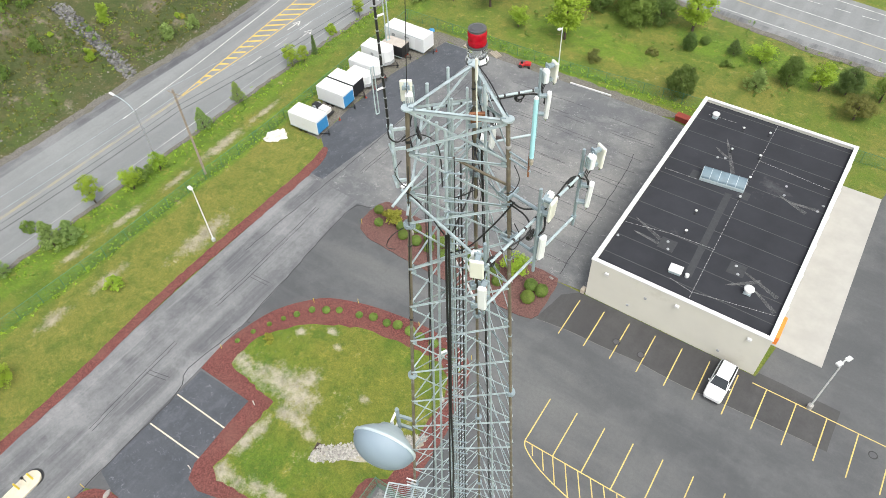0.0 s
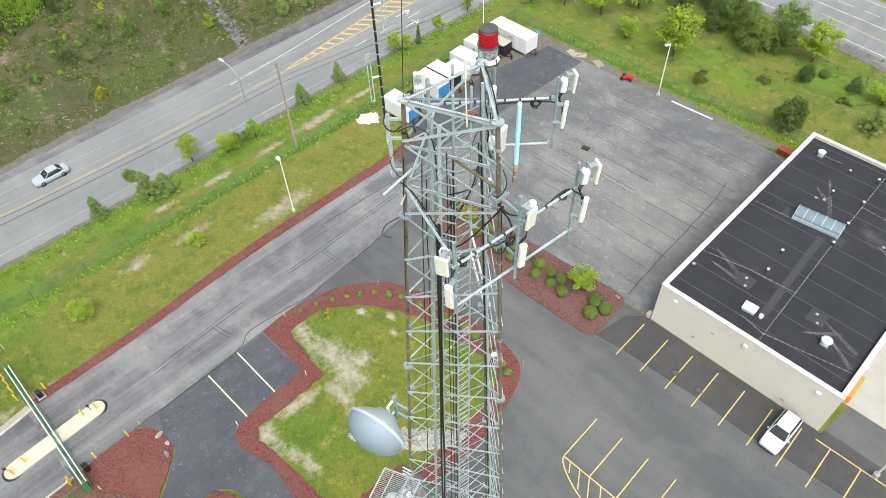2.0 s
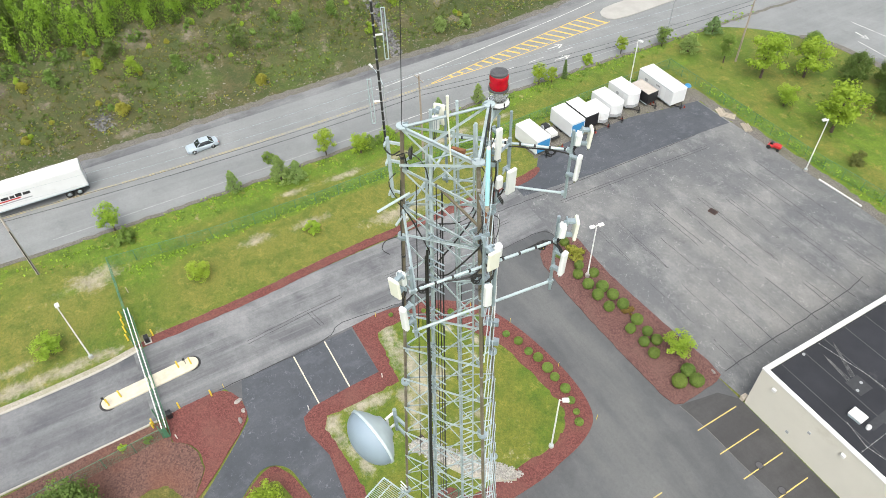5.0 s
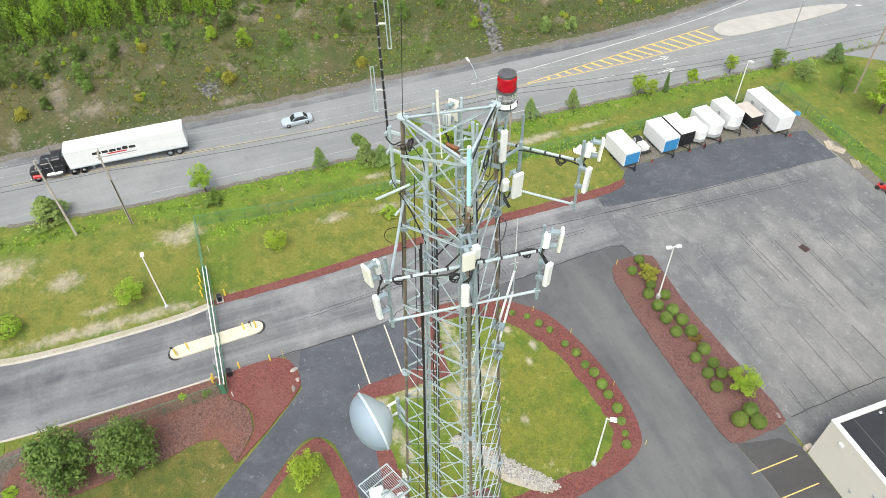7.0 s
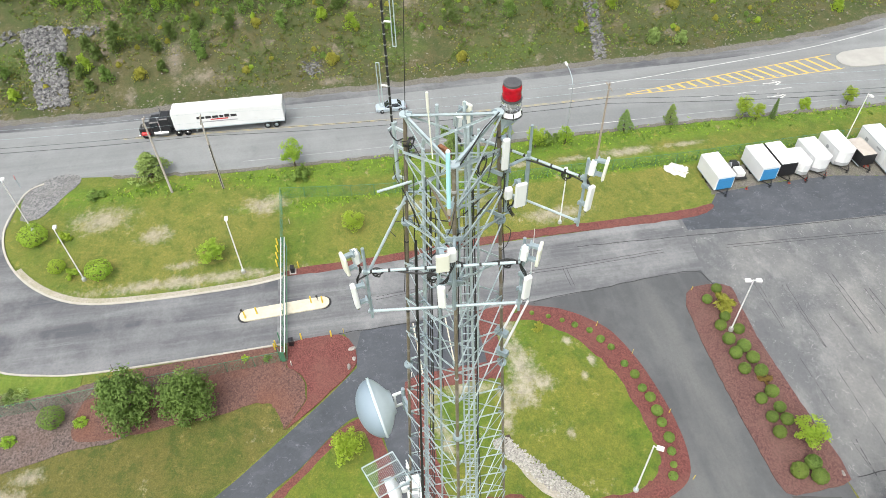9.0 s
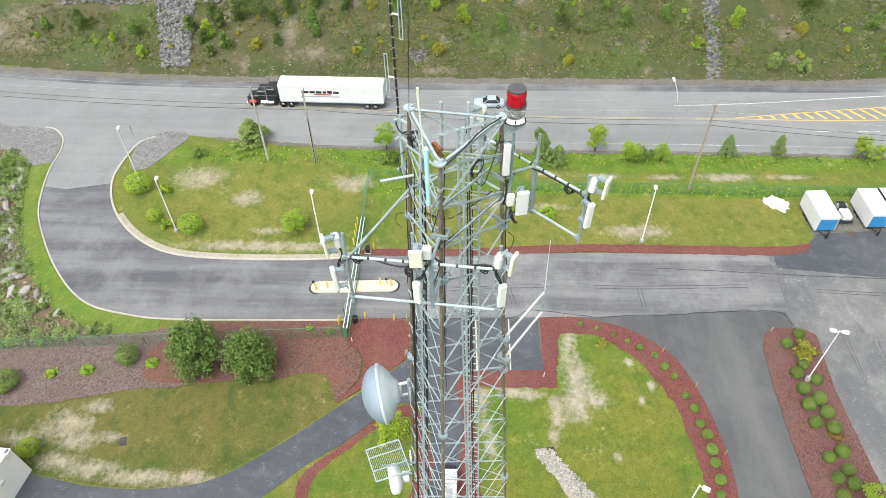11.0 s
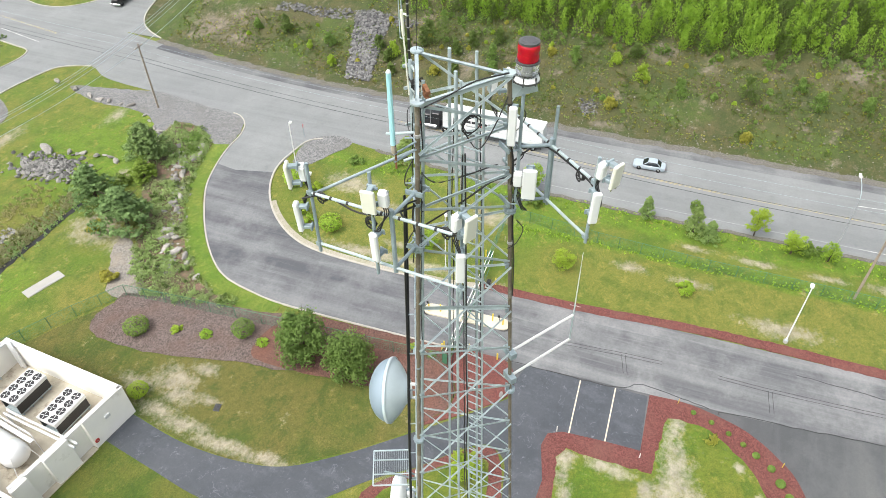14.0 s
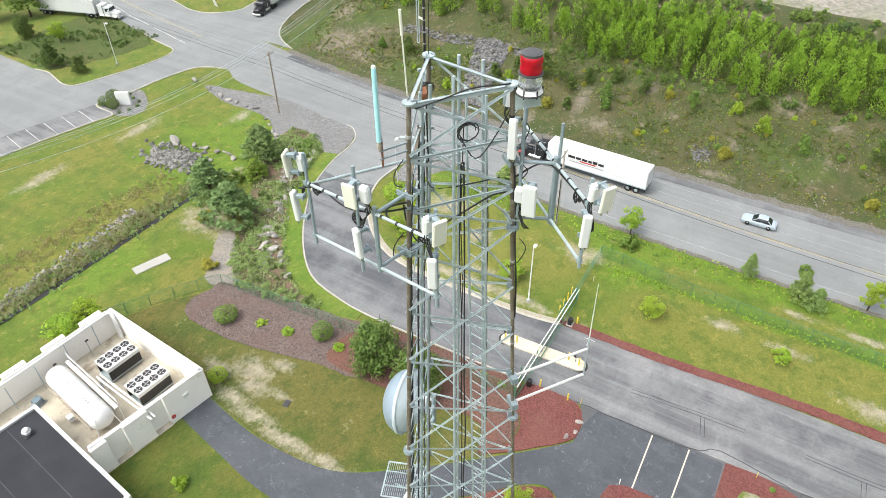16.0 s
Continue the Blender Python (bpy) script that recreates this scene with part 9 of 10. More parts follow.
def tree(kind, seed, h, w, material):
    """One plant at the origin: kinds broadleaf, pine, round, clump, column."""
    rnd = random.Random(seed)
    names = {"broadleaf": ("tree", "leafy young deciduous tree"), "pine": ("pine_tree", "dark bushy young pine"), "round": ("shrub", "rounded clipped green shrub"), "ball": ("shrub", "tightly clipped round green shrub"), "clump": ("shrub", "low loose leafy shrub"), "column": ("cedar", "narrow dark columnar cedar"), "bushy": ("tree", "dense rounded leafy tree branching from the ground")}
    name, label = names[kind]
    ob = thing(name, label, "tree" if kind in ("broadleaf", "pine", "column", "bushy") else "shrub", pose(0, 0, 0))
    if kind == "broadleaf":
        bm, ends = trunk_bm(rnd, h, 0.035 * h ** 0.9, 7, w * 0.42)
        cs = [(e.x, e.y, e.z + 0.12 * h * rnd.uniform(0, 1), w * rnd.uniform(0.13, 0.22)) for e in ends]
        for _ in range(34):
            a, u = rnd.uniform(0, 6.28), rnd.random() ** 0.6
            z = h * rnd.uniform(0.32, 0.97)
            rr = w * 0.5 * math.sqrt(max(0.05, 1 - ((z / h - 0.58) / 0.45) ** 2)) * u
            cs.append((rr * math.cos(a), rr * math.sin(a), z, w * rnd.uniform(0.12, 0.22)))
        v, f = leaves(rnd, cs, 0.21, 56)
    elif kind == "bushy":
        bm, ends = trunk_bm(rnd, h, 0.028 * h, 9, w * 0.4, 0.1)
        cs = []
        for k in range(120):
            d = Vector((rnd.gauss(0, 1), rnd.gauss(0, 1), rnd.gauss(0.15, 1))).normalized() * rnd.uniform(0.55, 1.0)
            z = 0.5 + 0.46 * d.z
            cs.append((d.x * w * 0.42 * (1.08 - 0.4 * z), d.y * w * 0.42 * (1.08 - 0.4 * z), h * z, w * rnd.uniform(0.07, 0.15)))
        v, f = leaves(rnd, cs, 0.22, 60, 0.9)
    elif kind == "pine":
        bm, ends = trunk_bm(rnd, h, 0.03 * h, 9, w * 0.4, 0.12)
        cs = []
        for k in range(105):
            t = (k + rnd.random()) / 105
            a, rr = k * 2.4 + rnd.uniform(-0.5, 0.5), w * 0.55 * (1 - t) ** 0.75 * rnd.uniform(0.3, 1.05)
            cs.append((rr * math.cos(a), rr * math.sin(a), h * (0.1 + 0.88 * t) + 0.12 * rr, w * (0.06 + 0.075 * (1 - t)) * rnd.uniform(0.7, 1.3)))
        v, f = leaves(rnd, cs, 0.17, 40, 0.5)
    elif kind == "column":
        bm, ends = trunk_bm(rnd, h, 0.03 * h, 3, w * 0.2, 0.1)
        cs = [(w * 0.22 * math.cos(k * 2.4) * (1 - k / 40), w * 0.22 * math.sin(k * 2.4) * (1 - k / 40), h * (0.08 + 0.9 * k / 34), w * 0.28 * (1.05 - k / 40)) for k in range(34)]
        v, f = leaves(rnd, cs, 0.16, 34, 1.2)
    elif kind == "ball":
        # a tight clipped ball: small leaves on an almost even shell
        bm, ends = trunk_bm(rnd, h, 0.04, 3, w * 0.2)
        v, f = leaves(rnd, [(0, 0, 0, 0.5)], 0.11, 2400, 1.0)
        v = v.reshape(-1, 4, 3)
        mid = v.mean(axis=1, keepdims=True)
        r = np.linalg.norm(mid, axis=2, keepdims=True)
        out = mid / r * (0.42 + 0.07 * (r / 0.5) ** 2) * (1 + 0.06 * np.sin(17 * mid[..., :1] + seed) * np.cos(15 * mid[..., 1:2] + 13 * mid[..., 2:]))
        v = ((v - mid) + out * np.array((w, w, h)) + np.array((0, 0, h * 0.5))).reshape(-1, 3)
    elif kind == "round":
        bm, ends = trunk_bm(rnd, h, 0.04, 3, w * 0.2)
        v, f = leaves(rnd, [(0, 0, 0, 0.46)] * 1, 0.10, 1100, 1.0)
        v = v.reshape(-1, 4, 3)
        mid = v.mean(axis=1, keepdims=True)
        r = np.linalg.norm(mid, axis=2, keepdims=True)
        out = mid / r * (0.43 + 0.06 * (r / 0.46) ** 3) * (1 + 0.07 * np.sin(9 * mid[..., :1] + seed) * np.cos(8 * mid[..., 1:2]))
        v = ((v - mid) + out * np.array((w, w, h * 1.02)) + np.array((0, 0, h * 0.5))).reshape(-1, 3)
    else:
        bm, ends = trunk_bm(rnd, h, 0.03, 4, w * 0.3, 0.05)
        cs = []
        for k in range(22):
            a, rr = rnd.uniform(0, 6.28), w * 0.45 * math.sqrt(rnd.random())
            cs.append((rr * math.cos(a), rr * math.sin(a), h * rnd.uniform(0.2, 0.85) * (1 - 0.6 * (rr / w) ** 1), w * rnd.uniform(0.1, 0.2)))
        v, f = leaves(rnd, cs, 0.18, 34)
    part("trunk", bm, "bark", ob)
    c = new("crown", crown_mesh("crown", v, f, material))
    c.parent = ob
    return ob


PLANTS = {}


def plant_at(kind, material, x, y, h, w, label="", group=""):
    """A plant of that height and width; alike plants share their meshes."""
    rnd = random.Random(int(1000 * x + 77 * y) & 0xFFFF)
    key = (kind, material, rnd.randrange(3))
    if key not in PLANTS:
        PLANTS[key] = tree(kind, len(PLANTS) + 3, {"broadleaf": 4.5, "pine": 3.5, "round": 1.2, "ball": 1.2, "clump": 1.2, "column": 3.0, "bushy": 5.0}[kind], {"broadleaf": 3.4, "pine": 2.8, "round": 1.4, "ball": 1.2, "clump": 1.6, "column": 1.1, "bushy": 6.0}[kind], material)
        PLANTS[key]["h"], PLANTS[key]["w"], PLANTS[key]["used"] = {"broadleaf": 4.5, "pine": 3.5, "round": 1.2, "ball": 1.2, "clump": 1.2, "column": 3.0, "bushy": 5.0}[kind], {"broadleaf": 3.4, "pine": 2.8, "round": 1.4, "ball": 1.2, "clump": 1.6, "column": 1.1, "bushy": 6.0}[kind], 0
    src = PLANTS[key]
    grow = 1.18 if kind in ("broadleaf", "pine", "clump") else 1.0
    h, w = h * grow, w * grow
    m = Matrix.Translation((x, y, max(height(x, y), 0.0) - 0.02)) @ pose(0, 0, 0, 0, 0, rnd.uniform(0, 360)) @ Matrix.Diagonal((w / src["w"], w / src["w"], h / src["h"], 1))
    ob = src if not src["used"] else copy_thing(src, Matrix())
    src["used"] = 1
    ob.matrix_basis = m
    return tagged(ob, label, "", group)


# strip between road and fence
for x, y, kind, mat, h, w in ((-75.3, -24.3, "pine", "leaf_pine", 3.6, 4.2), (-74.2, -4.6, "broadleaf", "leaf_bright", 3.6, 2.6), (-71.4, -3.7, "clump", "leaf", 2.0, 2.2), (-73.5, 11.3, "pine", "leaf_pine", 3.2, 1.9), (-72.3, 17.6, "pine", "leaf_pine", 3.8, 2.6),
                              (-71.2, 19.6, "pine", "leaf_pine", 3.0, 2.4), (-74.4, 25.2, "broadleaf", "leaf_bright", 3.6, 2.4), (-72.3, 29.7, "broadleaf", "leaf_bright", 2.6, 2.6), (-73, 31.8, "clump", "leaf", 1.9, 2.0), (-72.2, 34.1, "broadleaf", "leaf_bright", 2.4, 1.9),
                              (-73.7, 43.4, "pine", "leaf_pine", 3.2, 2.0), (-74.1, 50.6, "pine", "leaf_pine", 3.0, 1.7), (-73.4, 61.6, "broadleaf", "leaf_bright", 2.9, 2.3), (-72.8, 63.6, "broadleaf", "leaf_bright", 2.2, 1.6), (-72.6, 66, "column", "leaf_dark", 3.6, 1.2), (-73.8, 78.6, "broadleaf", "leaf_bright", 2.6, 1.8),
                              (-72.0, 86.0, "broadleaf", "leaf", 2.8, 2.4), (-68.4, 88.6, "pine", "leaf_pine", 2.8, 3.2), (-70.6, 96.2, "pine", "leaf_blue", 2.8, 2.6), (-74.5, 72, "clump", "leaf_bright", 1.6, 1.8), (-77.4, 17.6, "clump", "leaf", 1.4, 1.6)):
    plant_at(kind, mat, x, y, h, w)
# lawn shrubs
for x, y, kind, mat, h, w in ((-60.2, 2.7, "broadleaf", "leaf_bright", 1.9, 2.4), (-60.8, 17.7, "clump", "leaf_bright", 1.3, 2.0), (-57.6, -14.6, "broadleaf", "leaf_bright", 2.3, 2.8), (-57.4, -28.2, "round", "leaf_bright", 2.2, 3.2), (-64.9, -37.6, "round", "leaf_bright", 2.4, 3.6), (-64.4, -33.8, "clump", "leaf_bright", 1.3, 1.6),
                              (-59.2, -33.6, "round", "leaf_bright", 1.5, 2.1), (-57.8, -31.4, "clump", "leaf_bright", 1.3, 1.6), (-72.2, -31.5, "clump", "leaf", 1.0, 2.0), (-28.6, 0.3, "broadleaf", "leaf_bright", 3.2, 2.7), (-26.4, -35.2, "round", "leaf_bright", 1.5, 2.2), (-40.5, 22, "clump", "leaf_yellow", 0.8, 1.2),
                              (-33.6, -41, "round", "leaf", 1.9, 3.0), (-37.2, -29.1, "round", "leaf", 2.3, 2.6), (-36.8, -21.1, "bushy", "leaf_tree", 6.4, 7.4), (-36.2, -15.2, "bushy", "leaf_tree", 6.2, 6.8), (-35.2, -36.9, "clump", "leaf_bright", 0.6, 1.3), (-35.7, -33, "clump", "leaf_bright", 0.6, 1.4), (-36.8, -26.3, "clump", "leaf_bright", 0.6, 1.3),
                              (-21.5, -54.5, "broadleaf", "leaf_bright", 2.8, 3.6), (-15, -29, "clump", "leaf_bright", 1.0, 1.5), (-24.5, -54.2, "broadleaf", "leaf_bright", 3.2, 3.2), (-41.8, -10.2, "clump", "leaf_bright", 0.5, 0.8), (-41.4, -7.8, "clump", "leaf", 0.5, 0.8)):
    plant_at(kind, mat, x, y, h, w)
# pines west of the drive
for x, y, kind, mat, h, w in ((-62.7, -61.6, "pine", "leaf_blue", 5.6, 5.8), (-58.6, -59.4, "pine", "leaf_fresh", 2.8, 3.6), (-51.8, -62.2, "pine", "leaf_blue", 5.2, 5.6), (-48.6, -54.4, "pine", "leaf_blue", 5.6, 6.6), (-39.6, -50.0, "clump", "leaf_yellow", 1.2, 2.2), (-56.2, -61.6, "clump", "leaf", 1.6, 2.4), (-46.5, -58, "clump", "leaf_yellow", 1.6, 1.9), (-69.5, -58.5, "clump", "leaf", 1.2, 2.4), (-66.5, -57, "clump", "leaf", 1.0, 2.2),
                              (-67.9, -122.2, "pine", "leaf_mid", 4.2, 3.8), (-68.6, -114.8, "pine", "leaf_mid", 3.0, 2.8), (-76, -131, "broadleaf", "leaf_bright", 3.6, 3.0), (-74, -140, "bushy", "leaf_mid", 5.0, 5.0), (-66, -141, "broadleaf", "leaf_bright", 3.2, 3.0), (-82, -150, "broadleaf", "leaf", 6, 7), (-76, -155, "broadleaf", "leaf", 6, 7), (-64.6, -99.9, "round", "leaf_mid", 1.9, 2.5), (-62.2, -99.3, "round", "leaf_mid", 1.8, 2.3), (-62.2, -97.0, "round", "leaf_mid", 1.8, 2.3)):
    plant_at(kind, mat, x, y, h, w)
# clipped shrubs of the planter and the ring
for x, y, r in ((-41.0, 42.0, 1.25), (-42.3, 43.7, 1.3), (-38.3, 42.9, 1.3), (-37.2, 41.9, 1.4), (-36.4, 43.65, 1.35), (-35.3, 41.95, 1.5), (-34.15, 43.1, 1.6), (-33.45, 41.9, 1.5), (-32.6, 43.4, 1.5), (-31.45, 41.95, 1.4), (-30.9, 43.5, 1.5), (-28.4, 43.4, 1.5), (-27.8, 42.0, 1.3), (-26.6, 43.35, 1.3), (-25.7, 42.1, 1.3), (-25.2, 43.4, 1.4), (-24.0, 42.0, 1.4), (-20.5, 43.5, 1.65), (-19.95, 41.8, 1.75), (-19.1, 43.4, 1.7)):
    plant_at("ball", "leaf_ball", x, y, r * 0.88, r * 0.9, "", "planter shrubs")
plant_at("clump", "leaf_yellow", -39.8, 43.2, 1.9, 2.3)
plant_at("clump", "leaf_rust", -30.1, 43.6, 1.0, 1.2)
plant_at("broadleaf", "leaf_bright", -22.8, 44.2, 2.8, 2.6)
for x, y, d in ((-43.3, 20.1, 0.6), (-42.7, 21.9, 0.6), (-41.9, 23.6, 0.6), (-41.1, 25.0, 0.62), (-40.2, 26.2, 0.8), (-39.2, 27.6, 0.8), (-37.8, 28.4, 1.0), (-36.6, 29.2, 0.85), (-34.3, 29.9, 0.9), (-32.8, 30.5, 1.1), (-31.1, 30.7, 1.0), (-29.9, 31.1, 1.2), (-28.3, 31.2, 1.3), (-27.0, 31.2, 1.1), (-25.3, 31.3, 1.2), (-23.9, 31.0, 0.95), (-22.6, 30.7, 0.75), (-21.5, 30.2, 1.0)):
    plant_at("ball", "leaf", x, y, d * 0.75, d * 0.9, "small clipped shrub in red mulch", "ring shrubs")
# grass bank beyond the yard
for x, y, kind, mat, h, w in ((-20.0, 85.8, "bushy", "leaf_mid", 5.6, 5.2), (-23.3, 97.7, "bushy", "leaf_mid", 3.0, 2.8), (-21.7, 100.6, "round", "leaf_mid", 1.4, 1.7), (-17.0, 100.0, "pine", "leaf_dark", 2.2, 1.9), (-16.8, 96.4, "clump", "leaf", 1.1, 1.6), (-12.8, 99.9, "broadleaf", "leaf_bright", 2.5, 3.2), (-7.9, 96.6, "bushy", "leaf_mid", 4.7, 4.0), (-11.4, 93.1, "pine", "leaf_pine", 3.0, 2.8),
                              (-3.6, 97.3, "broadleaf", "leaf_bright", 3.6, 2.9), (-0.2, 98.4, "bushy", "leaf_dark", 4.8, 4.4), (4.2, 99.0, "broadleaf", "leaf", 3.4, 2.9), (2.1, 93.2, "broadleaf", "leaf_olive", 3.0, 3.8), (9.5, 97, "broadleaf", "leaf", 3.4, 3.2), (-24.7, 103.1, "broadleaf", "leaf_bright", 5.4, 4.8), (-33.1, 100.4, "bushy", "leaf", 6.0, 7.2), (-30.0, 102.4, "bushy", "leaf_mid", 5.0, 5.6), (-40.0, 101.2, "bushy", "leaf_mid", 6.0, 5.6), (-36.2, 103.5, "bushy", "leaf", 5.6, 5.4),
                              (-41.0, 90.4, "broadleaf", "leaf_bright", 6.6, 5.4), (-49.1, 89.7, "broadleaf", "leaf_bright", 3.0, 2.6), (-56.4, 92.7, "broadleaf", "leaf_bright", 6.2, 4.8), (-53.0, 98.6, "broadleaf", "leaf_bright", 5.6, 4.6), (-48.4, 104.2, "bushy", "leaf_mid", 5.2, 5.4), (-40.5, 106.2, "bushy", "leaf", 6.2, 5.6), (-44.6, 107.0, "bushy", "leaf_mid", 5.0, 5.0), (-30.5, 106.0, "broadleaf", "leaf", 5.4, 4.4),
                              (-34.5, 87.4, "clump", "leaf_olive", 1.8, 2.0), (-62.8, 91.0, "broadleaf", "leaf", 4.2, 2.2), (-58, 106, "bushy", "leaf", 3.4, 4.2), (-45.5, 96.0, "clump", "leaf", 1.2, 2.2), (-27.5, 93.6, "clump", "leaf_olive", 0.9, 1.7)):
    plant_at(kind, mat, x, y, h, w)

# ---- the wild hillside: one stuff object each ----
rnd = random.Random(21)


def scatter(name, label, material, spots, size, clumps, per, lift=0.1):
    """Plants of the given (x, y, height, width) as one object: clumps of leaves, narrower towards the top."""
    cs = []
    for x, y, h, w in spots:
        z = height(x, y)
        for k in range(clumps):
            t = (k + rnd.random()) / clumps
            a, rr = rnd.uniform(0, 6.28), 0.40 * w * math.sqrt(rnd.random()) * (1 - 0.65 * t)
            cs.append((x + rr * math.cos(a), y + rr * math.sin(a), z + h * (lift + (0.92 - lift) * t), w * rnd.uniform(0.14, 0.24) * (1 - 0.45 * t)))
    v, f = leaves(rnd, cs, size, per, 1.0)
    tagged(new(name, crown_mesh(name, v, f, material)), label, "vegetation", kind="stuff")


def on_hill(n, d0, d1, y0, y1, h, w):
    out = []
    while len(out) < n:
        y = rnd.uniform(y0, y1)
        d = rnd.uniform(d0, d1)
        if noise.noise((y * 0.06, d * 0.09, 5)) > -0.18:
            s = rnd.uniform(0.6, 1.3)
            out.append((road_far(y) - 2.5 - d, y, h * s, w * s))
    return out


HILL = {"leaf": [(-107.6, -5.9, 2.9), (-102.9, 12.1, 3.0), (-104.2, -19.8, 3.3), (-107.6, 30.1, 2.5), (-104.5, 33.0, 3.2), (-105.9, 40.0, 2.6), (-102.0, -50.4, 2.6), (-99.2, -34.1, 2.8), (-102.0, -19.0, 2.2), (-104, -66.8, 2.2), (-110, 66, 3), (-104, 74, 3.2), (-112, 84, 3)],
        "leaf_bright": [(-105.2, 5.8, 3.0), (-107.8, 1.0, 2.6), (-101.6, -37.5, 3.0), (-98.0, -48.3, 2.0), (-99.2, 44.1, 2.0), (-110.7, 55.9, 3.0), (-100.9, -54.1, 1.5), (-104.5, 51.6, 3.2), (-100, 92, 2.6), (-107, 80, 2.6)],
        "leaf_yellow": [(-98.2, 2.0, 3.0), (-99.5, -28.8, 2.8), (-103.2, 62.0, 3.0), (-107.9, -10.2, 2.2), (-96.6, 23.3, 2.6), (-98.5, -12, 1.8)],
        "leaf_pine": [(-95.5, 55.9, 3.2), (-95.1, 60.9, 2.4)],
        "leaf_mid": [(-100.5, -38, 2.4), (-103, -41, 2.8), (-106, -37.5, 3.0), (-108, -33, 3.2), (-103.5, -35.8, 2.4), (-107, -24.5, 2.8), (-104.8, -26.6, 2.6), (-109, -20, 3.0), (-100.2, -25.4, 2.0), (-97.8, -36.5, 2.0), (-107.3, -14.3, 3.0), (-109.7, 3.7, 2.8), (-104.5, 22.3, 4.3), (-105.6, -29.6, 5.6), (-108.1, 64.1, 3.8), (-103.8, -60.4, 3.2), (-105, -33, 3.6), (-106, 98, 3.4)]}
for (name, label), (mat, spots) in zip((("hillside_bushes", "scattered green bushes on the rough bank"), ("hillside_bright_bushes", "scattered bright yellow-green bushes on the bank"), ("hillside_yellow_bushes", "low yellow flowering bushes on the bank"), ("hillside_olive_bushes", "olive conical bushes beside the road bank"), ("hillside_dark_bushes", "dark green young pines on the bank")), HILL.items()):
    low = 0.55 if mat == "leaf_yellow" else 1.0
    scatter(name, label, mat, [(x, y, low * w * rnd.uniform(0.95, 1.15), w * 1.05) for x, y, w in spots] + (on_hill(34, 3, 20, -75, 130, 0.7, 1.1) if mat in ("leaf", "leaf_bright", "leaf_yellow") else []), 0.26, 30, 30)
scatter("hillside_weeds", "low weeds and rough grass on the bank", "leaf_yellow", on_hill(1500, 0.5, 22, -85, 140, 0.22, 0.7), 0.13, 3, 7)
scatter("hillside_scrub", "low green scrub on the bank", "leaf_olive", on_hill(3600, 0.5, 24, -85, 140, 0.2, 0.9), 0.14, 4, 7)
scatter("hillside_heath", "low green turf tufts on the bank", "leaf_fresh", on_hill(2200, 0.5, 24, -85, 140, 0.16, 0.9), 0.13, 4, 7)
scatter("hillside_dark_scrub", "dark low scrub in drifts on the bank", "leaf_mid", [q for q in on_hill(4200, 1.5, 26, -85, 140, 0.42, 1.0) if noise.noise((q[0] * 0.16, q[1] * 0.16, 11)) > 0.03], 0.16, 4, 8)
scatter("hillside_dry_tufts", "pale dry grass tufts on the bank", "leaf_reed", [q for q in on_hill(2200, 0.5, 26, -85, 140, 0.2, 0.6) if noise.noise((q[0] * 0.2, q[1] * 0.2, 15)) > 0.1], 0.12, 3, 6)
scatter("field_scrub", "rough scrub on the corner plot", "leaf_mid", [(x, y, rnd.uniform(0.3, 1.0), 1.3) for x, y in [(rnd.uniform(-89, -66.5), rnd.uniform(-139, -115)) for _ in range(420)] if y < -113 - (x + 87) * 0.38 and noise.noise((x * 0.15, y * 0.15, 4)) > -0.15], 0.24, 4, 8)
stones("hillside_stones", "loose stones on the bare bank", 1300, lambda r: (lambda y, d: (road_far(y) - 2.5 - d, y))(r.uniform(-80, 120), 24 * r.random() ** 1.6), 0.12, 0.4, "pebble")


def plumes(name, label, material, spots, size, per):
    """Slender saplings of (x, y, height, width): upright sprays of leaves, widest a third of the way up."""
    g = np.random.default_rng(len(name) * 13)
    p = np.repeat(np.array([(x, y, height(x, y), h, w) for x, y, h, w in spots]), per, axis=0)
    n = len(p)
    t = 0.06 + 0.94 * g.random(n) ** 0.85
    rad = 0.5 * p[:, 4] * np.minimum(1.0, 0.45 + 1.8 * t) * (1.04 - t) ** 0.6 * g.random(n) ** 0.4
    a = g.uniform(0, 2 * np.pi, n)
    c = np.column_stack((p[:, 0] + rad * np.cos(a), p[:, 1] + rad * np.sin(a), p[:, 2] + p[:, 3] * t))
    up = np.column_stack((np.cos(a) * 0.5 + g.normal(0, 0.35, n), np.sin(a) * 0.5 + g.normal(0, 0.35, n), g.uniform(0.4, 1.3, n)))
    up /= np.linalg.norm(up, axis=1, keepdims=True)
    side = np.cross(up, g.normal(size=(n, 3)))
    side /= np.linalg.norm(side, axis=1, keepdims=True)
    s = (size * g.uniform(0.6, 1.4, n))[:, None]
    v = np.stack((c - up * s * 0.6, c + side * s * 0.34, c + up * s * 0.8, c - side * s * 0.34), axis=1).reshape(-1, 3)
    tagged(new(name, crown_mesh(name, v, np.arange(4 * n).reshape(-1, 4), material)), label, "vegetation", kind="stuff")


def woods(n, y0, y1, near, far):
    out = []
    while len(out) < n:
        y, d = rnd.uniform(y0, y1), rnd.random()
        edge = 18.8 + 2.6 * noise.noise((y * 0.09, 0, 2)) + max(0, y - 10) * 0.1 + 3.4 * math.exp(-((y + 50) / 15) ** 2)
        if noise.noise((y * 0.12, d * 2.5, 7)) < -0.46:
            continue
        s = rnd.uniform(0.65, 1.35)
        deep = far + (22 if y < -32 else 0)
        out.append((road_far(y) - 2.2 - edge - near - d * (deep - near), y, s, s))
    return out


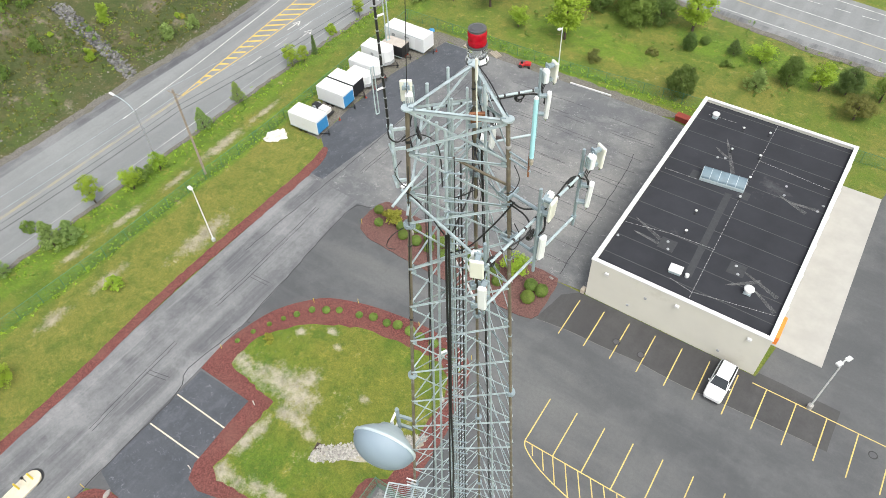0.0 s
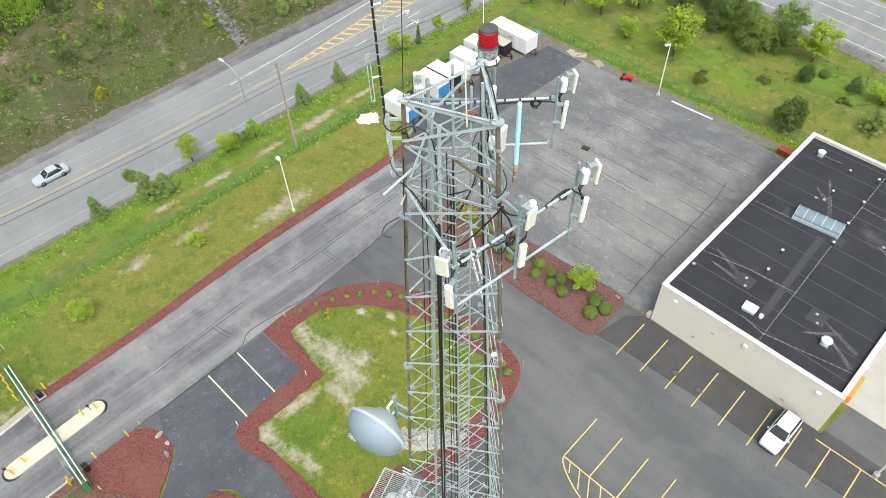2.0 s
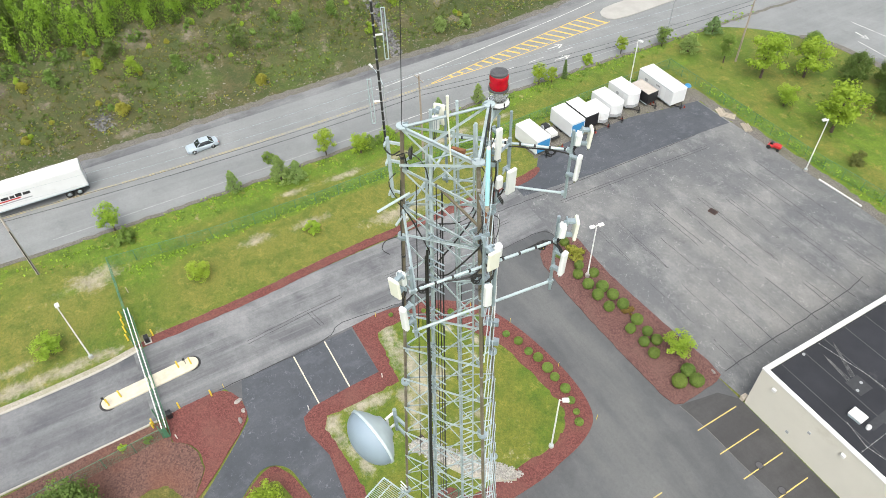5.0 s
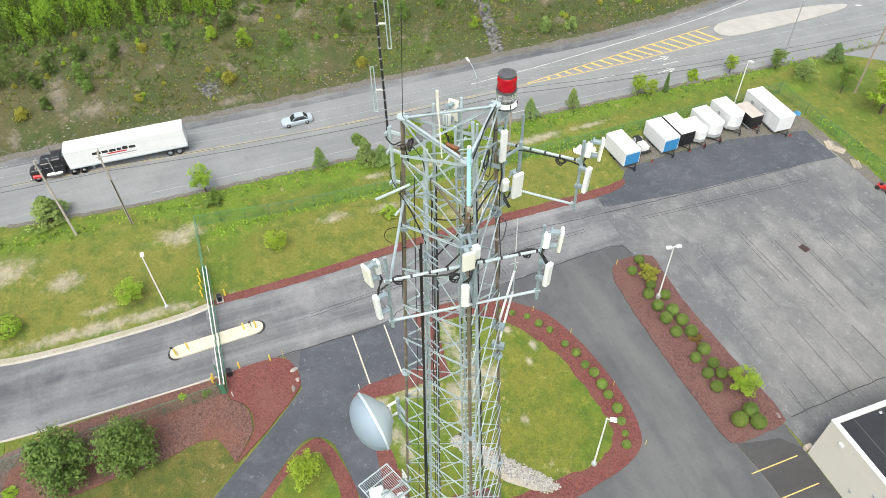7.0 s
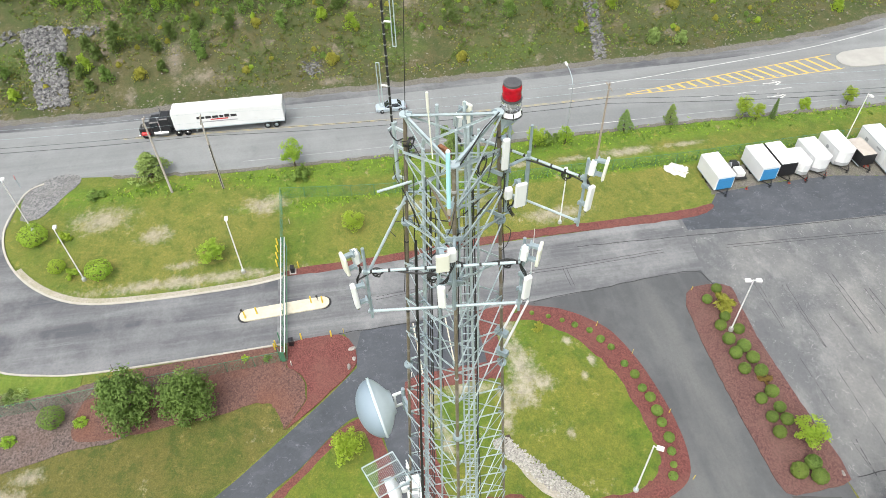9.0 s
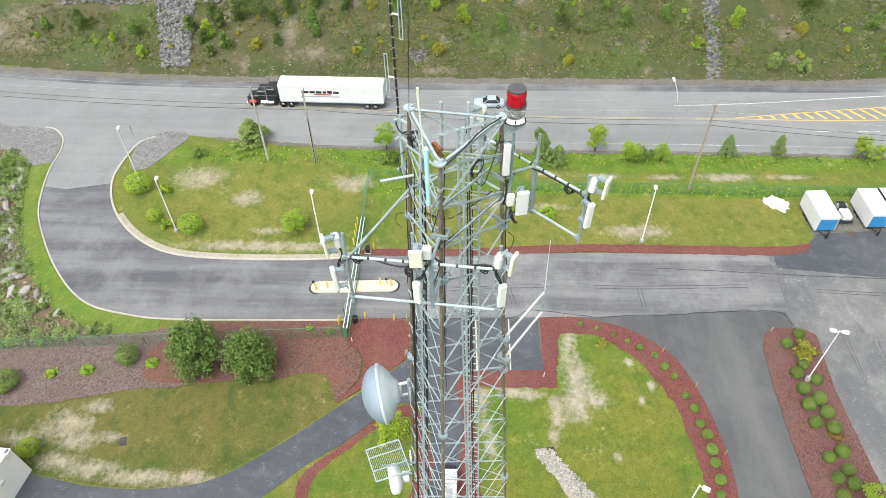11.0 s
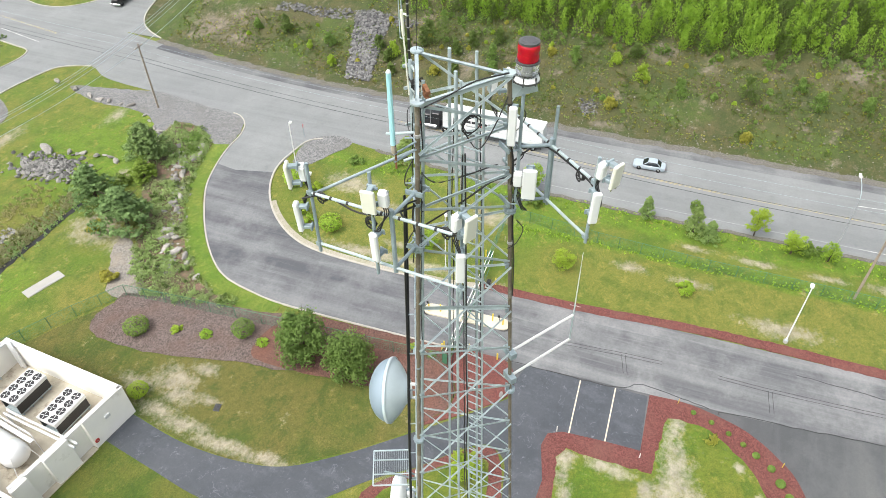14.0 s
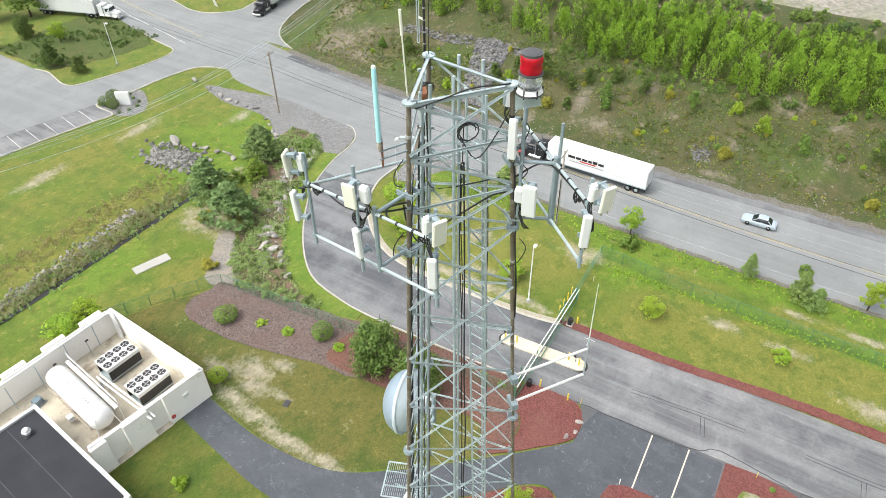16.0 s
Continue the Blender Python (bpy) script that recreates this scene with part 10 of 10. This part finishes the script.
plumes("hilltop_woods", "dense bright green saplings on the hilltop", "leaf_sapling", [(x, y, 4.4 * h, 2.3 * w) for x, y, h, w in woods(1000, -95, 75, 0, 14)], 0.25, 190)
# Darker leaf colour paints the shaded gaps between the bright saplings.
plumes("hilltop_woods_shaded", "dense saplings on the hilltop, leaves darkened as shaded gaps", "leaf_mid", [(x, y, 3.7 * h, 2.4 * w) for x, y, h, w in woods(640, -95, 75, 0, 14)], 0.25, 170)
scatter("hilltop_thicket", "low thicket at the edge of the woods", "leaf", [(x, y, 1.5 * h, 1.8 * w) for x, y, h, w in woods(170, -95, 75, -2.5, 1)], 0.28, 7, 12)
scatter("hilltop_scrub", "dark scrub between the woods and the quarry", "leaf", [(x, y, 1.5 * h, 2.6 * w) for x, y, h, w in woods(330, -34, 90, 12, 23)], 0.36, 8, 13)
scatter("hilltop_scrub_dark", "dark low scrub on the hilltop", "leaf_dark", [(x, y, 1.3 * h, 2.4 * w) for x, y, h, w in woods(200, -34, 90, 11, 22)], 0.36, 8, 12)
# garden bed, swale, verges
def in_garden(n, lo, h, w, key):
    """Spots inside the garden bed where a broad noise is above lo."""
    out = []
    while len(out) < n:
        x, y = rnd.uniform(-73, -38.6), rnd.uniform(-64, -33)
        hit = False
        for (x0, y0), (x1, y1) in zip(garden, garden[1:] + garden[:1]):
            if (y0 > y) != (y1 > y) and x < x0 + (y - y0) * (x1 - x0) / (y1 - y0):
                hit = not hit
        if hit and noise.noise((x * 0.22, y * 0.22, key)) > lo:
            s = rnd.uniform(0.6, 1.4)
            out.append((x, y, h * s, w * s))
    return out


scatter("creeping_juniper", "creeping green shrubs over the garden bed", "leaf_cover", in_garden(520, -0.06, 0.4, 1.7, 3), 0.2, 6, 10)
scatter("creeping_cover", "pale grey-green ground cover in the garden bed", "leaf_pale", in_garden(620, -0.25, 0.3, 1.4, 8), 0.16, 5, 10)
scatter("garden_low_shrubs", "low dark green shrubs in the garden bed", "leaf_mid", in_garden(40, -0.1, 0.9, 1.3, 12), 0.16, 9, 12)
scatter("swale_reeds", "tall dry reeds and weeds along the swale", "leaf_reed", [(x, rnd.uniform(-67.6, -64.7), 0.75 * rnd.uniform(0.5, 1.4), 0.9) for x in [rnd.uniform(-53, 0) for _ in range(760)]], 0.2, 5, 6)
scatter("swale_weeds", "green weeds in the wet swale", "leaf_cover", [(x, -65.6 + rnd.gauss(0, 1.2), 0.7, 1.0) for x in [rnd.uniform(-55, 0) for _ in range(320)]], 0.2, 4, 7)
scatter("rough_weeds", "rough brown and green weeds above the swale", "leaf_reed", [(x, -71.8 + rnd.gauss(0, 1.6) - 0.06 * (x + 40), 0.4, 0.9) for x in [rnd.uniform(-52, 0) for _ in range(620)]], 0.16, 3, 7)
scatter("verge_weeds", "rough weeds along the road verge and fence", "leaf_bright", [(-72.6 + rnd.gauss(0, 0.8), rnd.uniform(-30, 110), 0.3, 0.7) for _ in range(420)] + [(-65.8 + rnd.gauss(0, 0.4), rnd.uniform(-5, 80), 0.35, 0.7) for _ in range(330)] + [(rnd.uniform(-60, 0), 83.5 + rnd.gauss(0, 0.6), 0.4, 0.8) for _ in range(200)], 0.18, 2, 6)
scatter("verge_brush", "darker brush along fence and road", "leaf", [(-71.8 + rnd.gauss(0, 0.8), rnd.uniform(-30, 110), 0.4, 0.9) for _ in range(90)] + [(rnd.uniform(-62, 8), 99 + rnd.gauss(0, 5), 0.5, 1.2) for _ in range(200)], 0.2, 3, 7)
for x, y in ((-66.4, -96.8), (-66.0, -94.8), (-61.4, -94.6), (-67.2, -98.6), (-63.0, -93.8), (-64.8, -93.8), (-66.8, -100.2)):
    plant_at("round", "leaf_dark", x, y, 0.6, 0.8)
